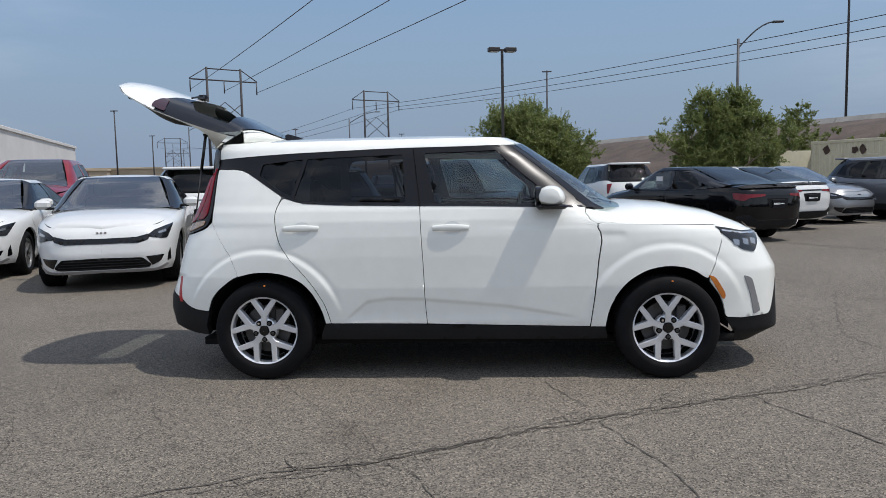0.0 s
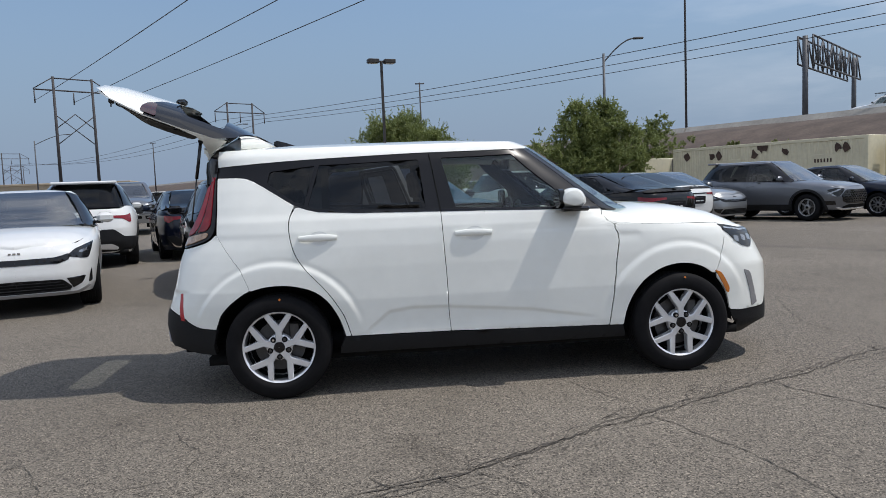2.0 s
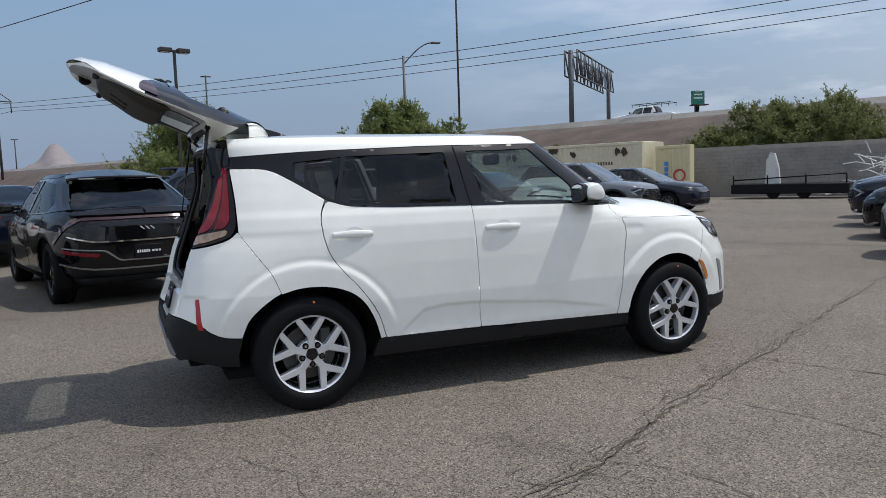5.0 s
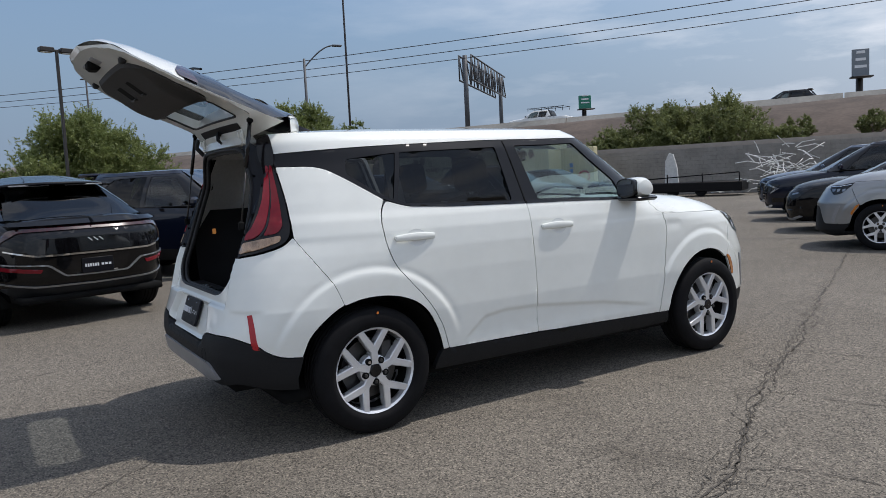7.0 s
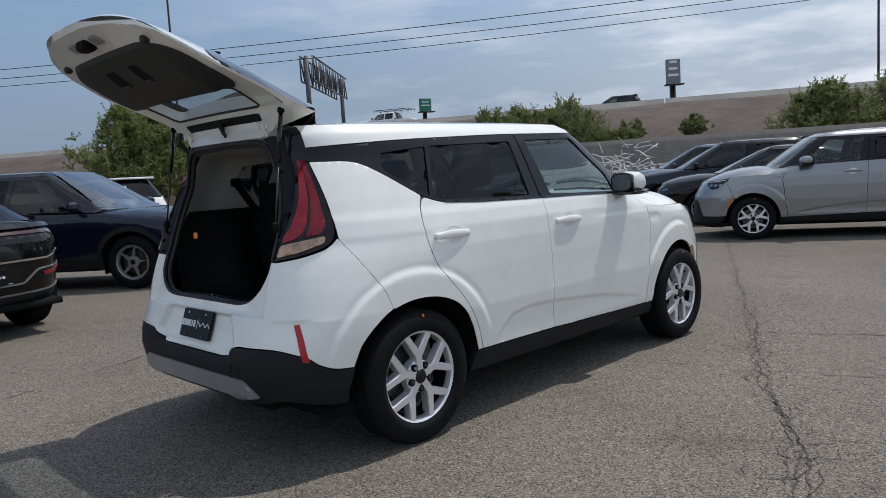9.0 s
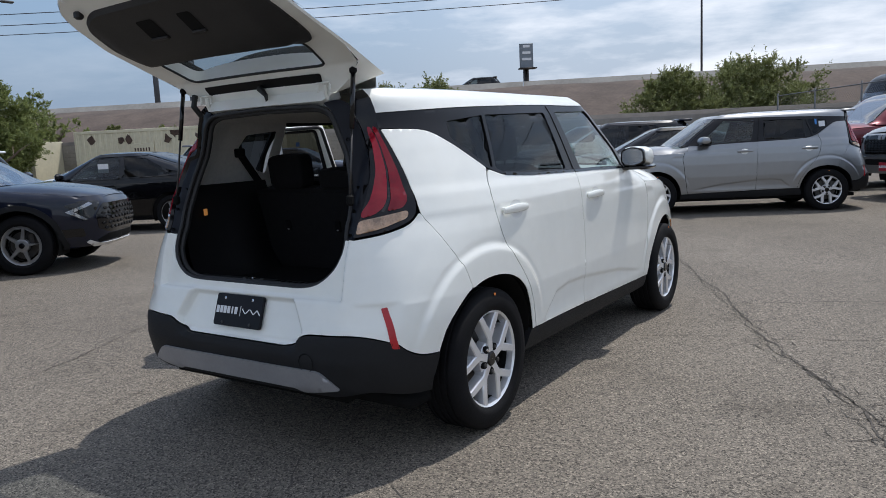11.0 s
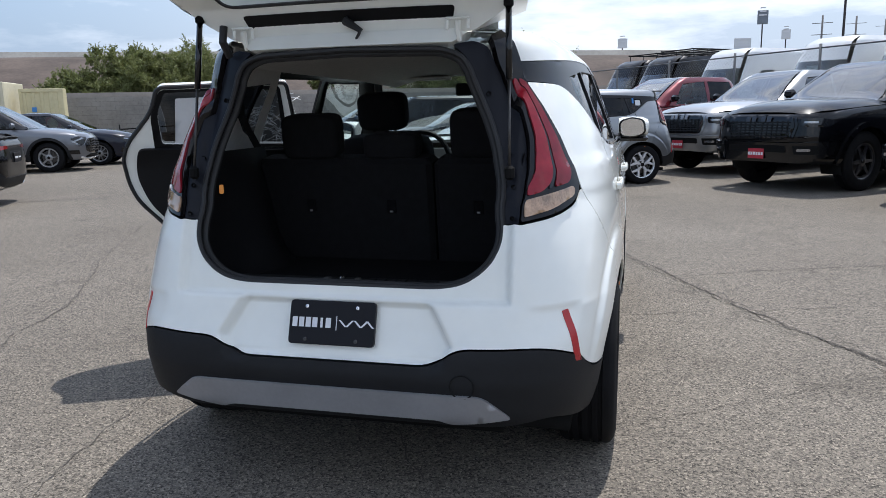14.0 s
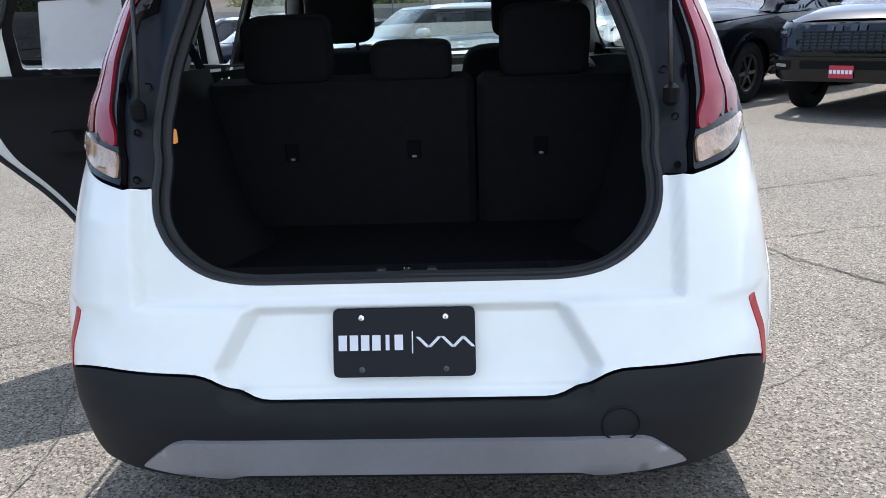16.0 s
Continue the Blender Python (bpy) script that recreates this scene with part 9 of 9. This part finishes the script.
def building(x, y, turn, L, W, h, m, label, rows=0):
    t = thing("warehouse", label, "building", "far buildings", at=pose(x, y, 0, 0, 0, turn))
    Geo().box((0, 0, h / 2), (L, W, h), ch=0.05).ob("wall", m, t)
    Geo().box((0, 0, h + 0.2), (L + 0.5, W + 0.5, 0.5), ch=0.05).ob("roof_edge", m, t)
    Geo().box((0, -W / 2 - 0.03, 1.0), (L, 0.08, 2.0)).ob("plinth", M_TAN, t)
    for i in range(rows):
        xx = -L / 2 + (i + 0.5) * L / rows
        w = Geo().box((xx, -W / 2 - 0.05, h * 0.30), (L / rows * 0.5, 0.12, h * 0.22), ch=0.02).ob("window", M_WINDK, t)
        Geo().box((xx, -W / 2 - 0.14, h * 0.30 - h * 0.12), (L / rows * 0.55, 0.2, 0.12)).ob("sill", m, w)


building(-85, 89, 111.2, 92, 40, 9.0, M_STUCCO, "long white warehouse with a tan plinth", 12)
building(-120, 175, 20, 46, 20, 5.2, M_TAN, "low tan building in the distance", 9)
building(-82, 190, 8, 50, 18, 5.6, M_TAN, "low tan building in the distance", 10)
building(-10, 260, 0, 90, 20, 4.5, M_STUCCO, "low pale building in the distance", 14)
building(-60, 300, 5, 110, 20, 5.0, M_TAN, "low tan building in the distance", 14)

# blue-grey of far haze put into the hills' base colour
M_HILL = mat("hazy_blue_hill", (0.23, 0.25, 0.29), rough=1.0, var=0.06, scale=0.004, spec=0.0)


def ridge(az0, az1, dist, peaks, label, seed, m=None):
    v, f, n = [], [], 70
    for i in range(n + 1):
        s = i / n
        a = radians(az0 + (az1 - az0) * s)
        h = sum(p[1] * math.exp(-((s - p[0]) / p[2]) ** 2) for p in peaks)
        h += 14 * noise.noise(Vector((s * 9, seed, 0))) + 7 * noise.noise(Vector((s * 26, seed, 3)))
        h = max(h, 2) * min(1, s * 8, (1 - s) * 8)
        for dd, k in ((0, -0.02), (180, 0.55), (420, 1.0), (900, 0.0)):
            v.append(((dist + dd) * math.cos(a), (dist + dd) * math.sin(a), h * k if k > 0 else -5))
    for i in range(n):
        for j in range(3):
            q = i * 4 + j
            f.append((q, q + 1, q + 5, q + 4))
    tagged(mesh_ob("backdrop", v, f, m or M_HILL), label, "hills", kind="structure")


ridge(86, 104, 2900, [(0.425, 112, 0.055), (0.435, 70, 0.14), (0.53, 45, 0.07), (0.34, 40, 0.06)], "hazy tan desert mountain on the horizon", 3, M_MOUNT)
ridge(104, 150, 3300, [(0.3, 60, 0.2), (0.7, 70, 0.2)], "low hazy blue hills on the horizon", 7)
